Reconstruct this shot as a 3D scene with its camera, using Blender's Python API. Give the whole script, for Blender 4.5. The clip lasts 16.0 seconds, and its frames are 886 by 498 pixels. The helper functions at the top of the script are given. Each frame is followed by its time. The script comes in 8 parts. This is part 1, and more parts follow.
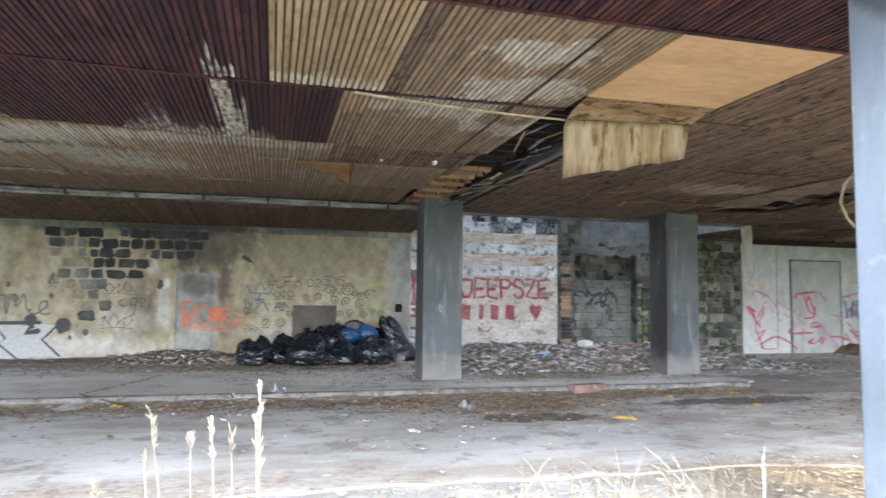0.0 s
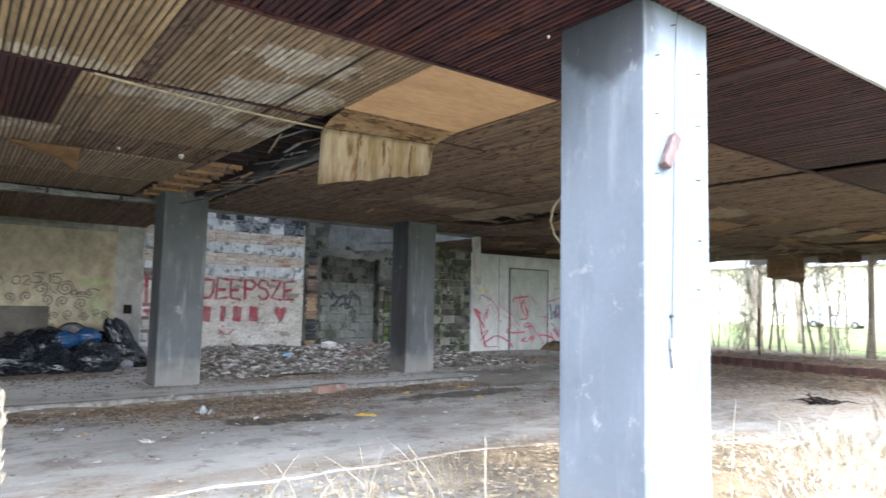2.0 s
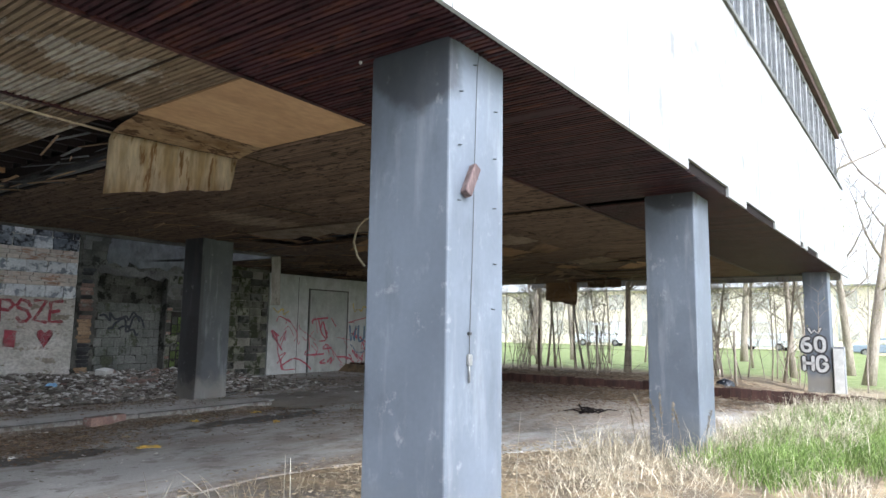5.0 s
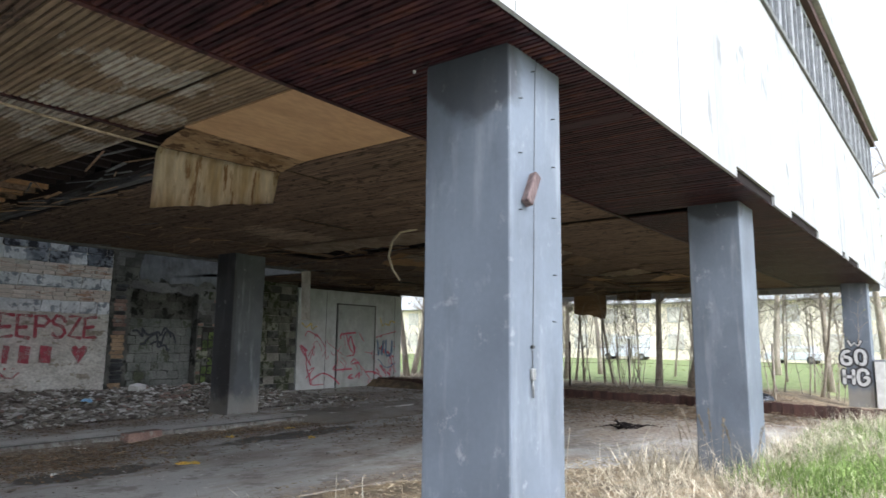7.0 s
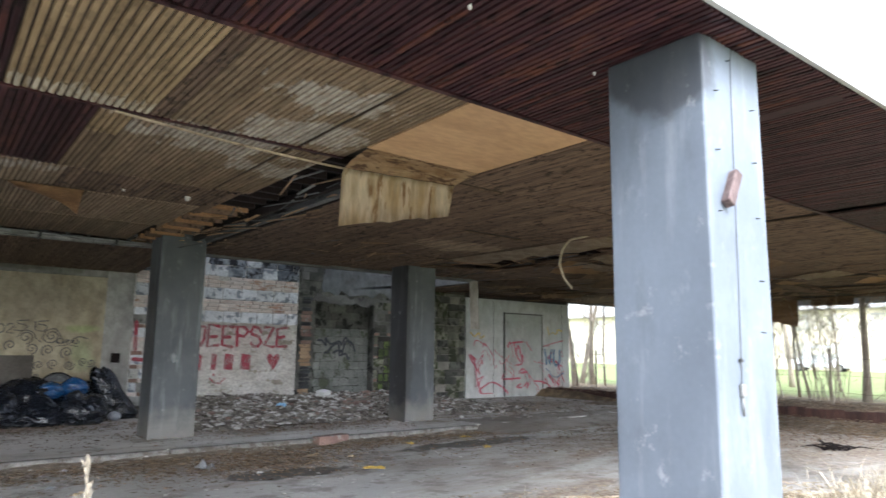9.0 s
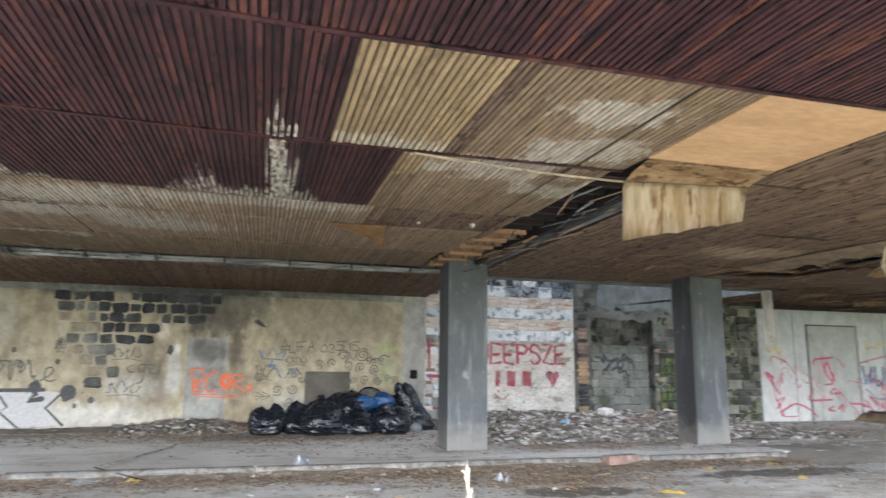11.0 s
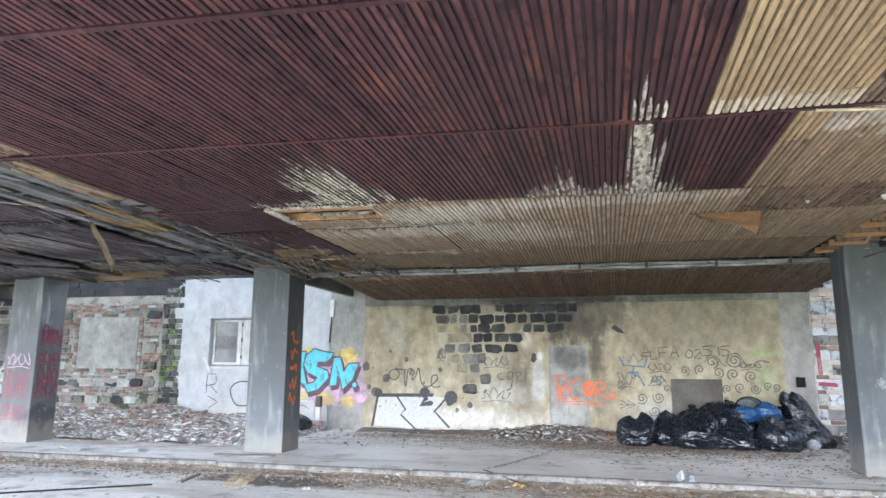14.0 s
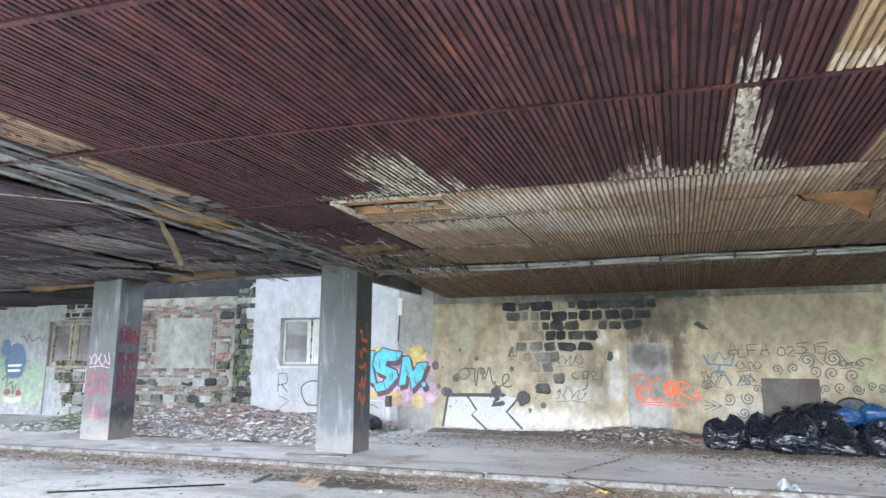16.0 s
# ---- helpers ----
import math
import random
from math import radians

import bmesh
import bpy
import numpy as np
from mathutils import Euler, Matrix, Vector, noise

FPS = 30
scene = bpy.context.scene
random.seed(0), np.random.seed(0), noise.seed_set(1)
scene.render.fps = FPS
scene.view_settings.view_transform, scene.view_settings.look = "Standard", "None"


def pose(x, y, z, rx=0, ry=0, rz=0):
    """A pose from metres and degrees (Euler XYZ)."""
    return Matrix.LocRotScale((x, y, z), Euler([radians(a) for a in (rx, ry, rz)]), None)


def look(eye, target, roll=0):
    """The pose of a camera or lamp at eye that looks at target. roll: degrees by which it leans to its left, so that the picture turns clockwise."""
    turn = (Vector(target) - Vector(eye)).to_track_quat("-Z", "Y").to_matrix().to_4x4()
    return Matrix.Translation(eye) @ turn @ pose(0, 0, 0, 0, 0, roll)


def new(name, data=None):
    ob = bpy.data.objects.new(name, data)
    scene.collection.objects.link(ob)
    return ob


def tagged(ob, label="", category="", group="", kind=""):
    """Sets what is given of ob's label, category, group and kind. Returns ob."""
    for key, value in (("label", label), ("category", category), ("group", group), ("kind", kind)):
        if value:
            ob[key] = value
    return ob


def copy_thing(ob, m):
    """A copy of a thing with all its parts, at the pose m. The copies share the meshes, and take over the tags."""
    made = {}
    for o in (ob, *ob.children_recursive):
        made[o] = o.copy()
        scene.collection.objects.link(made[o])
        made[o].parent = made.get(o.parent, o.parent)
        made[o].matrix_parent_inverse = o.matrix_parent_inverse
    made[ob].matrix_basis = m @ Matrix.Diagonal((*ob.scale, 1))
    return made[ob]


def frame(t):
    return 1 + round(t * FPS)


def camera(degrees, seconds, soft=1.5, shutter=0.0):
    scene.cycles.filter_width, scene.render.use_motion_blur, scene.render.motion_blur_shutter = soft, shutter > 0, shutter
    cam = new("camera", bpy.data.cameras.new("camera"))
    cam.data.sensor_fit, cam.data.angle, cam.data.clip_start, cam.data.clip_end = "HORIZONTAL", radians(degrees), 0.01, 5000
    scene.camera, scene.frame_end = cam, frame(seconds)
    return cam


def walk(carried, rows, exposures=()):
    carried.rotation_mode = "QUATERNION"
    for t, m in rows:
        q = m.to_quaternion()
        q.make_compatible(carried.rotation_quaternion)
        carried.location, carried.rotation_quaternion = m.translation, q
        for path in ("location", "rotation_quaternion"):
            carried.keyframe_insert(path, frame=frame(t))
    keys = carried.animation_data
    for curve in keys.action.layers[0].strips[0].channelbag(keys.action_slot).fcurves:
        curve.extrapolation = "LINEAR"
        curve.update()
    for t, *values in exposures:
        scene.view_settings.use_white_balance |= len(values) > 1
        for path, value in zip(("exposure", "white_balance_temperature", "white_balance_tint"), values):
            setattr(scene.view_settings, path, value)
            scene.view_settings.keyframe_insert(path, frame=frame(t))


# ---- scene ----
cam = camera(68.2, 16.0, shutter=0.5)
PATH = [
    (0, (-2.495, -10.984, 1.402), (-1.996, -9.052, 1.55), 0.7),
    (0.5, (-2.527, -11.013, 1.408), (-1.845, -9.139, 1.559), 1.0),
    (1, (-2.564, -11.05, 1.415), (-1.696, -9.255, 1.571), 1.2),
    (1.5, (-2.606, -11.081, 1.404), (-1.569, -9.379, 1.567), 1.3),
    (2, (-2.634, -11.117, 1.413), (-1.445, -9.517, 1.578), 1.2),
    (2.5, (-2.648, -11.137, 1.416), (-1.337, -9.637, 1.59), 1.0),
    (3, (-2.667, -11.175, 1.395), (-1.249, -9.777, 1.582), 0.9),
    (3.5, (-2.666, -11.189, 1.387), (-1.166, -9.882, 1.585), 0.9),
    (4, (-2.68, -11.192, 1.401), (-1.12, -9.957, 1.605), 1.0),
    (6.3, (-2.714, -10.926, 1.387), (-1.094, -9.782, 1.651), 0.6),
    (6.5, (-2.716, -10.901, 1.39), (-1.106, -9.747, 1.661), 0.7),
    (7, (-2.762, -10.874, 1.387), (-1.196, -9.663, 1.671), 0.6),
    (7.5, (-2.782, -10.835, 1.388), (-1.274, -9.553, 1.682), 0.8),
    (8, (-2.814, -10.808, 1.384), (-1.386, -9.44, 1.686), 0.7),
    (8.2, (-2.787, -10.764, 1.396), (-1.392, -9.363, 1.697), 0.7),
    (10.3, (-2.948, -10.712, 1.408), (-2.152, -8.908, 1.741), 0.9),
    (10.5, (-2.965, -10.718, 1.396), (-2.248, -8.882, 1.735), 0.9),
    (11, (-2.994, -10.656, 1.409), (-2.479, -8.754, 1.752), 0.7),
    (11.5, (-3.008, -10.595, 1.408), (-2.693, -8.65, 1.755), 0.6),
    (12, (-3.027, -10.516, 1.408), (-2.925, -8.55, 1.762), 0.4),
    (12.5, (-3.068, -10.448, 1.409), (-3.187, -8.484, 1.765), 0.4),
    (13, (-3.125, -10.353, 1.425), (-3.426, -8.407, 1.776), 0.3),
    (13.5, (-3.205, -10.279, 1.406), (-3.623, -8.356, 1.761), 0.3),
    (14, (-3.271, -10.211, 1.418), (-3.75, -8.302, 1.771), 0.3),
    (14.5, (-3.35, -10.192, 1.391), (-3.873, -8.294, 1.747), 0.4),
    (15, (-3.397, -10.093, 1.402), (-3.973, -8.211, 1.757), 0.3),
    (15.5, (-3.437, -9.998, 1.397), (-4.063, -8.132, 1.751), 0.2),
    (16, (-3.458, -9.847, 1.4), (-4.126, -7.995, 1.752), 0.2),
]
EXPOSURES = [(0.0, 3.4, 5700, 11), (1.5, 3.2, 5700, 11), (2.0, 3.02, 5700, 11), (3.5, 2.44, 5700, 11), (5.0, 1.85, 5800, 11), (7.0, 1.66, 5850, 11), (8.2, 2.0, 5850, 11), (10.3, 3.42, 5950, 11), (11.3, 3.68, 5800, 11), (12.5, 3.98, 5600, 11), (16.0, 4.05, 5550, 12)]
walk(cam, [(t, look(eye, target, roll)) for t, eye, target, roll in PATH], EXPOSURES)

# ---- light ----
world = bpy.data.worlds.new("overcast_sky")
scene.world = world
world.use_nodes = True
wn = world.node_tree
wn.nodes.clear()
sky = wn.nodes.new("ShaderNodeTexSky")
sky.sky_type, sky.sun_disc = "NISHITA", False
sky.sun_elevation, sky.sun_rotation = radians(42), radians(198)
sky.air_density, sky.dust_density, sky.ozone_density = 1.0, 3.0, 1.0
pale = wn.nodes.new("ShaderNodeHueSaturation")
pale.inputs["Saturation"].default_value = 0.25
back = wn.nodes.new("ShaderNodeBackground")
back.inputs["Strength"].default_value = 0.15
wout = wn.nodes.new("ShaderNodeOutputWorld")
wn.links.new(sky.outputs[0], pale.inputs["Color"])
wn.links.new(pale.outputs[0], back.inputs["Color"])
wn.links.new(back.outputs[0], wout.inputs[0])

sun_data = bpy.data.lights.new("sun", "SUN")
sun_data.energy, sun_data.angle, sun_data.color = 0.75, radians(30), (1.0, 0.985, 0.96)
sun = new("sun", sun_data)
sun.matrix_world = look((-9, -28, 27), (0, 0, 0))


# ---- helpers of this place ----
def part(name, bm, material, parent, label=""):
    """One mesh object under a thing or a part."""
    me = bpy.data.meshes.new(name)
    bm.to_mesh(me)
    bm.free()
    for m in (material if isinstance(material, (list, tuple)) else [material]):
        me.materials.append(m)
    ob = new(name, me)
    ob.parent = parent
    if label:
        tagged(ob, label)
    return ob


def thing(name, label, category, group="", kind="", at=(0, 0, 0), rz=0.0):
    ob = new(name)
    ob.matrix_basis = pose(*at, 0, 0, rz)
    return tagged(ob, label, category, group, kind)


def solid(name, bm, material, label, category="", group="", kind=""):
    """A top-level thing of one mesh."""
    return tagged(part(name, bm, material, None), label, category, group, kind)


def raw(name, verts, faces, material, parent=None, smooth=False):
    me = bpy.data.meshes.new(name)
    me.from_pydata(verts, [], faces)
    me.materials.append(material)
    if smooth:
        me.polygons.foreach_set("use_smooth", [True] * len(faces))
    ob = new(name, me)
    ob.parent = parent
    return ob


def box(bm, x0, x1, y0, y1, z0, z1, bevel=0.0, index=0):
    made = bmesh.ops.create_cube(bm, size=1.0)
    vs = made["verts"]
    for v in vs:
        v.co = Vector(((x0 + x1) / 2 + v.co.x * (x1 - x0), (y0 + y1) / 2 + v.co.y * (y1 - y0), (z0 + z1) / 2 + v.co.z * (z1 - z0)))
    fs = {f for v in vs for f in v.link_faces}
    for f in fs:
        f.material_index = index
    if bevel:
        es = {e for v in vs for e in v.link_edges}
        bmesh.ops.bevel(bm, geom=list(es), offset=bevel, segments=2, profile=0.5, affect="EDGES")
    return vs


def boxes(*rows, bevel=0.0):
    bm = bmesh.new()
    for r in rows:
        box(bm, *r, bevel=bevel)
    return bm


def tube(bm, pts, radii, sides=8):
    """A tapered tube along points."""
    pts = [Vector(p) for p in pts]
    if not isinstance(radii, (list, tuple)):
        radii = [radii] * len(pts)
    rings = []
    for i, p in enumerate(pts):
        d = (pts[min(i + 1, len(pts) - 1)] - pts[max(i - 1, 0)]).normalized()
        a = d.orthogonal().normalized() if abs(d.z) < 0.95 else Vector((1, 0, 0))
        a = (a - d * a.dot(d)).normalized()
        if rings and i:
            a = (last - d * last.dot(d)).normalized()
        last = a
        b = d.cross(a)
        rings.append([bm.verts.new(p + (a * math.cos(k * 2 * math.pi / sides) + b * math.sin(k * 2 * math.pi / sides)) * radii[i]) for k in range(sides)])
    for r, s in zip(rings, rings[1:]):
        for k in range(sides):
            f = bm.faces.new((r[k], r[(k + 1) % sides], s[(k + 1) % sides], s[k]))
            f.smooth = True
    bm.faces.new(list(reversed(rings[0])))
    bm.faces.new(rings[-1])


# ---- materials ----
class Nodes:
    """Short hand for a node material that works in world metres."""

    def __init__(self, name, rough=0.85, metal=0.0):
        self.m = bpy.data.materials.new(name)
        self.m.use_nodes = True
        self.t = self.m.node_tree
        self.bsdf = self.t.nodes["Principled BSDF"]
        self.bsdf.inputs["Roughness"].default_value = rough
        self.bsdf.inputs["Metallic"].default_value = metal
        self.pos = self.t.nodes.new("ShaderNodeNewGeometry").outputs["Position"]

    def set(self, sock, v):
        if isinstance(v, bpy.types.NodeSocket):
            self.t.links.new(v, sock)
        elif isinstance(v, tuple) and len(v) == 3 and sock.type == "RGBA":
            sock.default_value = (*v, 1)
        else:
            sock.default_value = v

    def noise(self, scale, detail=4.0, stretch=(1, 1, 1), shift=(0, 0, 0), rough=0.55):
        mp = self.t.nodes.new("ShaderNodeMapping")
        mp.inputs["Scale"].default_value = stretch
        mp.inputs["Location"].default_value = shift
        self.t.links.new(self.pos, mp.inputs[0])
        n = self.t.nodes.new("ShaderNodeTexNoise")
        n.inputs["Scale"].default_value, n.inputs["Detail"].default_value, n.inputs["Roughness"].default_value = scale, detail, rough
        self.t.links.new(mp.outputs[0], n.inputs["Vector"])
        return n.outputs["Fac"]

    def step(self, v, lo, hi, a=0.0, b=1.0):
        r = self.t.nodes.new("ShaderNodeMapRange")
        r.interpolation_type = "SMOOTHSTEP"
        for i, x in enumerate((v, lo, hi, a, b)):
            self.set(r.inputs[i], x)
        return r.outputs[0]

    def math(self, op, a, b=0.0):
        n = self.t.nodes.new("ShaderNodeMath")
        n.operation = op
        self.set(n.inputs[0], a), self.set(n.inputs[1], b)
        return n.outputs[0]

    def mix(self, fac, a, b, blend="MIX"):
        n = self.t.nodes.new("ShaderNodeMix")
        n.data_type, n.blend_type = "RGBA", blend
        self.set(n.inputs[0], fac), self.set(n.inputs[6], a), self.set(n.inputs[7], b)
        return n.outputs[2]

    def random(self, island=False):
        if island:
            return self.t.nodes.new("ShaderNodeNewGeometry").outputs["Random Per Island"]
        return self.t.nodes.new("ShaderNodeObjectInfo").outputs["Random"]

    def blob(self, centre, size, ragged=0.6, noise=None, soft=0.3):
        """1 inside a ragged ellipsoid of world space, 0 outside."""
        a = self.t.nodes.new("ShaderNodeVectorMath")
        a.operation = "SUBTRACT"
        self.t.links.new(self.pos, a.inputs[0])
        a.inputs[1].default_value = centre
        b = self.t.nodes.new("ShaderNodeVectorMath")
        b.operation = "DIVIDE"
        self.t.links.new(a.outputs[0], b.inputs[0])
        b.inputs[1].default_value = size
        c = self.t.nodes.new("ShaderNodeVectorMath")
        c.operation = "LENGTH"
        self.t.links.new(b.outputs[0], c.inputs[0])
        n = noise if noise is not None else self.noise(3.0, 5)
        d = self.math("ADD", c.outputs["Value"], self.math("MULTIPLY", self.math("SUBTRACT", n, 0.5), ragged * 4))
        return self.step(d, 1.05 - soft, 1.05, 1.0, 0.0)

    def done(self, colour, bump=None, strength=0.3, dist=0.01, rough=None):
        self.set(self.bsdf.inputs["Base Color"], colour)
        if bump is not None:
            b = self.t.nodes.new("ShaderNodeBump")
            b.inputs["Strength"].default_value, b.inputs["Distance"].default_value = strength, dist
            self.t.links.new(bump, b.inputs["Height"])
            self.t.links.new(b.outputs[0], self.bsdf.inputs["Normal"])
        if rough is not None:
            self.set(self.bsdf.inputs["Roughness"], rough)
        return self.m


def rough_mat(name, c1, c2, c3=None, scale=1.5, fine=30.0, rough=0.85, bump=0.3, dist=0.01, stretch=(1, 1, 1), patch=0.6, vary=0.0, island=False, metal=0.0, grain=0.5):
    """Two tones in large and small grain, a third in ragged patches, and a value that varies from piece to piece."""
    n = Nodes(name, rough, metal)
    big, small = n.noise(scale, 5, stretch), n.noise(fine, 4, stretch, (3, 1, 2))
    col = n.mix(n.step(big, 0.35, 0.65), c1, c2)
    if c3:
        col = n.mix(n.step(n.noise(scale * 1.7, 6, stretch, (7, 3, 9), 0.65), patch, patch + 0.08), col, c3)
    col = n.mix(grain, col, n.mix(n.step(small, 0.25, 0.75), (0.45, 0.45, 0.45), (1.35, 1.35, 1.35)), "MULTIPLY")
    if vary:
        k = n.math("ADD", n.math("MULTIPLY", n.random(island), 2 * vary), 1 - vary)
        rgb = n.t.nodes.new("ShaderNodeCombineColor")
        for i in range(3):
            n.t.links.new(k, rgb.inputs[i])
        col = n.mix(1.0, col, rgb.outputs[0], "MULTIPLY")
    return n.done(col, n.math("ADD", small, n.math("MULTIPLY", big, 0.6)), bump, dist)


def slat_mat(name, c1, c2, stains=(), stain_col=(0.55, 0.5, 0.4), vary=0.35, streaky=True, warm=None, gloss=0.7, sheen=0.25, knotty=0.85):
    """Painted or bare timber slats: tone varies from slat to slat, with knots, grain and washed-out places."""
    n = Nodes(name, gloss)
    n.bsdf.inputs["Specular IOR Level"].default_value = sheen
    grain = n.noise(9.0, 5, (3, 0.35, 3))
    knots = n.noise(7.0, 4, (2.2, 0.9, 1), (2, 5, 0), 0.6)
    large = n.noise(0.7, 3)
    rand = n.random(True)
    col = n.mix(n.step(grain, 0.3, 0.7), c1, c2)
    if warm:
        turn = n.math("MULTIPLY", n.step(rand, 0.34, 1.0), n.step(n.noise(2.6, 7, (1.5, 0.8, 1), (4, 4, 0), 0.72), 0.42, 0.66, 0.0, 0.9))
        # Warm tone fades westwards: the veil over the far slats, put into colour.
        sep = n.t.nodes.new("ShaderNodeSeparateXYZ")
        n.t.links.new(n.pos, sep.inputs[0])
        turn = n.math("MULTIPLY", turn, n.step(n.math("ADD", sep.outputs[0], n.math("MULTIPLY", n.noise(0.8, 3), 3.0)), -7.0, -2.5, 0.12, 1.0))
        col = n.mix(turn, col, n.mix(n.step(grain, 0.35, 0.65), tuple(0.6 * v for v in warm), warm))
    col = n.mix(n.step(large, 0.3, 0.7, 0.0, 0.35), col, tuple(0.55 * v for v in c2))
    col = n.mix(n.step(knots, 0.54, 0.64, 0.0, knotty if streaky else 0.3), col, tuple(0.18 * v for v in c1))
    worn = n.noise(3.5, 5, (4.0, 0.9, 1), (6, 1, 3), 0.65)
    col = n.mix(n.step(worn, 0.58, 0.72, 0.0, 0.2 if warm else 0.35), col, tuple(min(1.0, 1.6 * v) for v in c2))
    col = n.mix(n.step(worn, 0.30, 0.42, 0.6, 0.0), col, tuple(0.35 * v for v in c1))
    ragged = n.noise(2.2, 8, (9.0, 0.55, 1), (1, 4, 2), 0.75) if streaky else n.noise(2.4, 8, (1.6, 0.8, 1), (1, 4, 2), 0.75)
    for centre, size in stains:
        col = n.mix(n.math("MULTIPLY", n.blob(centre, size, 1.0, ragged, 0.28), n.step(n.noise(11, 5, (3, 0.6, 1)), 0.3, 0.6, 0.15 if streaky else 0.25, 0.85 if streaky else 0.75)), col, stain_col)
    k = n.math("ADD", n.math("MULTIPLY", rand, 2 * vary), 1 - vary)
    rgb = n.t.nodes.new("ShaderNodeCombineColor")
    for i in range(3):
        n.t.links.new(k, rgb.inputs[i])
    col = n.mix(1.0, col, rgb.outputs[0], "MULTIPLY")
    return n.done(col, grain, 0.35, 0.004)


def plain(name, c, rough=0.5, metal=0.0, fine=25.0):
    n = Nodes(name, rough, metal)
    g = n.noise(fine, 4)
    return n.done(n.mix(n.step(g, 0.3, 0.7), tuple(0.8 * v for v in c), tuple(min(1.0, 1.12 * v) for v in c)), g, 0.12, 0.004)


def paint_mat(name, c, cover=1.0):
    """Spray paint, thin in places; below full cover the wall shows through the mist."""
    n = Nodes(name, 0.55)
    g = n.noise(18.0, 4)
    if cover < 1.0:
        mist = n.math("ADD", n.math("MULTIPLY", n.noise(5.0, 5), 0.35), n.math("MULTIPLY", n.noise(110.0, 3), 0.65))
        n.set(n.bsdf.inputs["Alpha"], n.step(mist, 0.62 - cover * 0.3, 0.78 - cover * 0.3))
    return n.done(n.mix(n.step(g, 0.3, 0.75), c, tuple(min(1.0, v * 1.25 + 0.03) for v in c)), g, 0.05, 0.002)


m_dark = slat_mat("dark_stained_slat", (0.028, 0.0112, 0.0150), (0.062, 0.0250, 0.0275), (), (0.26, 0.245, 0.21), 0.3, True, (0.118, 0.043, 0.022), 0.5, 0.19)
m_pale = slat_mat("bare_pale_slat", (0.235, 0.165, 0.085), (0.34, 0.25, 0.14), [((-2.1, -5.8, 3.1), (0.6, 0.2, 1))], (0.46, 0.42, 0.33), 0.12, knotty=0.3)
m_tan = slat_mat("weathered_tan_slat", (0.175, 0.122, 0.074), (0.265, 0.195, 0.124), [
    ((-1.15, -5.42, 3.1), (0.75, 0.36, 1)), ((-0.5, -6.1, 3.1), (0.6, 0.34, 1)), ((-0.72, -6.85, 3.1), (0.45, 0.26, 1)), ((-0.3, -4.9, 3.1), (0.4, 0.25, 1)), ((-5.0, -3.3, 3.1), (0.6, 0.35, 1)), ((-5.6, -1.6, 3.1), (1.2, 0.8, 1)),
    ((-3.0, -3.45, 3.1), (0.9, 0.15, 1))], (0.46, 0.43, 0.365), 0.16, False)
m_wash = slat_mat("washed_out_tan_slat", (0.235, 0.170, 0.108), (0.345, 0.262, 0.175), [((-5.0, -3.25, 3.1), (0.9, 0.4, 1)), ((-5.3, -2.45, 3.1), (1.3, 0.35, 1)), ((-3.4, -3.5, 3.1), (1.6, 0.22, 1)), ((-4.3, -1.9, 3.1), (0.8, 0.4, 1))], (0.47, 0.44, 0.385), 0.16, knotty=0.3)
m_brown = slat_mat("faded_brown_slat", (0.125, 0.083, 0.057), (0.215, 0.148, 0.100), [((8.5, -3.5, 3.1), (0.9, 0.7, 1)), ((4.0, -2.5, 3.1), (0.8, 0.5, 1)), ((-7.4, 1.35, 3.07), (1.0, 0.4, 1)), ((-3.8, 1.15, 3.07), (3.2, 0.22, 1))], (0.4, 0.32, 0.22), 0.25)
m_greyed = slat_mat("greyed_dark_slat", (0.036, 0.027, 0.035), (0.078, 0.060, 0.068), [((-12.5, -1.0, 3.0), (2.5, 0.9, 1)), ((-17, -0.5, 3.0), (2.5, 0.8, 1)), ((-11.0, -3.0, 3.0), (0.8, 0.9, 1))], (0.22, 0.21, 0.20), 0.4)
# Backing tones: the shade of slat gaps and ceiling void is put into colour.
m_void = rough_mat("near_black_backing", (0.02, 0.018, 0.016), (0.045, 0.04, 0.035), scale=2, bump=0.2)
m_back_dark = rough_mat("gap_shade_backing", (0.008, 0.0045, 0.0045), (0.014, 0.0075, 0.007), scale=2, bump=0.1, rough=0.95)
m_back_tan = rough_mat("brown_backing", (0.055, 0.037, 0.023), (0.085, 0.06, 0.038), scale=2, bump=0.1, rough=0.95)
m_ply = rough_mat("bare_plywood", (0.40, 0.245, 0.12), (0.52, 0.335, 0.175), (0.30, 0.17, 0.08), scale=1.0, fine=12, stretch=(0.7, 1.6, 1), rough=0.7, bump=0.1, patch=0.60, grain=0.25)
m_peel = rough_mat("water_stained_plywood", (0.46, 0.33, 0.17), (0.68, 0.58, 0.42), (0.27, 0.15, 0.06), scale=3.4, fine=14, stretch=(2.1, 1, 0.40), rough=0.8, patch=0.55, grain=0.4)
m_bent_ply = rough_mat("delaminated_plywood", (0.34, 0.21, 0.10), (0.52, 0.37, 0.21), (0.15, 0.085, 0.045), scale=3.2, fine=14, stretch=(1.2, 3.5, 1), rough=0.8, patch=0.53, grain=0.35)
m_bleached = rough_mat("bleached_bare_wood", (0.24, 0.218, 0.17), (0.42, 0.395, 0.325), (0.085, 0.065, 0.048), scale=6, fine=40, stretch=(3, 0.8, 1), rough=0.85, patch=0.50, vary=0.35, island=True)
m_lath = rough_mat("tan_lath", (0.36, 0.28, 0.19), (0.50, 0.41, 0.29), (0.2, 0.15, 0.1), scale=4, fine=30, rough=0.8)
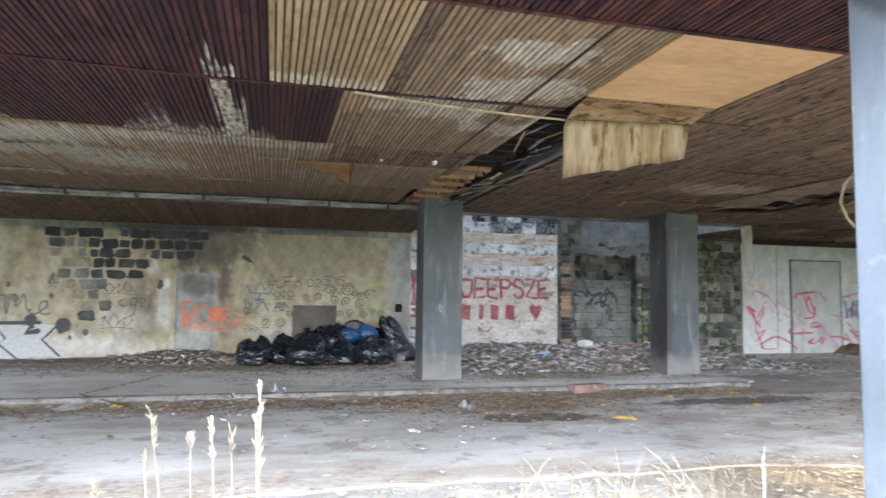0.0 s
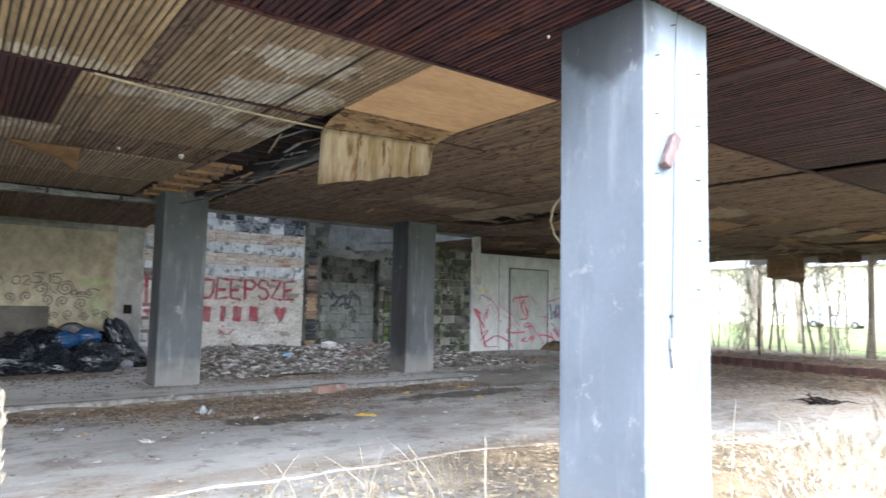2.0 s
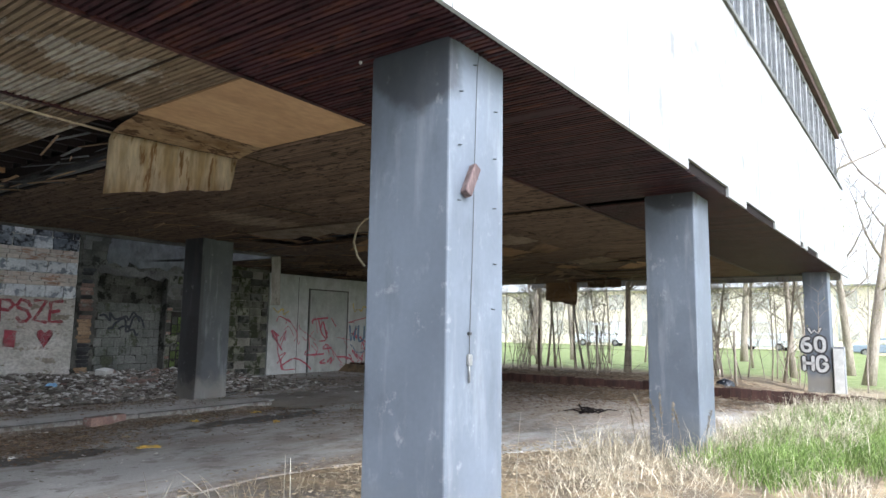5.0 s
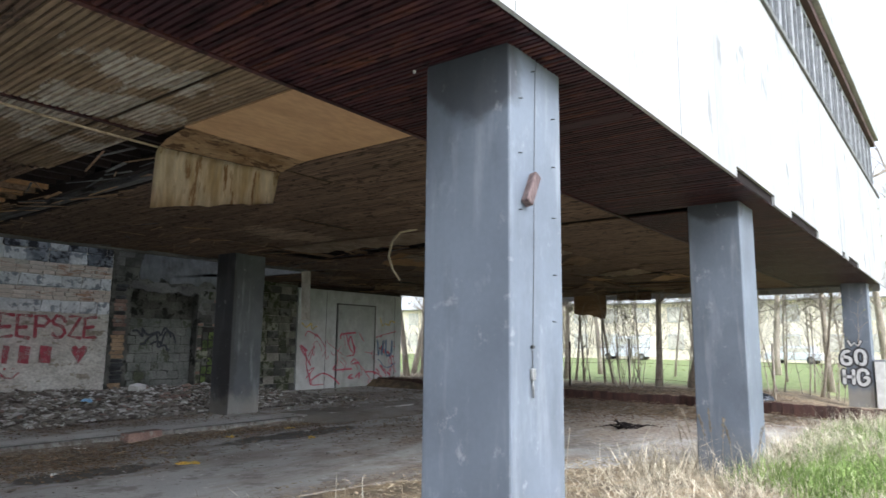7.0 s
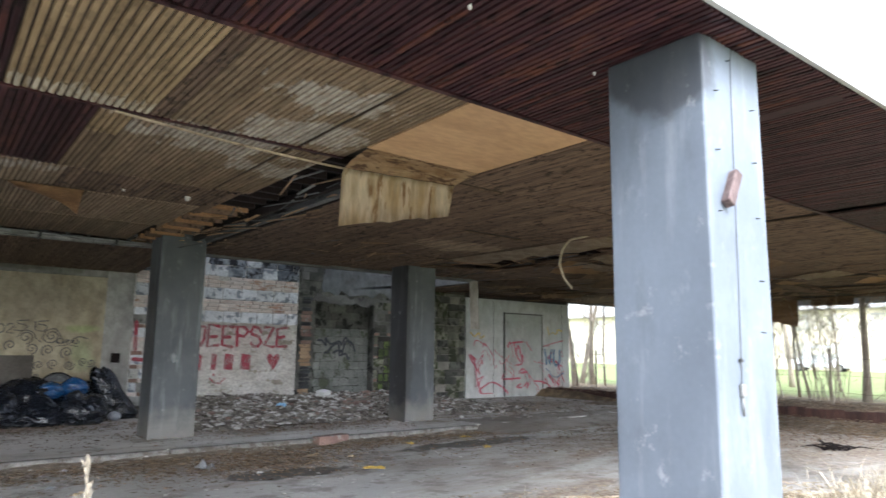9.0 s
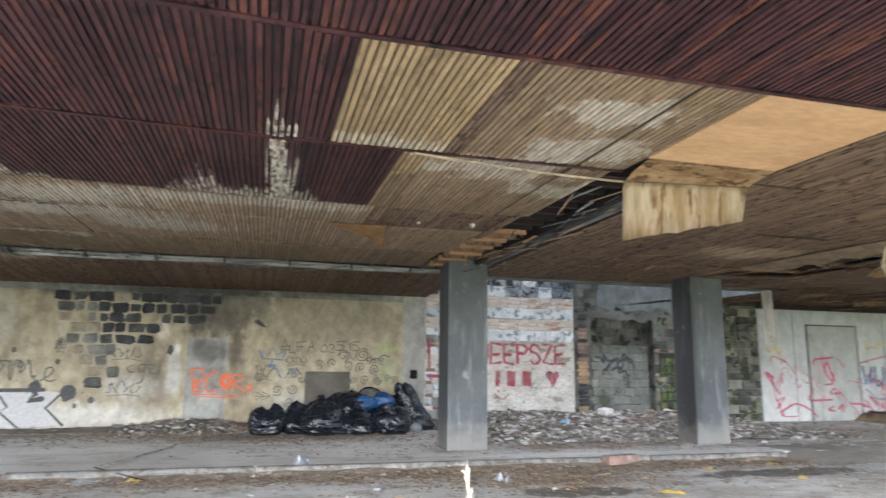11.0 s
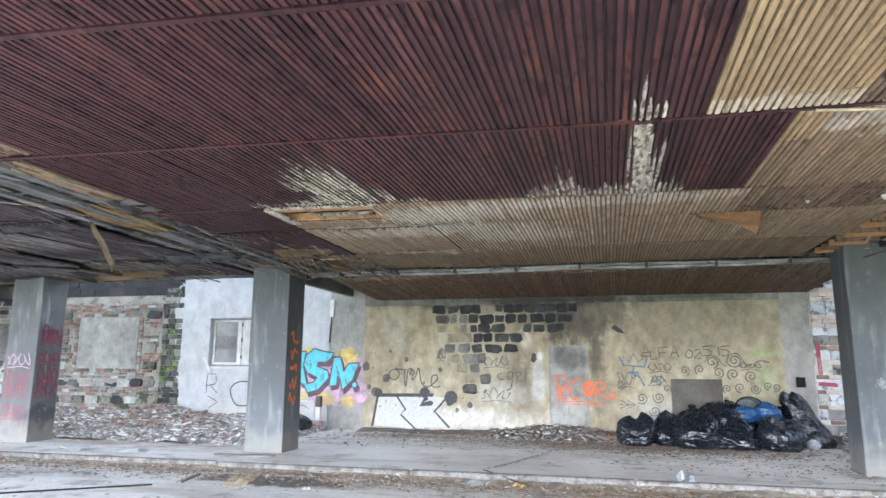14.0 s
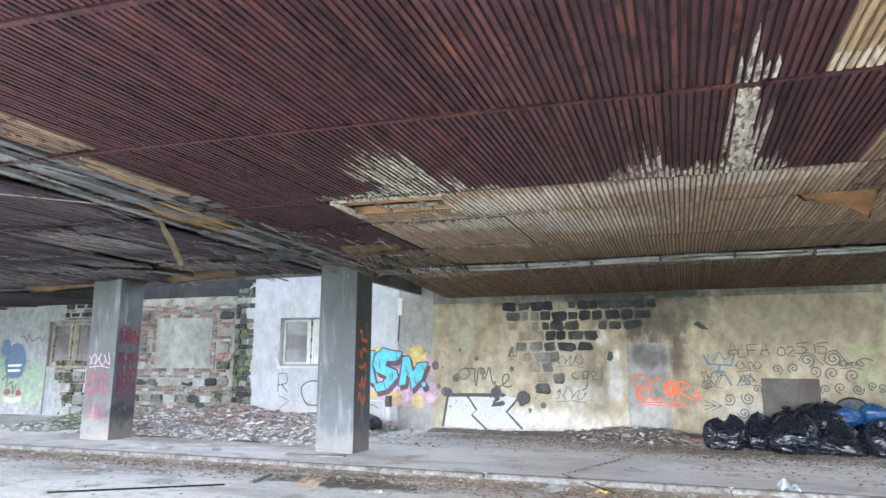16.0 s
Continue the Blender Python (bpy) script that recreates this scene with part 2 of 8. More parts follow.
m_pale_board = rough_mat("greyed_pale_board", (0.27, 0.25, 0.205), (0.40, 0.375, 0.315), (0.2, 0.17, 0.13), scale=3, fine=40, stretch=(2, 2, 0.4), rough=0.85, patch=0.6)
m_timber = rough_mat("old_timber", (0.2, 0.13, 0.075), (0.31, 0.21, 0.125), (0.1, 0.07, 0.05), scale=2.5, fine=40, stretch=(1, 0.4, 3), rough=0.8, vary=0.25)
m_orange_timber = rough_mat("fresh_split_timber", (0.30, 0.165, 0.075), (0.41, 0.235, 0.11), scale=3, fine=40, rough=0.7)
m_grey_timber = rough_mat("grey_weathered_timber", (0.062, 0.065, 0.068), (0.145, 0.148, 0.15), (0.035, 0.034, 0.034), scale=2.5, fine=35, stretch=(1, 0.5, 2), vary=0.3, patch=0.54)
m_steel = rough_mat("dull_galvanised_pipe", (0.22, 0.22, 0.21), (0.36, 0.36, 0.34), (0.05, 0.036, 0.03), scale=3, fine=40, rough=0.5, metal=0.5)
m_concrete = rough_mat("grey_concrete", (0.24, 0.235, 0.215), (0.34, 0.33, 0.30), (0.17, 0.165, 0.15), scale=1.3, fine=35, bump=0.35)
m_concrete_dark = rough_mat("sooted_concrete", (0.10, 0.10, 0.095), (0.17, 0.17, 0.16), (0.05, 0.05, 0.05), scale=1.6, fine=30)


def pillar_mat(name, lime, darkened=(), wear=1.0, c1=(0.112, 0.130, 0.155), c2=(0.150, 0.174, 0.208)):
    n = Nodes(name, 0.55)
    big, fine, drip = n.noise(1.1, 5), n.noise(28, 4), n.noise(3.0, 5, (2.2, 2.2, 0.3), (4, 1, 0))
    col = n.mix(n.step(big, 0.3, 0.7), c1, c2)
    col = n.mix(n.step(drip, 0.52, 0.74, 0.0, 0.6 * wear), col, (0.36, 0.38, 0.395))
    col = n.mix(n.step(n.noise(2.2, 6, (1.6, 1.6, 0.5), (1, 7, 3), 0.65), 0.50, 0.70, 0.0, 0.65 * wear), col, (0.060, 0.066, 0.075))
    col = n.mix(n.step(n.noise(7.0, 8, (1.2, 1.2, 0.7), (3, 8, 1), 0.72), 0.55, 0.72, 0.0, 0.2), col, (0.36, 0.385, 0.40))
    # Ragged dark areas: street pillars' tops, one west face, one foot.
    for centre, size in darkened:
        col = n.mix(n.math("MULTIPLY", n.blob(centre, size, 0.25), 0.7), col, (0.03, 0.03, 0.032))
    col = n.mix(n.step(n.noise(6, 6, (1, 1, 1), (9, 2, 5), 0.7), 0.60, 0.72, 0.0, 0.5), col, (0.36, 0.37, 0.375))
    sep = n.t.nodes.new("ShaderNodeSeparateXYZ")
    n.t.links.new(n.pos, sep.inputs[0])
    low = n.step(n.math("ADD", sep.outputs[2], n.math("MULTIPLY", n.noise(4, 5), 0.8)), 0.5, 0.95, 1.0, 0.0)
    col = n.mix(n.math("MULTIPLY", low, lime), col, n.mix(n.noise(2.2, 3), (0.24, 0.245, 0.24), (0.235, 0.20, 0.145)))
    return n.done(n.mix(0.25, col, n.mix(fine, (0.6, 0.6, 0.6), (1.3, 1.3, 1.3)), "MULTIPLY"), n.math("ADD", fine, big), 0.12, 0.005)


# Inner pillars get a darker, greyer version of the street pillars' paint.
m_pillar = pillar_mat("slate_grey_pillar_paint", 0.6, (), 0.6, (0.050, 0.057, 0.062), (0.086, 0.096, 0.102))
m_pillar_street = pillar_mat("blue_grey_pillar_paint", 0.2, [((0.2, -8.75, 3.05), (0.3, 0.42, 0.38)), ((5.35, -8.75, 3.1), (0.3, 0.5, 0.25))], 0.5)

m_pillar_far = pillar_mat("bare_footed_pillar_paint", 0.9, (), 0.4)
m_pillar_worn = pillar_mat("rust_streaked_pillar_paint", 0.85, [((-13.75, 0.3, 0.35), (0.4, 0.5, 0.35))], 1.0, (0.075, 0.080, 0.084), (0.125, 0.130, 0.134))
m_pillar_dark_side = pillar_mat("dark_sided_pillar_paint", 0.6, [((4.74, 0.28, 1.7), (0.10, 0.5, 1.9)), ((4.74, 0.15, 0.9), (0.2, 0.3, 0.8))], 0.6, (0.055, 0.062, 0.068), (0.090, 0.10, 0.107))


def plaster_mat(name, c1, c2, dirt, holes=(), hole_col=(0.2, 0.19, 0.17), low_dirt=0.0, grime=0.38, blotch=0.85):
    n = Nodes(name, 0.9)
    big, mid, fine = n.noise(0.55, 5), n.noise(2.3, 6, (1, 1, 0.6), (3, 3, 3), 0.65), n.noise(32, 4)
    runs = n.noise(1.9, 7, (1.2, 1, 0.5), (1, 5, 9), 0.66)
    col = n.mix(n.step(big, 0.35, 0.65), c1, c2)
    col = n.mix(n.step(mid, 0.45, 0.72, 0.0, 0.65), col, dirt)
    col = n.mix(n.step(runs, 0.50, 0.72, 0.0, grime), col, tuple(0.55 * v for v in dirt))
    col = n.mix(n.step(n.noise(5.5, 6, (1, 1, 1), (8, 1, 6), 0.7), 0.62, 0.70, 0.0, 0.45), col, tuple(min(1, 1.3 * v) for v in c2))
    col = n.mix(n.step(n.noise(8.0, 6, (1, 1, 1), (2, 8, 1), 0.7), 0.66, 0.72, 0.0, 0.45), col, tuple(0.4 * v for v in c1))
    rag = n.noise(2.4, 8, (1.3, 1, 0.8), (6, 2, 5), 0.68)
    for centre, size, c in holes:
        col = n.mix(n.math("MULTIPLY", n.blob(centre, size, 0.55, rag, 0.75), 0.92), col, c)
    mott = n.noise(5.0, 7, (1, 1, 0.8), (9, 4, 7), 0.72)
    col = n.mix(blotch, col, n.mix(n.step(mott, 0.28, 0.72), (0.66, 0.65, 0.63), (1.22, 1.22, 1.21)), "MULTIPLY")
    col = n.mix(0.3, col, n.mix(fine, (0.55, 0.55, 0.55), (1.4, 1.4, 1.4)), "MULTIPLY")
    return n.done(col, n.math("ADD", fine, n.math("MULTIPLY", mott, 2.0)), 0.35, 0.014)


m_ochre = plaster_mat("ochre_plaster", (0.385, 0.328, 0.222), (0.455, 0.40, 0.285), (0.245, 0.20, 0.132), [
    ((-6.6, 4.17, 0.28), (2.5, 1, 0.36), (0.60, 0.58, 0.53)), ((-5.02, 4.17, 2.02), (0.2, 1, 0.34), (0.60, 0.545, 0.44)), ((-6.9, 4.17, 2.0), (0.16, 1, 0.5), (0.52, 0.47, 0.36)), ((-2.2, 4.17, 0.55), (1.0, 1, 0.3), (0.44, 0.41, 0.35)), ((-5.2, 4.17, 1.15), (0.55, 1, 0.95), (0.215, 0.182, 0.135)), ((-4.2, 4.17, 2.80), (2.4, 1, 0.22), (0.085, 0.08, 0.074)), ((-4.0, 4.17, 2.50), (1.25, 1, 0.75), (0.085, 0.076, 0.064)), ((-6.9, 4.17, 2.82), (1.6, 1, 0.18), (0.13, 0.12, 0.10)),
    ((-3.72, 4.17, 2.40), (0.48, 1, 0.48), (0.15, 0.128, 0.10)), ((-3.3, 4.17, 2.62), (0.8, 1, 0.25), (0.20, 0.175, 0.138)), ((-3.52, 4.17, 1.60), (0.24, 1, 0.50), (0.135, 0.113, 0.088)),
    ((-3.48, 4.17, 0.80), (0.30, 1, 0.55), (0.24, 0.208, 0.16)), ((-4.76, 4.17, 1.10), (0.20, 1, 0.72), (0.50, 0.49, 0.46)), ((-4.70, 4.17, 1.66), (0.12, 1, 0.16), (0.66, 0.65, 0.62)),
    ((-5.6, 4.17, 0.85), (0.7, 1, 0.35), (0.46, 0.435, 0.375)), ((-6.0, 4.17, 1.6), (0.9, 1, 0.5), (0.40, 0.355, 0.27)), ((-8.0, 4.17, 2.2), (0.5, 1, 0.7), (0.40, 0.36, 0.275)),
    # Entry at (-1.4, 2.3): broad soft darkening, in colour only to lower brightness.
    ((-1.4, 4.17, 2.3), (1.9, 1, 0.75), (0.325, 0.285, 0.208)), ((-0.3, 4.17, 1.72), (0.5, 1, 0.10), (0.36, 0.39, 0.20)), ((-0.2, 4.17, 1.2), (0.3, 1, 0.4), (0.36, 0.37, 0.22))])
m_greywash = plaster_mat("grey_washed_plaster", (0.33, 0.325, 0.305), (0.42, 0.415, 0.39), (0.23, 0.225, 0.205), blotch=0.7)
m_white = plaster_mat("white_washed_plaster", (0.44, 0.455, 0.475), (0.52, 0.535, 0.55), (0.35, 0.352, 0.352), [((-11.5, 4.17, 0.35), (2.6, 1, 0.35), (0.42, 0.41, 0.39))], blotch=0.4, grime=0.2)
m_bluewash = plaster_mat("blue_grey_plaster", (0.14, 0.152, 0.166), (0.215, 0.228, 0.242), (0.10, 0.10, 0.10), grime=0.6)
m_far_plaster = plaster_mat("lilac_white_plaster", (0.36, 0.38, 0.40), (0.44, 0.45, 0.46), (0.30, 0.30, 0.29))
m_board = plaster_mat("whitewashed_board", (0.48, 0.51, 0.505), (0.56, 0.58, 0.57), (0.38, 0.39, 0.36), grime=0.15, blotch=0.4)
m_panel = plaster_mat("grey_green_door_paint", (0.36, 0.385, 0.37), (0.44, 0.46, 0.44), (0.27, 0.28, 0.25), grime=0.25, blotch=0.4)
m_mortar = rough_mat("rough_mortar", (0.22, 0.207, 0.18), (0.33, 0.312, 0.275), (0.12, 0.125, 0.08), scale=2.2, fine=25, bump=0.5, dist=0.02, patch=0.55)
m_white_mortar = rough_mat("whitened_mortar", (0.47, 0.45, 0.41), (0.60, 0.585, 0.55), (0.28, 0.25, 0.20), scale=1.7, fine=18, bump=0.5, dist=0.02, patch=0.56, stretch=(1, 1, 1.5))
m_brick = rough_mat("red_brick", (0.19, 0.115, 0.092), (0.28, 0.185, 0.15), (0.29, 0.275, 0.25), scale=2.6, fine=30, vary=0.35, patch=0.55)
m_brick_white = rough_mat("limewashed_brick", (0.58, 0.49, 0.44), (0.66, 0.60, 0.56), (0.40, 0.25, 0.18), scale=2.4, fine=24, vary=0.14, patch=0.55, stretch=(0.5, 1, 1.8), grain=0.35)
m_block = rough_mat("cinder_block", (0.24, 0.24, 0.225), (0.40, 0.40, 0.38), (0.06, 0.068, 0.05), scale=2.6, fine=35, vary=0.3, patch=0.58)
m_block_white = rough_mat("limewashed_block", (0.54, 0.57, 0.61), (0.68, 0.70, 0.73), (0.22, 0.245, 0.29), scale=3.2, fine=24, vary=0.2, patch=0.51, grain=0.35)
m_block_soot = rough_mat("sooted_limewashed_block", (0.10, 0.115, 0.145), (0.36, 0.39, 0.44), (0.018, 0.02, 0.026), scale=2.6, fine=24, vary=0.3, patch=0.50, grain=0.35)
m_block_moss = rough_mat("mossy_block", (0.125, 0.128, 0.10), (0.21, 0.208, 0.165), (0.042, 0.050, 0.022), scale=2.5, fine=26, vary=0.35, patch=0.48)
m_stone = rough_mat("tarred_black_stone", (0.016, 0.017, 0.020), (0.042, 0.044, 0.048), (0.13, 0.12, 0.10), scale=4, fine=30, vary=0.4, patch=0.68, rough=0.75)
m_stone_pale = rough_mat("lime_stained_stone", (0.125, 0.122, 0.112), (0.215, 0.208, 0.188), (0.30, 0.275, 0.22), scale=4, fine=30, vary=0.35, patch=0.60)
m_stone_mid = rough_mat("greyed_black_stone", (0.042, 0.044, 0.044), (0.088, 0.088, 0.082), (0.20, 0.18, 0.14), scale=4, fine=30, vary=0.3, patch=0.60)
m_stone_tan = rough_mat("plaster_smeared_stone", (0.24, 0.205, 0.145), (0.34, 0.30, 0.22), (0.17, 0.155, 0.125), scale=5, fine=30, vary=0.2, patch=0.58)
m_soot_block = rough_mat("soot_black_block", (0.007, 0.007, 0.008), (0.018, 0.018, 0.020), (0.055, 0.056, 0.055), scale=4, fine=30, vary=0.4, patch=0.64, rough=0.85)
m_recess = rough_mat("sooty_recess", (0.055, 0.057, 0.050), (0.125, 0.125, 0.11), (0.018, 0.020, 0.016), scale=1.7, fine=22, patch=0.52, vary=0.3)
m_door_block = rough_mat("grey_cement_block", (0.135, 0.142, 0.132), (0.22, 0.228, 0.21), (0.075, 0.088, 0.055), scale=1.5, fine=24, patch=0.55, vary=0.15)
m_grid_moss = rough_mat("green_mossy_tile", (0.055, 0.08, 0.024), (0.135, 0.19, 0.055), (0.015, 0.018, 0.012), scale=5, fine=26, vary=0.3, patch=0.52)
m_darkpatch = rough_mat("dark_cement_patch", (0.088, 0.078, 0.064), (0.135, 0.122, 0.102), scale=2, fine=30, grain=0.35)
m_beam = plaster_mat("stained_concrete_beam", (0.205, 0.205, 0.185), (0.29, 0.288, 0.265), (0.13, 0.132, 0.112), [((-4.4, 4.14, 2.86), (2.6, 1, 0.16), (0.055, 0.054, 0.050)), ((-6.6, 4.14, 3.0), (1.2, 1, 0.2), (0.12, 0.118, 0.10)), ((-1.6, 4.14, 2.9), (1.6, 1, 0.10), (0.13, 0.125, 0.10))], grime=0.6)
m_infill = plaster_mat("smooth_cement_infill", (0.27, 0.272, 0.258), (0.37, 0.372, 0.357), (0.17, 0.155, 0.13), [((-4.1, 4.2, 1.62), (0.55, 1, 0.3), (0.15, 0.145, 0.135)), ((-4.1, 4.2, 0.45), (0.5, 1, 0.4), (0.40, 0.395, 0.37))], grime=0.5, blotch=0.8)
m_brick_orange = rough_mat("bare_orange_brick", (0.27, 0.175, 0.105), (0.36, 0.25, 0.155), (0.14, 0.10, 0.08), scale=4, fine=30, vary=0.15)


def floor_mat(name, c1, c2, dust, wet=(), soil=()):
    n = Nodes(name, 0.9)
    big, mid, fine, streak = n.noise(0.35, 5), n.noise(1.7, 7, (1, 1, 1), (5, 2, 0), 0.7), n.noise(45, 4), n.noise(1.1, 7, (0.35, 1.4, 1), (2, 9, 0), 0.65)
    spots = n.noise(7.0, 7, (0.8, 1.2, 1), (1, 3, 0), 0.72)
    col = n.mix(n.step(big, 0.35, 0.65), c1, c2)
    col = n.mix(n.step(streak, 0.46, 0.64, 0.0, 0.8), col, dust)
    col = n.mix(n.step(mid, 0.52, 0.64, 0.0, 0.7), col, tuple(0.62 * v for v in dust))
    rag = n.noise(1.6, 8, (0.7, 1.3, 1), (4, 4, 0), 0.7)
    for centre, size in soil:
        col = n.mix(n.math("MULTIPLY", n.blob(centre, size, 0.6, rag, 0.9), n.step(spots, 0.36, 0.58, 0.45, 0.95)), col, n.mix(n.step(n.noise(14, 5), 0.35, 0.65), (0.15, 0.112, 0.078), (0.29, 0.236, 0.178)))
    for centre, size in wet:
        col = n.mix(n.math("MULTIPLY", n.blob(centre, size, 0.4), 0.85), col, (0.045, 0.04, 0.033))
    col = n.mix(n.step(spots, 0.60, 0.68, 0.0, 0.6), col, tuple(min(1.0, 1.25 * v) for v in c2))
    col = n.mix(n.step(spots, 0.33, 0.42, 0.5, 0.0), col, tuple(0.45 * v for v in dust))
    col = n.mix(0.45, col, n.mix(fine, (0.5, 0.5, 0.5), (1.5, 1.5, 1.5)), "MULTIPLY")
    return n.done(col, n.math("ADD", fine, n.math("ADD", n.math("MULTIPLY", mid, 1.5), spots)), 0.4, 0.012)


# Kerb-side soil is dirt; outer-edge blobs tone down strong skylight in colour.
m_road = floor_mat("worn_asphalt_road", (0.37, 0.365, 0.35), (0.49, 0.485, 0.465), (0.27, 0.24, 0.20), [((0.8, -3.1, -0.1), (0.85, 0.36, 1)), ((-7.7, -1.9, -0.1), (1.1, 0.4, 1)), ((4.5, -2.4, -0.1), (1.6, 0.35, 1))], [((-2.0, -1.3, -0.1), (6.5, 0.95, 1)), ((5.0, -1.2, -0.1), (5.5, 0.8, 1)), ((-14, -1.2, -0.1), (6, 0.6, 1)), ((1.2, -2.3, -0.1), (1.6, 1.0, 1)), ((10.0, -3.0, -0.1), (2.6, 3.0, 1)), ((9.2, -6.2, -0.1), (6.0, 4.4, 1)), ((6.5, -4.0, -0.1), (4.0, 1.6, 1)), ((-8.0, -5.5, -0.1), (11.0, 0.7, 1)), ((2.5, -6.0, -0.1), (3.0, 0.8, 1))])
m_slab = floor_mat("dusty_concrete_slab", (0.49, 0.475, 0.445), (0.63, 0.615, 0.58), (0.42, 0.385, 0.335), (), [((-2.6, 2.4, 0), (3.6, 1.0, 1)), ((2.5, 0.2, 0), (3.5, 0.8, 1)), ((4.5, 1.2, 0), (4.5, 1.6, 1)), ((9.5, 1.5, 0), (3.5, 2.6, 1)), ((-7, 3.2, 0), (2.5, 0.7, 1)), ((-12.5, 0.5, 0), (4.5, 0.8, 1))])
m_kerb = rough_mat("worn_kerb_concrete", (0.15, 0.142, 0.128), (0.225, 0.215, 0.197), (0.10, 0.085, 0.066), scale=5, fine=30, vary=0.12, patch=0.50)


def ground_mat():
    n = Nodes("litter_and_turf_ground", 0.95)
    sep = n.t.nodes.new("ShaderNodeSeparateXYZ")
    n.t.links.new(n.pos, sep.inputs[0])
    fine, mid, big = n.noise(30, 5), n.noise(2.5, 6, (1, 1, 1), (3, 0, 0), 0.65), n.noise(0.3, 4)
    dirt = n.mix(n.step(mid, 0.4, 0.62), (0.15, 0.115, 0.075), (0.33, 0.25, 0.15))
    dust = n.mix(n.step(mid, 0.4, 0.62), (0.23, 0.222, 0.205), (0.34, 0.332, 0.31))
    dirt = n.mix(n.step(n.math("ADD", sep.outputs[0], n.math("MULTIPLY", mid, 2.0)), 1.4, 3.2), dust, dirt)
    turf = n.mix(n.step(mid, 0.35, 0.65), (0.15, 0.195, 0.06), (0.23, 0.27, 0.10))
    east = n.step(n.math("ADD", sep.outputs[0], n.math("MULTIPLY", mid, 3.0)), 21.5, 24.5)
    south = n.step(n.math("ADD", sep.outputs[1], n.math("MULTIPLY", mid, 4.0)), -12.5, -10.0, 1.0, 0.0)
    green = n.math("MAXIMUM", east, n.math("MULTIPLY", south, 0.6))
    col = n.mix(green, dirt, turf)
    col = n.mix(0.5, col, n.mix(fine, (0.4, 0.4, 0.4), (1.6, 1.6, 1.6)), "MULTIPLY")
    return n.done(col, n.math("ADD", fine, mid), 0.6, 0.03)


m_ground = ground_mat()
m_trodden = floor_mat("trodden_dirt", (0.20, 0.182, 0.155), (0.30, 0.28, 0.25), (0.17, 0.14, 0.105))
m_rust = rough_mat("rusty_brown_edging", (0.055, 0.028, 0.022), (0.095, 0.045, 0.034), (0.2, 0.16, 0.14), scale=2, fine=30, stretch=(1, 4, 0.6), vary=0.25, patch=0.66)
def rubble_mat(name, dark, mid_c, pale, cut):
    n = Nodes(name, 0.95)
    rand, fine, mid = n.random(True), n.noise(40, 4), n.noise(8, 5)
    col = n.mix(n.step(rand, 0.0, cut), dark, mid_c)
    col = n.mix(n.step(rand, cut, 0.97), col, pale)
    col = n.mix(n.step(mid, 0.54, 0.68, 0.0, 0.55), col, tuple(1.4 * v for v in dark))
    return n.done(n.mix(0.4, col, n.mix(fine, (0.5, 0.5, 0.5), (1.5, 1.5, 1.5)), "MULTIPLY"), fine, 0.4, 0.01)


m_rubble = rubble_mat("mixed_rubble", (0.075, 0.063, 0.05), (0.20, 0.18, 0.152), (0.50, 0.485, 0.45), 0.66)
m_rubble_pale = rubble_mat("pale_rubble", (0.13, 0.115, 0.098), (0.26, 0.242, 0.212), (0.56, 0.55, 0.52), 0.62)
m_rubble_red = rough_mat("brick_rubble", (0.20, 0.128, 0.10), (0.29, 0.20, 0.165), (0.33, 0.30, 0.27), scale=6, fine=30, vary=0.35, island=True)
m_heap = rough_mat("gritty_heap", (0.11, 0.096, 0.078), (0.20, 0.182, 0.155), (0.06, 0.05, 0.038), scale=4, fine=25, bump=0.7, dist=0.03)
m_dirt = rough_mat("kerb_dirt", (0.15, 0.118, 0.085), (0.27, 0.225, 0.17), (0.36, 0.33, 0.28), scale=5, fine=40, bump=0.7, dist=0.02, patch=0.56)
m_leaf = rough_mat("dead_leaves", (0.115, 0.078, 0.045), (0.215, 0.155, 0.095), scale=8, fine=40, vary=0.55, island=True)
m_straw = rough_mat("dry_straw", (0.43, 0.37, 0.26), (0.66, 0.59, 0.45), scale=5, fine=30, vary=0.35, island=True)
m_chip = rough_mat("trodden_straw", (0.20, 0.155, 0.098), (0.34, 0.28, 0.19), scale=6, fine=30, vary=0.45, island=True)
m_grass = rough_mat("fresh_grass", (0.14, 0.22, 0.045), (0.26, 0.355, 0.10), scale=3, fine=30, vary=0.45, island=True)
m_moss = rough_mat("damp_moss", (0.075, 0.11, 0.035), (0.14, 0.19, 0.07), scale=5, fine=30, vary=0.3, island=True)
m_bark = rough_mat("grey_brown_bark", (0.28, 0.235, 0.185), (0.42, 0.365, 0.295), scale=5, fine=30, stretch=(1, 1, 0.3), bump=0.6, dist=0.02)
m_bud = rough_mat("spring_leaves", (0.24, 0.27, 0.05), (0.36, 0.37, 0.1), scale=3, fine=20, vary=0.3, island=True)
m_white_paint = rough_mat("chalky_white_panel", (0.32, 0.322, 0.312), (0.39, 0.392, 0.378), (0.22, 0.223, 0.214), scale=1.1, fine=9, stretch=(1.3, 1.3, 0.55), vary=0.06, bump=0.05, rough=0.7, patch=0.57, grain=0.12)
m_trim_dark = plain("near_black_trim", (0.018, 0.014, 0.013), 0.9)
m_trim_dark.node_tree.nodes["Principled BSDF"].inputs["Specular IOR Level"].default_value = 0.1
m_frame_white = rough_mat("flaking_white_paint", (0.55, 0.55, 0.52), (0.66, 0.66, 0.63), (0.36, 0.33, 0.28), scale=5, fine=30, rough=0.6, patch=0.64, grain=0.2)
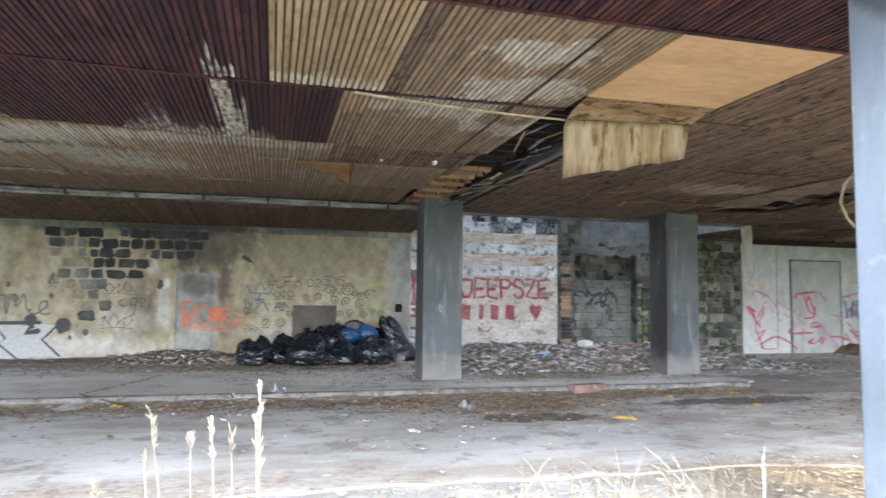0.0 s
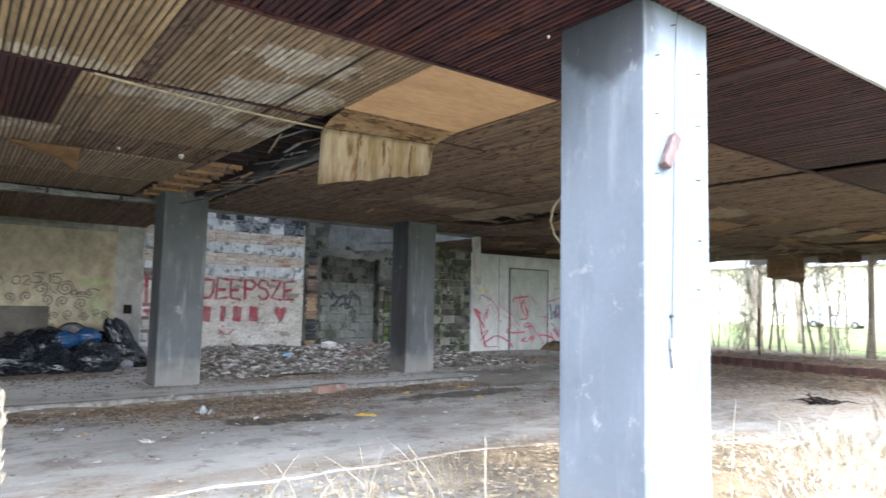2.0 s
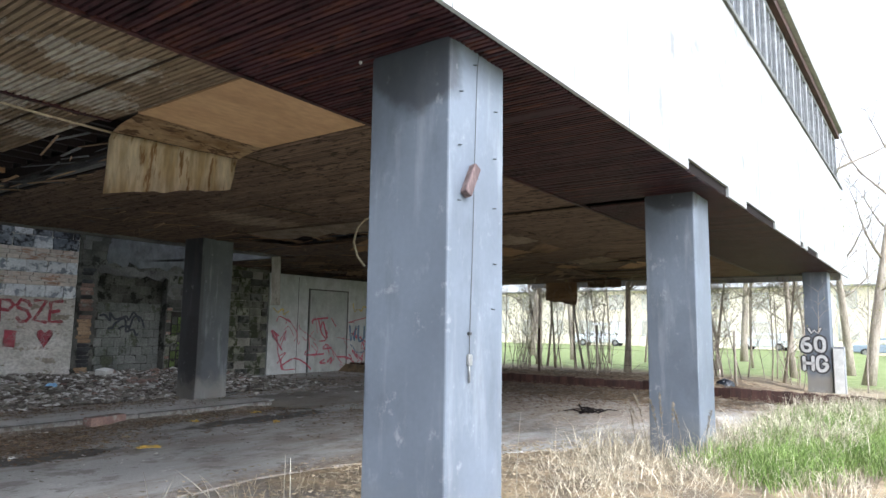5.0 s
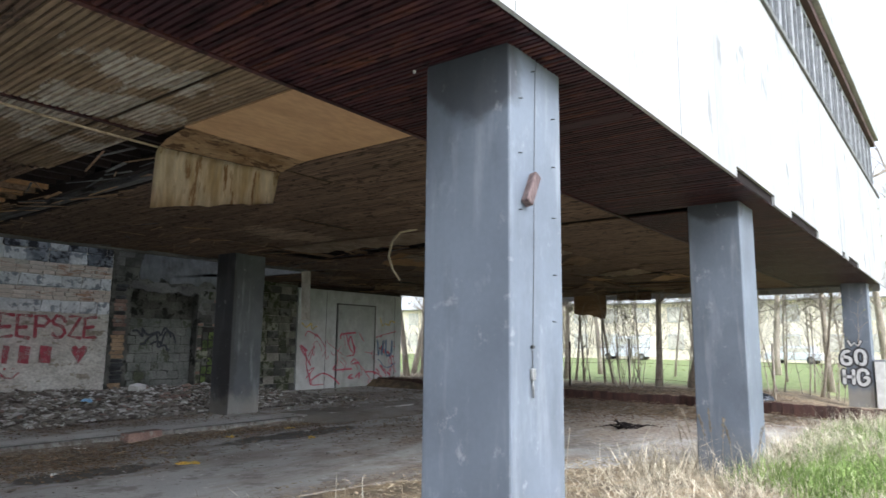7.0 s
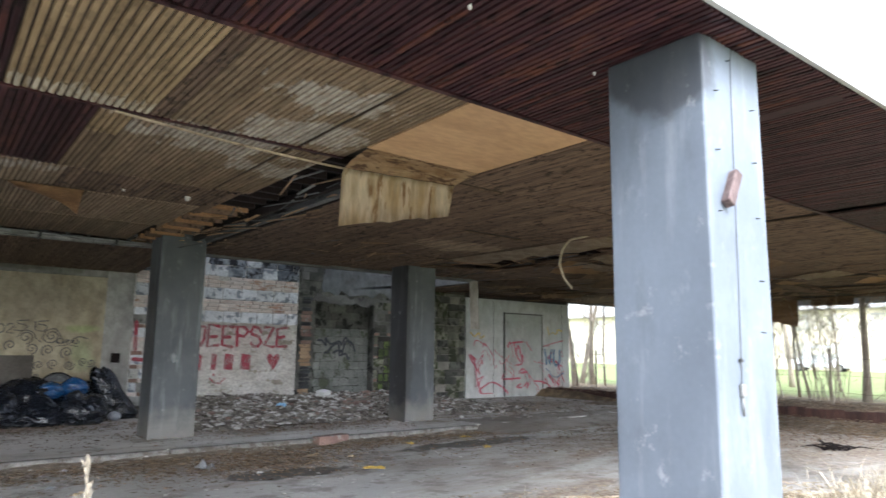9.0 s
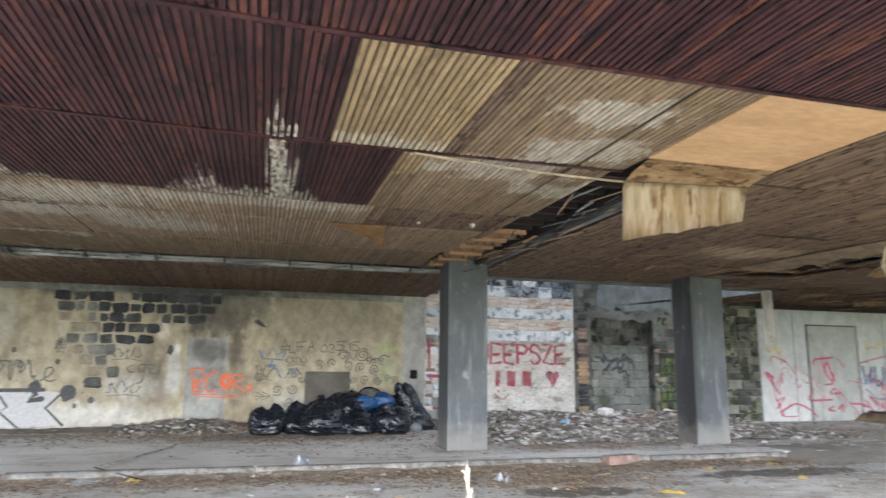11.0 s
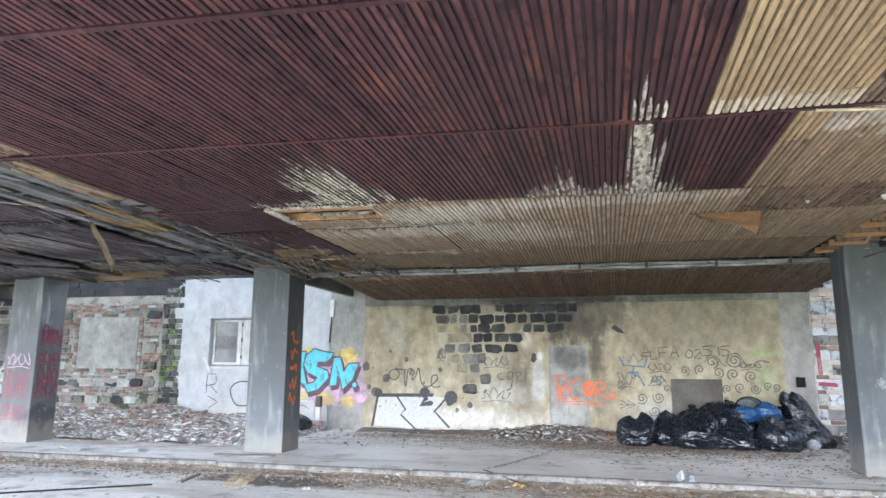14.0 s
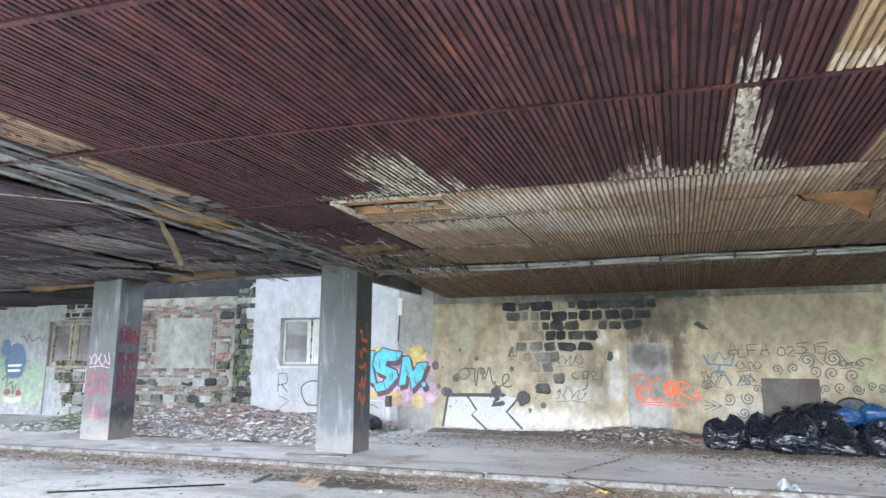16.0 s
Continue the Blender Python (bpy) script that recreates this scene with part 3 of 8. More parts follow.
m_frame_old = rough_mat("bare_weathered_frame", (0.30, 0.27, 0.215), (0.44, 0.41, 0.345), (0.16, 0.12, 0.08), scale=5, fine=30, rough=0.75, patch=0.56, grain=0.3)
m_glass = rough_mat("dusty_window_glass", (0.16, 0.165, 0.17), (0.26, 0.265, 0.27), (0.10, 0.10, 0.10), scale=2.5, fine=12, rough=0.22, bump=0.02, grain=0.15)
m_frame_grey = rough_mat("weathered_grey_frame", (0.20, 0.205, 0.21), (0.30, 0.305, 0.31), (0.12, 0.11, 0.10), scale=4, fine=25, rough=0.7)
m_pane_dark = rough_mat("dark_dirty_pane", (0.05, 0.055, 0.06), (0.12, 0.125, 0.13), scale=2, fine=12, rough=0.25, bump=0.02, grain=0.15)
m_planks = rough_mat("board_behind_glass", (0.14, 0.135, 0.135), (0.24, 0.232, 0.23), (0.08, 0.075, 0.07), scale=2, fine=20, vary=0.3)
m_cable = plain("black_cable", (0.03, 0.03, 0.03), 0.5)
m_cable_grey = plain("grey_brown_cable", (0.075, 0.07, 0.068), 0.6)
m_pvc = plain("cream_plastic_tube", (0.38, 0.325, 0.23), 0.5)

# ---- ground and floors ----
def ground_height(x, y):
    z = -0.118 if y > -8.0 else -0.14
    if y < -8.5:
        z -= 0.06 * min(1.0, (-8.5 - y) / 2.5)
    edge = -5.72 - 3.0 * min(1.0, max(0.0, (x - 2.2) / 5.2)) ** 1.1
    if x > 3.5 and y < edge - 0.3:
        z += 0.16 * min(1.0, (x - 3.5) / 4.0) * min(1.0, (edge - 0.3 - y) / 0.9)
    if 0.45 < y - edge < 4.0 and x < 12.2:
        z -= 0.05
    if x > 12.6:
        z = 0.20 - 0.22 * min(1.0, max(0.0, (x - 15.0) / 5.0))
        if y < -7.0:
            z -= 0.25 * min(1.0, (-7.0 - y) / 1.5)
    k = 0.0 if abs(x) > 60 else 0.012 if -8.0 < y < -1.0 and x < 12.2 else 0.03
    return z + k * (noise.noise(Vector((x * 0.9, y * 0.9, 0))))


def make_ground():
    xs = np.unique(np.concatenate([[-1500, -700, -300, -150, -80, -50], np.arange(-36, 44, 0.5), [50, 60, 80, 120, 200, 400, 800, 1500]]))
    ys = np.unique(np.concatenate([[-1500, -600, -250, -120, -70, -40, -28], np.arange(-22, 16, 0.5), [20, 26, 36, 50, 80, 150, 300, 700, 1500]]))
    verts = [(float(x), float(y), ground_height(float(x), float(y))) for y in ys for x in xs]
    w = len(xs)
    faces = [(j * w + i, j * w + i + 1, (j + 1) * w + i + 1, (j + 1) * w + i) for j in range(len(ys) - 1) for i in range(w - 1)]
    tagged(raw("ground", verts, faces, m_ground, smooth=True), "bare litter-strewn earth passing into green lawn", "ground", kind="structure")


make_ground()


def road_edge(x):
    """The street-side edge of the drive, which widens towards its open end."""
    return -5.72 - 3.0 * min(1.0, max(0.0, (x - 2.2) / 5.2)) ** 1.1


def ragged_slab(name, x0, x1, y0, y1, top, thick, material, label, front=0.0, shape=lambda x: 0.0):
    """A slab whose street-side edge is broken."""
    rnd = random.Random(3)
    n = int((x1 - x0) / 0.35)
    xs = [x0 + (x1 - x0) * i / n for i in range(n + 1)]
    lo = [y0 + shape(x) + rnd.uniform(-front, front) for x in xs]
    verts, faces = [], []
    for x, y in zip(xs, lo):
        verts += [(x, y, top), (x, y1, top), (x, y, top - thick), (x, y1, top - thick)]
    for i in range(n):
        a, b = 4 * i, 4 * (i + 1)
        faces += [(a, b, b + 1, a + 1), (a + 2, b + 2, b, a), (a + 1, b + 1, b + 3, a + 3), (a + 3, b + 3, b + 2, a + 2)]
    faces += [(0, 1, 3, 2), (4 * n, 4 * n + 2, 4 * n + 3, 4 * n + 1)]
    return tagged(raw(name, verts, faces, material), label, "floor", kind="structure")


ragged_slab("road", -30.0, 12.2, -5.72, -1.20, -0.10, 0.20, m_road, "worn grey asphalt drive with oil stains and dust", 0.06, lambda x: road_edge(x) + 5.72)
ragged_slab("pavement", -30.0, 12.6, -1.06, 4.16, 0.0, 0.30, m_slab, "dusty raised concrete platform strewn with leaves")

kerb = thing("kerb", "chipped pale concrete kerb stones along the drive", "kerb", kind="structure")
for i in range(12):
    x = -30 + 3 * i
    rnd = random.Random(i)
    bm = boxes((x + 0.003, min(5.6, x + 2.997), -1.20 + rnd.uniform(-0.012, 0.012), -1.062, -0.25, 0.003 + rnd.uniform(0.0, 0.007)), bevel=0.035)
    part("kerb_stone", bm, m_kerb, kerb)

# ---- ceiling ----
CEIL = 3.10
ceiling_mats = [m_dark, m_pale, m_tan, m_brown, m_void, m_ply, m_timber, m_grey_timber, m_orange_timber, m_greyed, m_peel, m_bleached, m_back_dark, m_back_tan, m_wash]
BACKING = {14: 13, 0: 12, 1: 13, 2: 13, 3: 13, 9: 12}


class Sheet:
    """Collects quads with a material index for one large mesh."""

    def __init__(self):
        self.v, self.f, self.m = [], [], []

    def hexa(self, pts, index, faces=((0, 1, 2, 3), (7, 6, 5, 4), (0, 4, 5, 1), (1, 5, 6, 2), (2, 6, 7, 3), (3, 7, 4, 0))):
        """Eight corners: four below, four above."""
        k = len(self.v)
        self.v += pts
        for f in faces:
            self.f.append(tuple(k + i for i in f))
            self.m.append(index)

    def block(self, x0, x1, y0, y1, z0, z1, index):
        self.hexa([(x0, y0, z0), (x0, y1, z0), (x1, y1, z0), (x1, y0, z0), (x0, y0, z1), (x0, y1, z1), (x1, y1, z1), (x1, y0, z1)], index)

    def object(self, name, mats, parent=None):
        me = bpy.data.meshes.new(name)
        me.from_pydata(self.v, [], self.f)
        for m in mats:
            me.materials.append(m)
        me.polygons.foreach_set("material_index", self.m)
        me.update()
        ob = new(name, me)
        ob.parent = parent
        return ob


PITCH = 0.0495
sheet = Sheet()


def slats(x0, x1, y0, y1, index, droop=(0, 0, 0, 0), rnd=random.Random(5), ragged=0.0, lost=0.0):
    """One stretch of slatted boarding on its backing. droop: how far the corners x0y0, x1y0, x1y1, x0y1 hang."""
    def z(x, y):
        u, v = (x - x0) / (x1 - x0), (y - y0) / (y1 - y0)
        return CEIL - ((1 - u) * (1 - v) * droop[0] + u * (1 - v) * droop[1] + u * v * droop[2] + (1 - u) * v * droop[3])
    n = max(1, round((x1 - x0) / PITCH))
    p = (x1 - x0) / n
    for i in range(n):
        if rnd.random() < lost:
            continue
        a, b = x0 + i * p + 0.0060, x0 + (i + 1) * p - 0.0060
        ya, yb = y0 + rnd.uniform(0, 0.006) + ragged * rnd.random() ** 2, y1 - rnd.uniform(0, 0.006) - ragged * rnd.random() ** 2
        d = rnd.uniform(-0.0025, 0.0025)
        c = 0.004
        sheet.hexa([(a + c, ya, z(a, ya) + d), (a + c, yb, z(a, yb) + d), (b - c, yb, z(b, yb) + d), (b - c, ya, z(b, ya) + d),
                    (a, ya, z(a, ya) + 0.018), (a, yb, z(a, yb) + 0.018), (b, yb, z(b, yb) + 0.018), (b, ya, z(b, ya) + 0.018)], index,
                   ((0, 1, 2, 3), (0, 4, 5, 1), (1, 5, 6, 2), (2, 6, 7, 3), (3, 7, 4, 0)))
    e = 0.014
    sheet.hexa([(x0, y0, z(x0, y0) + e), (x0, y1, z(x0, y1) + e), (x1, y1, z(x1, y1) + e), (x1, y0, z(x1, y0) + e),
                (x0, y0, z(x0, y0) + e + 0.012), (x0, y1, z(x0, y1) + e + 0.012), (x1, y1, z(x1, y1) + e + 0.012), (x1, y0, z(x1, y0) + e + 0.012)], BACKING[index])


def run(x0, x1, y0, y1, index, width=1.22, droop=0.0, slope=0.0, **kw):
    """A row of boards of about that width, each hanging a little differently."""
    rnd = random.Random(int(x0 * 100) + int(y0 * 10))
    n = max(1, round((x1 - x0) / width))
    for i in range(n):
        a, b = x0 + (x1 - x0) * i / n, x0 + (x1 - x0) * (i + 1) / n
        d = [rnd.uniform(0, 0.008) + rnd.random() ** 3 * droop for _ in range(4)]
        slats(a + 0.001, b - 0.001, y0, y1, index, (d[0], d[1], d[2] + slope, d[3] + slope), rnd, **kw)


# street-side row, then the rows further in
def street_row(x0, x1, y1):
    """The row under the front, cut to its slightly slanting line."""
    n = max(1, round((x1 - x0) / 1.22))
    for i in range(n):
        a, b = x0 + (x1 - x0) * i / n, x0 + (x1 - x0) * (i + 1) / n
        run(a, b, -9.162 - 0.0131 * (a + b) / 2, y1, 0)


street_row(-23.9, 5.46, -7.50)
street_row(5.461, 5.74, -8.38)
street_row(5.741, 18.4, -7.50)
run(-30.0, -23.91, -8.85, -7.50, 0)
run(-30.0, -9.25, -7.44, -5.72, 0)
run(-7.75, -2.581, -7.44, -5.72, 0)
run(-8.2, -7.76, -6.75, -5.75, 3, 0.45, 0.05, ragged=0.25)
run(-8.3, -8.02, -5.6, -4.3, 2, 0.3, 0.06, ragged=0.35)
run(-9.24, -7.76, -7.44, -6.80, 0)
run(-2.58, -1.67, -7.44, -5.98, 1)
run(-2.58, -1.67, -5.975, -5.72, 1)
run(-1.669, -1.53, -7.44, -5.72, 3)
run(-1.529, -0.475, -7.44, -5.72, 2, 1.1)
run(-0.447, -0.01, -7.44, -5.72, 2, 0.76)
run(1.28, 5.52, -7.44, -5.72, 3, 1.22, 0.05)
run(5.70, 18.4, -7.44, -5.72, 3, 1.22, 0.05)
run(-30.0, -9.25, -5.66, -3.72, 9, 1.22, 0.07, ragged=0.2, lost=0.03)
run(-8.0, -1.981, -5.66, -3.72, 0)
run(-1.98, -1.74, -5.66, -5.035, 1)
run(-1.739, -0.515, -5.66, -3.72, 2, 1.3, 0.012)
run(-0.485, -0.10, -5.66, -3.72, 2, 0.88, 0.012, ragged=0.06)
run(-1.98, -1.74, -5.03, -3.72, 2)
run(0.80, 5.50, -5.695, -3.72, 3, 1.22, 0.03)
run(5.50, 6.0, -5.695, -4.6, 3, 0.5, 0.02, ragged=0.25)
run(6.0, 7.6, -5.695, -3.72, 3, 0.8, 0.03)
run(7.6, 18.4, -5.66, -3.72, 3, 1.22, 0.07)
run(-30.0, -9.35, -3.68, -1.2, 9, 1.22, 0.10, ragged=0.2, lost=0.04)
run(-30.0, -9.45, -1.16, 0.60, 9, 1.22, 0.14, ragged=0.3, lost=0.06)
run(-8.2, -6.92, -3.68, -2.70, 0)
run(-5.50, -1.881, -3.68, -2.70, 14)
run(-6.92, -5.505, -3.0, -2.70, 14)
run(-5.72, -5.505, -3.68, -3.005, 14, 0.3)
run(-1.88, -0.32, -3.68, -2.70, 3)
run(-0.30, -0.16, -3.68, -2.2, 3, 0.34, 0.0, ragged=0.12)
run(-8.25, -6.95, -2.62, -1.0, 0, 1.2, 0.05, ragged=0.15)
run(-6.94, -5.30, -2.62, -1.0, 14, 0.8, 0.04, ragged=0.12)
run(-5.28, -0.30, -2.66, -1.0, 14, 1.22)
run(-7.6, -0.40, -0.96, 0.55, 2, 1.22, 0.02)
run(-8.4, 0.62, 0.95, 4.10, 3, 1.22, 0.015, 0.185)
run(0.85, 5.42, -3.68, -1.2, 3, 1.22, 0.03)
run(6.62, 18.4, -1.95, 1.28, 3, 1.22, 0.12, ragged=0.2)
run(5.02, 6.60, -0.45, 1.28, 3, 1.22, 0.06, ragged=0.1)
run(7.68, 18.4, 1.32, 4.12, 3, 1.22, 0.16, ragged=0.1)
run(0.85, 4.98, -1.16, 1.28, 3, 1.22, 0.05)
run(9.6, 18.4, -3.68, -1.98, 3, 1.22, 0.15, ragged=0.2)
run(6.38, 9.6, -3.68, -1.98, 3, 1.22, 0.04, ragged=0.25)
run(-30.0, -18.45, 0.64, 4.12, 9, 1.22, 0.12, ragged=0.1)
# places where the stain has washed off slat by slat, in pointed streaks
def bleached(x0, x1, y_end, reach, seed):
    """reach(x): how far the streak on the slat at x runs towards the street from y_end."""
    rnd = random.Random(seed)
    x = math.floor(x0 / PITCH) * PITCH
    while x < x1:
        length = reach(x) * rnd.uniform(0.35, 1.15)
        if length > 0.06:
            y1 = y_end - rnd.uniform(0, 0.05)
            ym, y0 = y1 - length * rnd.uniform(0.45, 0.8), y1 - length
            w, c = rnd.uniform(0.010, 0.0155), x + PITCH * 0.5 + rnd.uniform(-0.004, 0.004)
            z = CEIL - 0.0065 - rnd.uniform(0.0, 0.003)
            sheet.hexa([(c - w, ym, z), (c - w, y1, z), (c + w, y1, z), (c + w, ym, z), (c - w, ym, z + 0.012), (c - w, y1, z + 0.012), (c + w, y1, z + 0.012), (c + w, ym, z + 0.012)], 11)
            t = rnd.uniform(-0.006, 0.006)
            sheet.hexa([(c + t - 0.002, y0, z), (c - w, ym, z), (c + w, ym, z), (c + t + 0.002, y0, z), (c + t - 0.002, y0, z + 0.012), (c - w, ym, z + 0.012), (c + w, ym, z + 0.012), (c + t + 0.002, y0, z + 0.012)], 11)
        x += PITCH


bleached(-4.0, -2.55, -3.73, lambda x: 0.14 + 0.75 * max(0.0, noise.noise(Vector((x * 3.3, 0, 2))) + 0.3), 3)
bleached(-3.9, -2.6, -3.73, lambda x: 0.22, 13)
bleached(-3.68, -3.52, -3.73, lambda x: 1.0, 4)
bleached(-3.22, -2.76, -3.73, lambda x: 0.5 + 1.3 * math.exp(-((x + 2.93) / 0.12) ** 2), 5)
bleached(-3.06, -2.80, -4.3, lambda x: 1.2, 6)
bleached(-3.05, -2.86, -5.72, lambda x: 0.6, 7)
bleached(-2.98, -2.94, -5.72, lambda x: 0.9, 17)
bleached(-6.30, -5.30, -3.75, lambda x: 0.35 + 1.35 * max(0.0, 1.0 - abs(x + 5.75) / 0.55), 8)
bleached(-6.15, -5.5, -4.3, lambda x: 0.7, 9)
bleached(-6.9, -5.0, -3.74, lambda x: 0.15, 10)
rnd = random.Random(70)
y = -5.62
while y < -3.8:
    l = rnd.uniform(0.08, 0.22)
    sheet.block(-2.995 + rnd.uniform(-0.02, 0.02) + 0.04 * (y + 4.9), -2.875 + rnd.uniform(-0.03, 0.03) + 0.04 * (y + 4.9), y, y + l, CEIL - 0.0045 - rnd.uniform(0, 0.0015), CEIL + 0.004, 11)
    y += l * 0.96
for x0, x1, y0, y1 in ((-6.85, -5.6, -3.70, -3.62), (-6.90, -6.80, -3.6, -2.95), (-6.4, -5.75, -3.34, -3.26), (-6.6, -5.0, -2.74, -2.66)):
    sheet.block(x0, x1, y0, y1, CEIL - 0.012, CEIL + 0.01, 11)
# the bare plywood sheet by the street
sheet.block(0.0, 1.25, -7.44, -6.08, CEIL - 0.004, CEIL + 0.012, 5)
# cover strips on the joints
for y in (-7.47, -5.69, -3.70):
    end = 18.4 if y < -7 else -0.02 if y < -5 else -7.0
    for i in range(60):
        a, b = -30.0 + (end + 30.0) * i / 60, -30.0 + (end + 30.0) * (i + 1) / 60
        sheet.block(a, b, y - 0.022, y + 0.022, CEIL - 0.012, CEIL + 0.012, 0)
sheet.block(7.6, 18.4, -5.71, -5.67, CEIL - 0.012, CEIL + 0.012, 3)
sheet.block(1.72, 1.86, -9.1, -7.5, CEIL - 0.010, CEIL + 0.004, 0)
# hidden framing that shows through the gaps
# Framing with index 12 is near black: the void's shade in its colour.
for i in range(22):
    y = -5.5 + i * 0.31
    sheet.block(-0.24, 0.30 - 0.02 * (i % 3), y, y + 0.055, CEIL + 0.004, CEIL + 0.085, (8 if i % 2 else 3) if y > -2.9 else 12)
for x, w, k in ((0.46, 0.06, 12), (0.66, 0.09, 7), (0.79, 0.05, 12)):
    sheet.block(x, x + w, -5.6, 1.2, CEIL - 0.01, CEIL + 0.11, k)
for i in range(24):
    y = -7.3 + i * 0.33
    sheet.block(-9.45, -7.95, y, y + 0.05, CEIL + 0.03, CEIL + 0.09, 3 if i % 3 == 0 else 7)
for k, (xa, xb, z) in enumerate(((-8.35, -8.65, 0.0), (-8.55, -8.95, -0.03), (-8.75, -9.2, 0.01), (-9.0, -9.42, -0.02))):
    w = 0.10
    sheet.hexa([(xa - 0.55 + 0.55, -7.4, CEIL + z), (xb, 0.6, CEIL + z), (xb + w, 0.6, CEIL + z), (xa + w, -7.4, CEIL + z),
                (xa, -7.4, CEIL + z + 0.05), (xb, 0.6, CEIL + z + 0.05), (xb + w, 0.6, CEIL + z + 0.05), (xa + w, -7.4, CEIL + z + 0.05)], 7)
for y in (-3.45, -3.05):
    sheet.block(-6.92, -5.5, y, y + 0.06, CEIL + 0.02, CEIL + 0.10, 8)
for x in (-6.5, -6.02):
    sheet.block(x, x + 0.06, -3.68, -2.7, CEIL + 0.02, CEIL + 0.08, 6)
for i in range(10):
    y = -3.6 + i * 0.33
    sheet.block(5.3, 6.7, y, y + 0.05, CEIL + 0.05, CEIL + 0.13, 12 if i % 3 else 6)
for i in range(30):
    x = -8.4 + i * 0.3
    sheet.block(x, x + 0.05, 0.5, 1.0, CEIL + 0.03, CEIL + 0.08, 7)
def skewed(x, y):
    """West of the middle bay the board rows run a little askew, towards the street."""
    reach = min(1.0, max(0.0, (y + 9.1) / 1.3)) * min(1.0, max(0.0, (-1.2 - y) / 2.2))
    return y - 0.068 * min(5.0, max(0.0, -2.9 - x)) * reach


sheet.v = [(x, skewed(x, y), z) for x, y, z in sheet.v]
tagged(sheet.object("ceiling", ceiling_mats), "slatted timber ceiling, dark stained, faded and broken open in places", "ceiling", kind="structure")

# Near-black slab carries the darkness of the void above the ceiling.
solid("upper_floor", boxes((-30, 18.6, -8.95, 1.45, 3.50, 3.75), (-9.15, 0.75, 1.45, 4.17, 3.50, 3.75), (7.6, 18.6, 1.45, 4.4, 3.50, 3.75), (-30, -18.4, 1.45, 4.4, 3.50, 3.75)), m_void, "floor slab above the ceiling void, its shade put into a near-black colour", "slab", kind="structure")
# The piece from x 14.36 is added to block sky seen through the void.
solid("ceiling_edge", boxes((0.78, 7.54, 1.30, 1.42, 3.04, 3.50), (7.54, 7.66, 1.30, 4.16, 3.02, 3.50), (18.42, 18.6, -8.9, 4.2, 3.06, 3.49), (14.36, 18.41, 4.16, 4.30, 3.02, 3.49), (-18.4, -9.18, 0.62, 0.74, 3.04, 3.50), (-9.16, -9.04, 0.62, 4.16, 3.02, 3.50), (0.64, 0.76, 1.44, 4.16, 3.02, 3.50)),
      m_concrete_dark, "dark rough concrete edge beam of the ceiling", "beam", kind="structure")


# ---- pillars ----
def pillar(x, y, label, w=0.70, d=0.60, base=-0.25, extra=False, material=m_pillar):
    p = thing("pillar", label, "pillar", group="pillars carrying the upper storey", kind="structure", at=(x, y, 0))
    bm = boxes((0, w, 0, d, base, CEIL + 0.2), bevel=0.014)
    part("shaft", bm, material, p)
    if extra:
        bm = bmesh.new()
        tube(bm, [(0.42, -0.004, 3.10), (0.30, -0.005, 3.09), (0.282, -0.005, 3.0), (0.262, -0.004, 2.4), (0.25, -0.004, 1.9), (0.228, -0.004, 1.38), (0.222, -0.006, 1.25)], 0.0021, 6)
        part("conduit", bm, m_cable_grey, p, "thin grey-brown cable run down the face")
        bm = boxes((0.205, 0.232, -0.018, 0.0, 1.36, 1.378), bevel=0.003)
        part("clip", bm, m_cable, p, "small dark cable clip")
        bm = bmesh.new()
        box(bm, 0.198, 0.236, -0.022, 0.0, 1.185, 1.25, 0.006)
        tube(bm, [(0.212, -0.012, 1.19), (0.208, -0.016, 1.14), (0.216, -0.012, 1.09)], 0.006, 6)
        part("bracket", bm, m_steel, p, "small metal bracket with a frayed cable end")
        bm = bmesh.new()
        box(bm, -0.034, 0.034, -0.055, 0.0, -0.105, 0.105, 0.009)
        for v in bm.verts:
            v.co.x += 0.012 * (v.co.z > 0.09) - 0.01 * (v.co.y < -0.03)
        bmesh.ops.rotate(bm, verts=bm.verts, cent=(0, 0, 0), matrix=Matrix.Rotation(radians(25), 3, "Y"))
        bmesh.ops.translate(bm, verts=bm.verts, vec=(0.185, 0.0, 2.27))
        part("wood_block", bm, rough_mat("weathered_block_wood", (0.10, 0.066, 0.062), (0.18, 0.132, 0.125), (0.055, 0.038, 0.034), scale=9, fine=40, stretch=(2, 1, 0.5)), p, "weathered wooden block nailed askew to the face")
        rnd = random.Random(4)
        for s, z in ((0.487, 2.78), (0.482, 2.47), (0.48, 2.15), (0.485, 1.80), (0.09, 2.47), (0.09, 2.14), (0.10, 2.80), (0.27, 2.30), (0.245, 3.01), (0.47, 1.52)):
            bm = bmesh.new()
            tube(bm, [(s, 0.0, z), (s + 0.004, -0.025, z - 0.004)], 0.0035, 5)
            part("nail", bm, m_cable, p)
    return p


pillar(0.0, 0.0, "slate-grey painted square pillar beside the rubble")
pillar(4.74, 0.0, "slate-grey pillar with a darkened west face", material=m_pillar_dark_side)
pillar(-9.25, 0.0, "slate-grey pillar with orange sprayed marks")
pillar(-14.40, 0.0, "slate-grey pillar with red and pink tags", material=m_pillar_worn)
pillar(0.28, -8.99, "blue-grey street-side pillar with nails and cable", w=0.61, d=0.615, extra=True, material=m_pillar_street)
pillar(5.40, -8.99, "blue-grey street-side pillar standing in dry grass", material=m_pillar_street)
pillar(17.9, -9.17, "far grey pillar with white bubble letters", base=-0.6, material=m_pillar_far)

# ---- back walls ----
WALL = 4.17


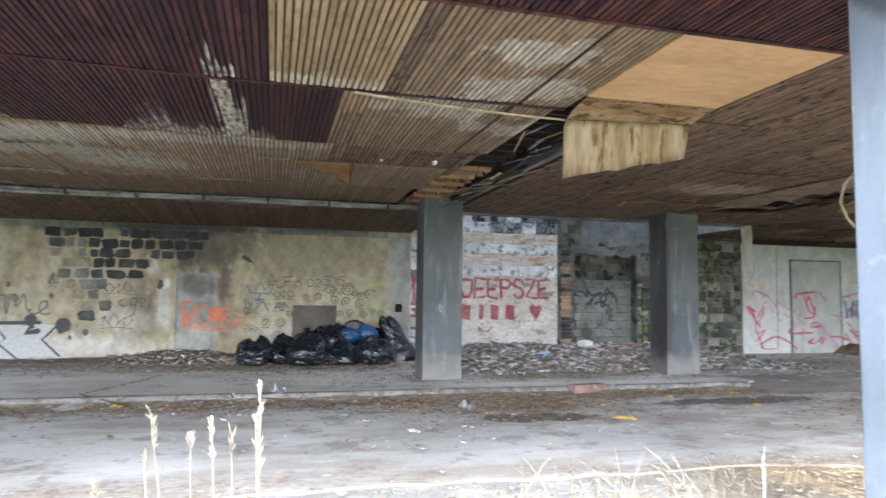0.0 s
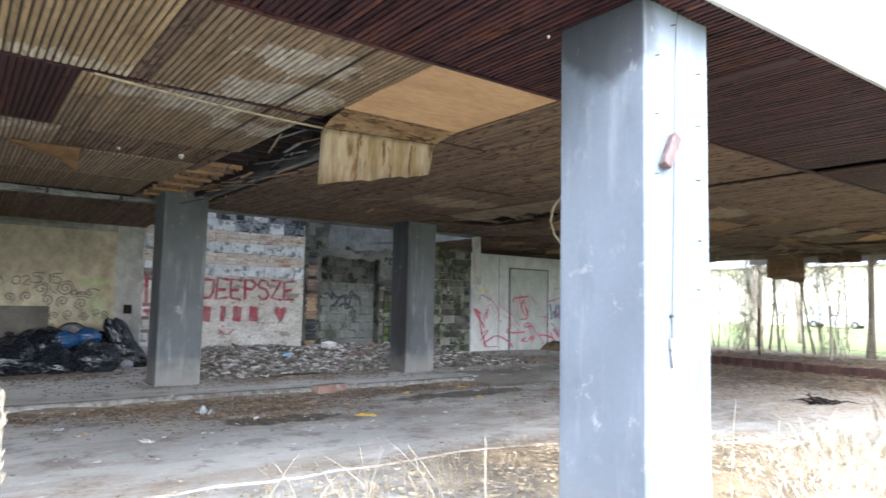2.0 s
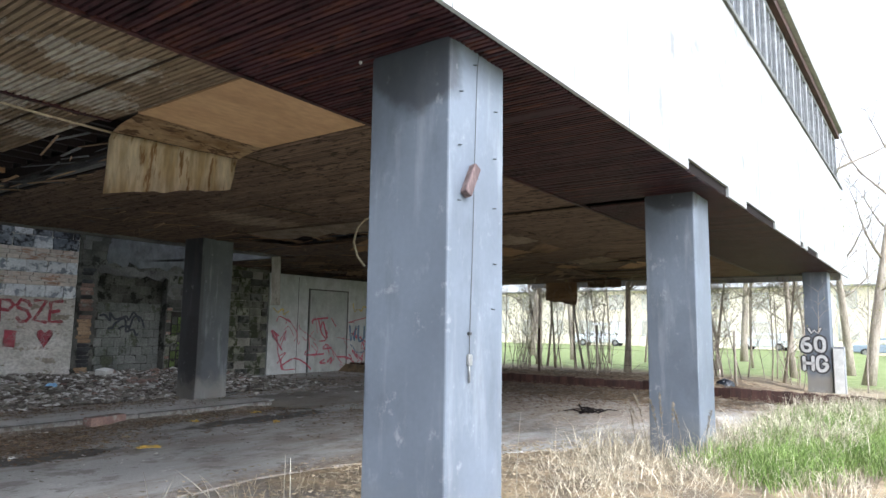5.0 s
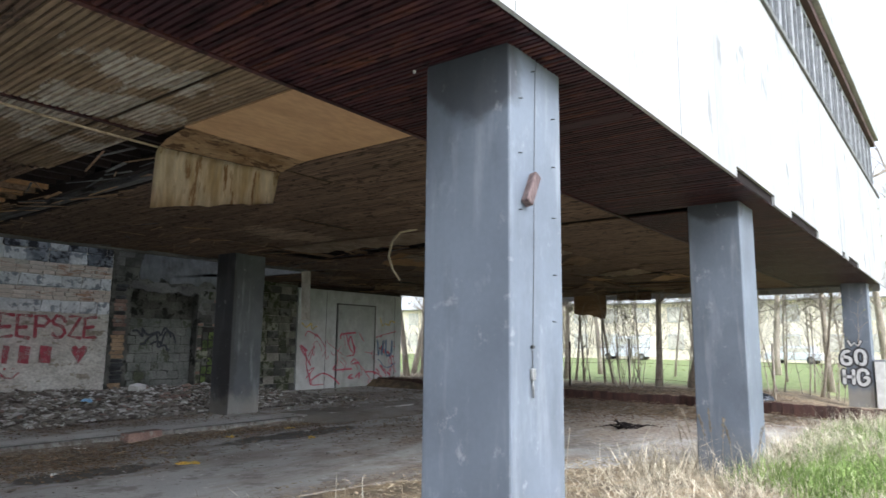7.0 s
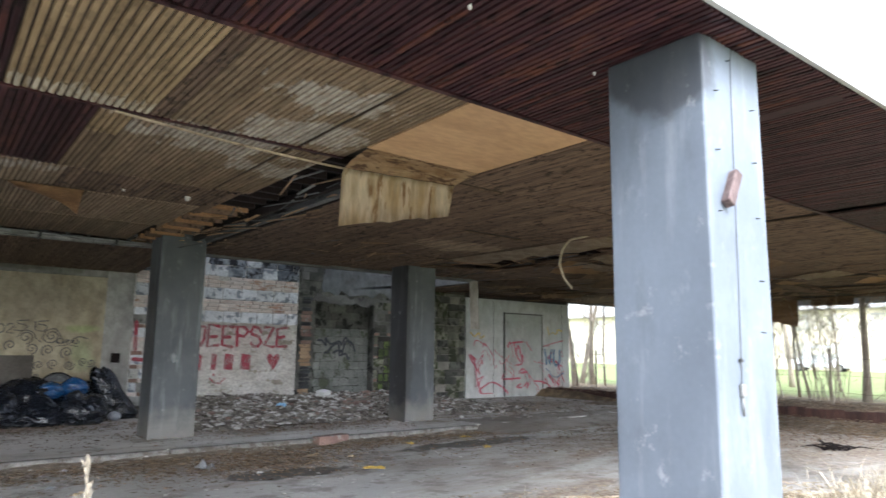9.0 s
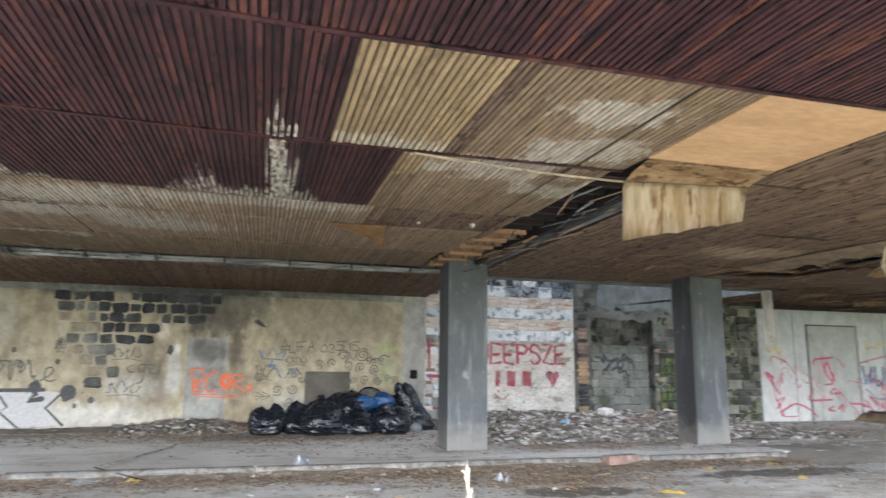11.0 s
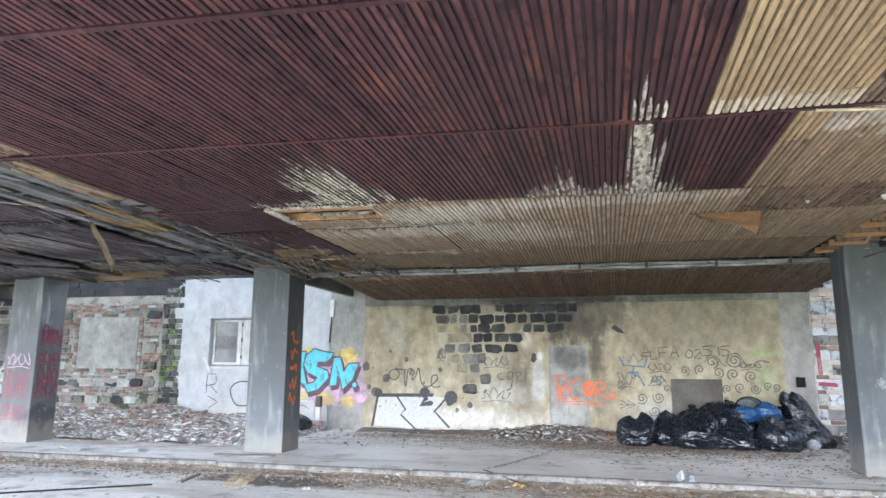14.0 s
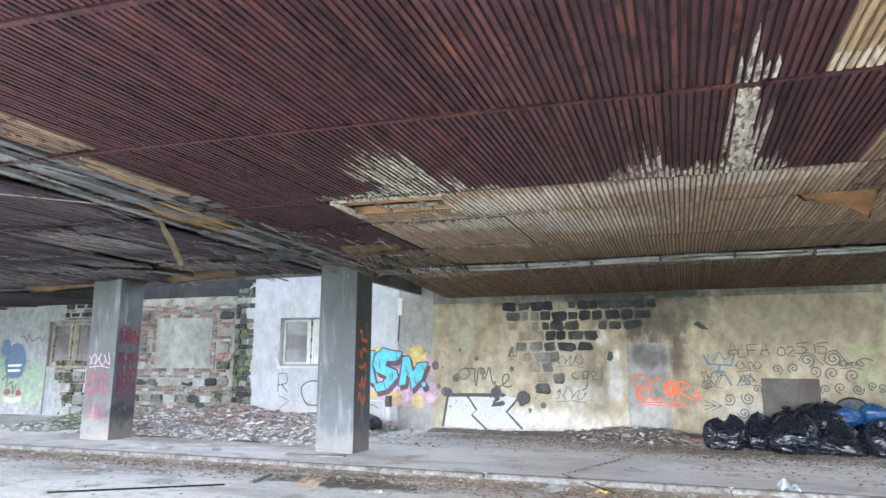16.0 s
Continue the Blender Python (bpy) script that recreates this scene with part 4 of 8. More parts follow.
def wall(name, label, rows, material):
    w = thing(name, label, "wall", kind="structure")
    part("masonry", boxes(*rows), material, w)
    return w


wall_centre = wall("wall_1", "stained ochre plaster wall with exposed stones and tags", [
    (-8.74, -4.52, WALL, WALL + 0.3, -0.1, 3.7), (-4.52, -3.70, WALL, WALL + 0.3, 1.87, 3.7), (-3.70, 0.09, WALL, WALL + 0.3, -0.1, 3.7)], m_ochre)
wall_pier_w = wall("wall_2", "grey washed pier with part of a colourful graffito", [(-9.60, -8.743, WALL + 0.012, WALL + 0.3, -0.1, 3.7)], m_greywash)
wall_pier_e = wall("wall_3", "pale grey rough pier", [(0.093, 0.62, WALL + 0.012, WALL + 0.3, -0.1, 3.7)], m_greywash)
wall_white = wall("wall_4", "white washed wall with a broken window", [
    (-13.55, -12.80, WALL, WALL + 0.3, -0.1, 4.4), (-12.80, -11.45, WALL, WALL + 0.3, -0.1, 1.39), (-12.80, -11.45, WALL, WALL + 0.3, 2.56, 4.4), (-11.45, -9.603, WALL, WALL + 0.3, -0.1, 4.4)], m_white)
wall_brick_w = wall("wall_5", "bare wall of brick and block courses with moss", [
    (-18.40, -13.553, WALL + 0.03, WALL + 0.3, -0.1, 4.4)], m_mortar)
wall_far_w = wall("wall_6", "pale painted wall with green sprayed patches", [
    (-30.0, -20.56, WALL, WALL + 0.3, -0.1, 4.4), (-20.56, -18.403, WALL, WALL + 0.3, 2.62, 4.4), (-20.56, -18.403, WALL + 0.03, WALL + 0.3, -0.1, 1.35)], m_far_plaster)
wall_brick_e = wall("wall_7", "limewashed brick and block wall with red letters", [(0.623, 4.40, WALL + 0.03, WALL + 0.3, -0.1, 4.4)], m_white_mortar)
wall_door = wall("wall_8", "blackened wall round a blocked-up doorway", [
    (4.403, 4.86, WALL + 0.01, WALL + 0.3, -0.1, 4.4), (4.86, 6.60, WALL + 0.01, WALL + 0.3, 2.58, 4.4), (6.60, 8.40, WALL + 0.01, WALL + 0.3, -0.1, 4.4), (4.86, 6.60, WALL + 0.25, WALL + 0.4, -0.1, 2.58)], m_recess)
wall_moss = wall("wall_9", "mossy green block wall", [(8.403, 9.80, WALL + 0.03, WALL + 0.3, -0.1, 4.4)], m_mortar)
wall_board = wall("wall_10", "whitewashed boarded wall with red scrawls", [(9.803, 14.35, WALL - 0.02, WALL + 0.25, -0.15, 2.95)], m_board)
# Near-black strip added in place of the shade above the boards.
part("dark_gap", boxes((9.803, 14.35, WALL + 0.05, WALL + 0.25, 2.953, 3.5)), m_void, wall_board)
# Unseen wall, added to close the west end against outside light.
solid("wall_11", boxes((-30.3, -30.0, -9.2, 4.5, -0.2, 3.6)), m_greywash, "plain grey wall added out of view to close the west end", "wall", kind="structure")

piece_meshes = {}


def piece_mesh(material, variant):
    """A chipped unit block, shared by all alike pieces."""
    key = (material.name, variant)
    if key not in piece_meshes:
        rnd = random.Random(variant * 7 + 1)
        bm = bmesh.new()
        box(bm, -0.5, 0.5, -0.5, 0.5, -0.5, 0.5)
        soft = "stone" in material.name
        bmesh.ops.bevel(bm, geom=bm.edges[:], offset=0.17 if soft else 0.07, segments=1, affect="EDGES")
        for v in bm.verts:
            j = 1.9 if soft else 1.0
            v.co += Vector((rnd.uniform(-0.035, 0.035) * j, rnd.uniform(-0.03, 0.03), rnd.uniform(-0.05, 0.05) * j))
        me = bpy.data.meshes.new("piece")
        bm.to_mesh(me)
        bm.free()
        me.materials.append(material)
        piece_meshes[key] = me
    return piece_meshes[key]


def lay(name, material, parent, x, z, w, h, proud=0.0, deep=0.06, tilt=0.0, rnd=random.Random(8)):
    ob = new(name, piece_mesh(material, rnd.randrange(9)))
    ob.parent = parent
    ob.matrix_basis = Matrix.LocRotScale((x + w / 2, WALL + 0.03 - proud + deep / 2 - 0.03, z + h / 2), Euler((0, radians(tilt), 0)), (w, deep, h))
    return ob


def masonry(parent, x0, x1, z0, z1, courses, gaps=(), skip=0.04, seed=1):
    """Courses of (height, piece length, materials, name), repeated upwards."""
    rnd = random.Random(seed)
    z, k = z0, 0
    while z < z1:
        h, length, mats, name = courses[k % len(courses)]
        x = x0 - rnd.random() * length * 0.5
        while x < x1:
            w = length * rnd.uniform(0.9, 1.1)
            a, b = max(x, x0), min(x + w, x1)
            x += w
            if b - a < 0.05 or rnd.random() < skip:
                continue
            if any(a < g[1] and b > g[0] and z < g[3] and z + h > g[2] for g in gaps):
                continue
            lay(name, rnd.choice(mats), parent, a + 0.006, z + 0.006, b - a - 0.012, h - 0.012, rnd.uniform(0.0, 0.018))
        z += h
        k += 1


# ---- street-side upper storey ----
front = thing("wall_12", "chalky white panelled front of the upper storey", "facade", kind="structure", at=(0, -9.17, 0), rz=-0.75)
rnd = random.Random(21)
bites = ((4.25, 5.95, 0.12), (6.95, 9.05, 0.11), (11.6, 11.95, 0.09), (12.5, 14.0, 0.10))
x = -24.0
while x < 20.0:
    w = 1.06 if x > 0 else 1.5
    cuts = sorted({x, x + w, *[c for b in bites for c in b[:2] if x < c < x + w]})
    bm = bmesh.new()
    for a, b in zip(cuts, cuts[1:]):
        up = next((g[2] for g in bites if g[0] <= (a + b) / 2 <= g[1]), 0.0)
        box(bm, a + (0.004 if a == x else 0), b - (0.004 if b == x + w else 0), -0.03 - rnd.uniform(0, 0.003), 0.0, CEIL + up, 5.74)
    part("panel", bm, m_white_paint, front)
    x += w
# Near-black strip: shade inside the panel bites, put in as colour.
part("bottom_edge", boxes((-24, 20.0, 0.002, 0.007, CEIL + 0.006, CEIL + 0.16)), m_trim_dark, front, "near-black strip for the shade behind the missing panel edge")
part("sill", boxes((-24, 20.1, -0.07, 0.05, 5.743, 5.82), bevel=0.008), m_concrete_dark, front, "grey metal window sill")
part("back_wall", boxes((-24, 20.0, 0.25, 0.35, 3.76, 7.4)), m_concrete_dark, front)
for i in range(24):
    xa = -3.0 + i * 0.96
    win = new("window")
    win.parent = front
    win.matrix_basis = pose(xa, 0.05, 5.82)
    part("window_frame", boxes((0.0, 0.09, 0, 0.10, 0, 1.5), (0.87, 0.96, 0, 0.10, 0, 1.5), (0.09, 0.87, 0, 0.09, 1.42, 1.5), (0.09, 0.87, 0, 0.09, 0, 0.07), (0.46, 0.50, 0.01, 0.08, 0.07, 1.42)), m_frame_grey, win)
    part("pane", boxes((0.09, 0.46, 0.04, 0.046, 0.07, 1.42)), m_pane_dark, win)
    part("pane", boxes((0.50, 0.87, 0.04, 0.046, 0.07, 1.42)), m_pane_dark, win)
part("lintel", boxes((-24, 20.1, -0.06, 0.24, 7.325, 7.50), bevel=0.01), m_rust, front, "rusty brown lintel board")
part("parapet", boxes((-24, 20.15, -0.16, 0.0, 7.503, 8.9), bevel=0.01), m_white_paint, front)
part("east_cladding", boxes((19.95, 20.05, 0.103, 10.5, 3.0, 8.9)), m_white_paint, front)
part("roof", boxes((-24, 20.1, 0.004, 10.6, 8.6, 8.8)), m_concrete_dark, front)

# ---- boards and lines that hang from the ceiling ----
def sheet_strip(name, rows, thick, material, label, category, waves=0.012, seed=1, ragged=0.0):
    """A bent sheet: rows of (left point, right point) from top to bottom."""
    rnd = random.Random(seed)
    n = 14
    bm = bmesh.new()
    grid = []
    for j, (a, b) in enumerate(rows):
        a, b = Vector(a), Vector(b)
        line = []
        for i in range(n + 1):
            p = a.lerp(b, i / n)
            p += Vector((0, 1, 0)) * waves * math.sin(i * 1.7 + j * 0.8 + seed)
            if j == len(rows) - 1:
                p.z += rnd.uniform(-ragged, ragged)
            line.append(bm.verts.new(p))
        grid.append(line)
    for r, s in zip(grid, grid[1:]):
        for i in range(n):
            bm.faces.new((r[i], r[i + 1], s[i + 1], s[i])).smooth = True
    bmesh.ops.solidify(bm, geom=bm.faces[:], thickness=thick)
    bmesh.ops.recalc_face_normals(bm, faces=bm.faces[:])
    return solid(name, bm, material, label, category)


def hanging_plywood():
    t = thing("hanging_plywood", "peeling water-stained plywood sheet hanging from the ceiling", "plywood sheet")
    bend = sheet_strip("bent_sheet", [((0.0, -6.09, 3.092), (1.25, -6.09, 3.092)), ((-0.01, -5.98, 3.07), (1.23, -5.98, 3.075)), ((-0.03, -5.86, 3.035), (1.20, -5.90, 3.045)), ((-0.04, -5.77, 2.985), (1.17, -5.83, 3.01))],
                       0.010, m_bent_ply, "", "", 0.010, 3)
    fall = sheet_strip("hanging_face", [((-0.042, -5.764, 2.982), (1.165, -5.826, 3.006)), ((-0.05, -5.735, 2.93), (1.15, -5.81, 2.96)), ((-0.05, -5.73, 2.70), (1.14, -5.80, 2.83)), ((-0.05, -5.72, 2.46), (1.12, -5.79, 2.70))],
                       0.010, m_peel, "", "", 0.012, 5, 0.012)
    for ob in (bend, fall):
        ob.parent = t


hanging_plywood()
sheet_strip("loose_slat_board", [((-2.3, -2.75, 3.08), (-1.58, -2.72, 3.09)), ((-2.2, -2.55, 3.06), (-1.55, -2.35, 3.02)), ((-1.75, -2.3, 3.04), (-1.52, -2.02, 2.93))],
            0.01, m_orange_timber, "split orange ply corner peeling from the ceiling", "board", 0.004, 2)


def bar(name, a, b, w, material, label, category, bend=0.0):
    a, b = Vector(a), Vector(b)
    bm = bmesh.new()
    pts = [a.lerp(b, i / 6) - Vector((0, 0, bend * math.sin(math.pi * i / 6))) for i in range(7)]
    tube(bm, pts, w / 2, 4)
    return solid(name, bm, material, label, category)


bar("ceiling_lath", (-1.9, -5.70, 3.075), (0.02, -5.75, 2.98), 0.022, m_lath, "pale loose lath hanging along a ceiling joint", "lath", 0.02)
pipes = thing("conduit_run", "grey metal conduits along the ceiling with brackets", "pipe")
for k, (y, z) in enumerate(((0.66, 3.06), (0.76, 3.03), (0.85, 3.06))):
    bm = bmesh.new()
    tube(bm, [(-8.5 + i * 0.9, y + 0.008 * math.sin(i * 2 + k), z + 0.012 * math.sin(i * 1.3 + k)) for i in range(11)], 0.022 + 0.010 * (k == 1), 8)
    part("pipe", bm, m_steel, pipes)
for i in range(8):
    part("bracket", boxes((-7.9 + i * 1.05, -7.86 + i * 1.05, 0.60, 0.92, 2.995, 3.09), bevel=0.004), m_cable, pipes)


# ---- masonry that shows ----
blk, bri = [m_block, m_block, m_block_moss, m_stone, m_stone_pale], [m_brick, m_brick, m_stone_pale, m_block]
win_w = (-16.67, -14.86, 1.32, 2.62)
masonry(wall_brick_w, -18.38, -13.58, 0.02, 2.93, [(0.20, 0.38, blk, "block"), (0.075, 0.24, bri, "brick"), (0.075, 0.24, bri, "brick"), (0.075, 0.24, bri, "brick")], [(-16.78, -14.75, 1.24, 2.74), (-14.15, -13.5, 0, 4)], 0.07, 2)
masonry(wall_brick_w, -18.38, -13.58, 3.17, 3.6, [(0.22, 0.42, [m_soot_block], "block")], (), 0.08, 3)
masonry(wall_brick_w, -14.15, -13.58, 0.1, 3.3, [(0.13, 0.22, [m_block_moss, m_stone, m_recess, m_recess, m_grid_moss], "block")], (), 0.05, 14)
part("soot_band", boxes((-18.4, -13.6, WALL + 0.005, WALL + 0.028, 3.163, 3.62)), m_void, wall_brick_w, "soot-black band under the ceiling")
part("lintel_band", boxes((-18.4, -13.7, WALL - 0.01, WALL + 0.02, 2.945, 3.16), bevel=0.006), m_mortar, wall_brick_w, "mossy concrete band")
part("window_infill", boxes((win_w[0], win_w[1], WALL + 0.004, WALL + 0.03, win_w[2], win_w[3]), bevel=0.008), m_infill, wall_brick_w, "smooth grey cement filling a window")
for i in range(17):
    for x in (-16.79, -14.85):
        lay("brick", (m_brick, m_block, m_stone_pale, m_brick)[i % 4], wall_brick_w, x, 1.25 + i * 0.081, 0.11, 0.074, 0.0)
for i in range(8):
    for z in (1.235, 2.635):
        lay("brick", (m_brick, m_stone_pale, m_block)[i % 3], wall_brick_w, -16.74 + i * 0.245, z, 0.235, 0.08, 0.0)
masonry(wall_far_w, -20.2, -18.42, 0.02, 1.33, [(0.235, 0.42, [m_block_moss, m_block], "block"), (0.08, 0.26, [m_brick, m_block_moss], "brick")], (), 0.1, 4)
masonry(wall_far_w, -20.0, -18.42, 2.64, 3.1, [(0.08, 0.26, bri, "brick"), (0.15, 0.4, [m_stone], "block")], (), 0.05, 5)

blk, bri = [m_block_white], [m_brick_white]
courses = [(0.265, 0.42, blk, "block"), (0.088, 0.26, bri, "brick"), (0.088, 0.26, bri, "brick"), (0.088, 0.26, bri, "brick")]
masonry(wall_brick_e, 0.64, 4.38, 1.94, 2.99, courses, (), 0.03, 6)
masonry(wall_brick_e, 0.64, 4.38, 2.998, 4.3, [(0.265, 0.42, [m_block_soot, m_block_soot, m_block_white], "block")], (), 0.03, 6)
masonry(wall_brick_e, 0.64, 1.12, 0.15, 1.93, [(0.2, 0.36, [m_block, m_block_white], "block"), (0.085, 0.26, [m_brick, m_brick_white], "brick")], (), 0.08, 7)
for i in range(28):
    lay("brick", m_stone if i < 9 and i > 2 else m_brick_orange if i < 15 else m_brick if i < 24 and i % 4 else random.Random(i).choice([m_recess, m_recess, m_stone]), wall_door, 4.45 + 0.03 * (i % 2), 0.15 + i * 0.09, 0.30, 0.08, 0.01)
for i in range(6):
    for j in range(12):
        x, z = 4.88 + i * 0.285 + 0.14 * (j % 2), 0.02 + j * 0.21
        # The top three courses use the darker material.
        ob = lay("block", m_recess if j > 8 else m_door_block, wall_door, x, z, min(0.275, 6.58 - x), 0.198, 0.0)
        ob.location.y += 0.235
masonry(wall_door, 6.62, 8.38, 0.02, 2.5, [(0.22, 0.42, [m_block_moss, m_recess], "block"), (0.08, 0.26, [m_brick, m_recess], "brick")], (), 0.2, 9)
masonry(wall_door, 4.45, 8.38, 2.62, 4.3, [(0.22, 0.42, [m_recess, m_concrete_dark, m_stone], "block")], ((5.1, 7.9, 2.75, 3.6),), 0.15, 10)
masonry(wall_moss, 8.42, 9.78, 0.0, 3.3, [(0.21, 0.40, [m_block_moss, m_block_moss, m_recess], "block")], (), 0.05, 11)

def torn_edge(parent, x, side, z0, z1, material, reach, seed, y=WALL - 0.004):
    """The ragged end of a plaster coat, standing a little proud of the bare wall beside it."""
    rnd = random.Random(seed)
    n = int((z1 - z0) / 0.09)
    bm = bmesh.new()
    wide, last = [], 0.5
    for i in range(n + 1):
        last = min(1.0, max(0.0, last + rnd.uniform(-0.28, 0.28)))
        wide.append(x + side * reach * last)
    f = [bm.verts.new((w, y, z0 + (z1 - z0) * i / n)) for i, w in enumerate(wide)]
    b = [bm.verts.new((w, WALL + 0.04, z0 + (z1 - z0) * i / n)) for i, w in enumerate(wide)]
    r = [bm.verts.new((x - side * 0.05, y, z0 + (z1 - z0) * i / n)) for i in range(n + 1)]
    for i in range(n):
        bm.faces.new((f[i], f[i + 1], r[i + 1], r[i]))
        bm.faces.new((f[i], b[i], b[i + 1], f[i + 1]))
    bmesh.ops.recalc_face_normals(bm, faces=bm.faces[:])
    return part("torn_plaster", bm, material, parent)


torn_edge(wall_white, -13.52, -1, -0.05, 3.6, m_white, 0.32, 3)
torn_edge(wall_far_w, -20.3, 1, -0.05, 1.33, m_far_plaster, 0.5, 5)
torn_edge(wall_pier_e, 0.60, 1, -0.05, 3.6, m_greywash, 0.14, 7)
torn_edge(wall_door, 4.45, -1, 0.1, 4.2, m_recess, 0.16, 9, WALL - 0.008)

def ragged_patch(parent, name, x0, x1, z0, z1, material, label, seed, rough=0.12, y=WALL - 0.006):
    """A remnant of plaster with a broken outline, 25 mm thick."""
    rnd = random.Random(seed)
    rim = []
    for a, b, n in (((x0, z0), (x1, z0), 14), ((x1, z0), (x1, z1), 8), ((x1, z1), (x0, z1), 14), ((x0, z1), (x0, z0), 8)):
        for i in range(n):
            u = i / n
            rim.append((a[0] + (b[0] - a[0]) * u + rnd.uniform(-rough, rough), a[1] + (b[1] - a[1]) * u + rnd.uniform(-rough, rough)))
    bm = bmesh.new()
    f = [bm.verts.new((p, y, q)) for p, q in rim]
    g = [bm.verts.new((p, y + 0.025, q)) for p, q in rim]
    bm.faces.new(f)
    for i in range(len(rim)):
        j = (i + 1) % len(rim)
        bm.faces.new((f[i], g[i], g[j], f[j]))
    bmesh.ops.recalc_face_normals(bm, faces=bm.faces[:])
    bmesh.ops.triangulate(bm, faces=[q for q in bm.faces if len(q.verts) > 4])
    return part(name, bm, material, parent, label)


ragged_patch(wall_door, "plaster_patch", 5.05, 7.95, 2.80, 3.65, m_bluewash, "smooth grey plaster left above the doorway", 3)
ragged_patch(wall_door, "plaster_patch", 6.66, 7.22, 1.6, 2.74, m_concrete_dark, "", 4, 0.07)
ragged_patch(wall_door, "plaster_patch", 4.84, 6.72, 2.52, 2.72, m_concrete_dark, "", 5, 0.06, WALL - 0.012)
ragged_patch(wall_brick_w, "render_patch", -17.6, -15.0, 0.95, 1.2, m_concrete, "", 6, 0.06)
ragged_patch(wall_brick_w, "render_patch", -15.2, -14.2, 0.3, 0.75, m_block_moss, "", 7, 0.08)

# Flat near-black panel on the wall; the hole's shade is its colour.
part("dark_opening", boxes((6.74, 7.28, WALL - 0.010, WALL + 0.01, 0.05, 1.72), bevel=0.003), m_void, wall_door, "near-black panel for a shaded hole, behind a mossy grid")
for i in range(3):
    for j in range(7):
        lay("tile", m_grid_moss if (i * 2 + j) % 3 else m_recess, wall_door, 6.77 + i * 0.165, 0.12 + j * 0.215, 0.135, 0.185, 0.016, 0.02)

# the blocked-up doorway and the stones that the plaster has left
part("door_backing", boxes((-4.52, -3.70, WALL + 0.05, WALL + 0.3, -0.1, 1.87)), m_infill, wall_centre)
for j in range(9):
    for i in range(3):
        x = -4.51 + i * 0.40 - (0.2 if j % 2 else 0)
        a, b = max(x, -4.51), min(x + 0.39, -3.71)
        if b - a > 0.05:
            ob = lay("block", m_infill, wall_centre, a, 0.02 + j * 0.205, b - a, 0.196, 0.0)
            ob.location.y += 0.035
rnd = random.Random(12)
STONES = {"k": m_stone, "m": m_stone_mid, "g": m_stone_pale, "p": m_stone_tan}
for z, row in ((2.59, "-7.1 .26 k|-6.78 .28 m|-6.47 .22 k|-6.22 .19 k|-5.99 .25 p|-5.68 .16 k|-5.47 .19 k|-5.26 .18 k|-5.03 .24 k|-4.77 .21 k|-4.53 .18 k|-4.32 .20 k|-4.08 .18 k"),
               (2.37, "-7.03 .30 m|-6.69 .13 g|-6.47 .15 g|-6.27 .20 k|-6.02 .28 k|-5.68 .20 k|-5.45 .22 k|-5.16 .17 k|-4.92 .30 k|-4.58 .21 k|-4.32 .32 k"),
               (2.16, "-6.99 .20 p|-6.46 .14 g|-6.23 .13 k|-6.06 .26 k|-5.75 .27 m|-5.04 .14 m|-4.84 .24 k|-4.57 .38 k"),
               (1.95, "-6.74 .24 p|-6.45 .23 p|-6.15 .18 k|-5.94 .19 k|-5.68 .30 m|-5.34 .23 k"),
               (1.72, "-6.81 .21 g|-6.5 .25 g|-6.2 .22 m|-5.9 .34 k|-5.47 .26 k"),
               (1.50, "-6.66 .15 p|-6.4 .30 g|-6.07 .16 g"), (1.29, "-6.53 .21 p|-6.24 .19 g"), (1.06, "-6.36 .22 p|-6.01 .19 g"), (0.84, "-6.39 .27 m")):
    for item in row.split("|"):
        x, w, tone = item.split()
        lay("stone", STONES[tone], wall_centre, float(x) - 0.018, z - 0.004, float(w) + 0.036, rnd.uniform(0.186, 0.205), 0.004 + rnd.uniform(0, 0.010), tilt=rnd.uniform(-3, 3))
part("cement_patch", boxes((-2.06, -1.08, WALL - 0.018, WALL + 0.01, 0.35, 1.19), bevel=0.004), m_darkpatch, wall_centre, "dark grey cement patch")
part("top_beam", boxes((-8.743, 0.09, WALL - 0.03, WALL + 0.01, 2.78, 3.12), bevel=0.008), m_beam, wall_centre, "grey concrete beam along the top")
part("door_panel", boxes((11.36, 13.0, WALL - 0.05, WALL - 0.022, -0.1, 2.53), bevel=0.004), m_panel, wall_board, "flush boarded door panel")
part("panel_frame", boxes((11.32, 11.36, WALL - 0.06, WALL - 0.022, -0.1, 2.57), (13.0, 13.04, WALL - 0.06, WALL - 0.022, -0.1, 2.57), (11.36, 13.0, WALL - 0.06, WALL - 0.022, 2.53, 2.57)), m_concrete_dark, wall_board)
for x in (10.9, 14.0):
    part("seam", boxes((x, x + 0.012, WALL - 0.024, WALL - 0.018, -0.1, 2.9)), m_trim_dark, wall_board)
part("box", boxes((0.28, 0.44, WALL - 0.02, WALL + 0.02, 1.05, 1.24), bevel=0.006), m_trim_dark, wall_pier_e, "small dark open socket box")
bm = bmesh.new()
tube(bm, [(-9.55, WALL - 0.02, 2.95), (-9.57, WALL - 0.03, 2.5), (-9.6, WALL - 0.03, 1.95)], 0.014, 6)
part("drain_pipe", bm, m_cable, wall_pier_w, "thin dark pipe")
part("junction_box", boxes((-9.60, -9.50, WALL - 0.06, WALL + 0.02, 2.55, 2.95), bevel=0.006), m_frame_white, wall_pier_w)


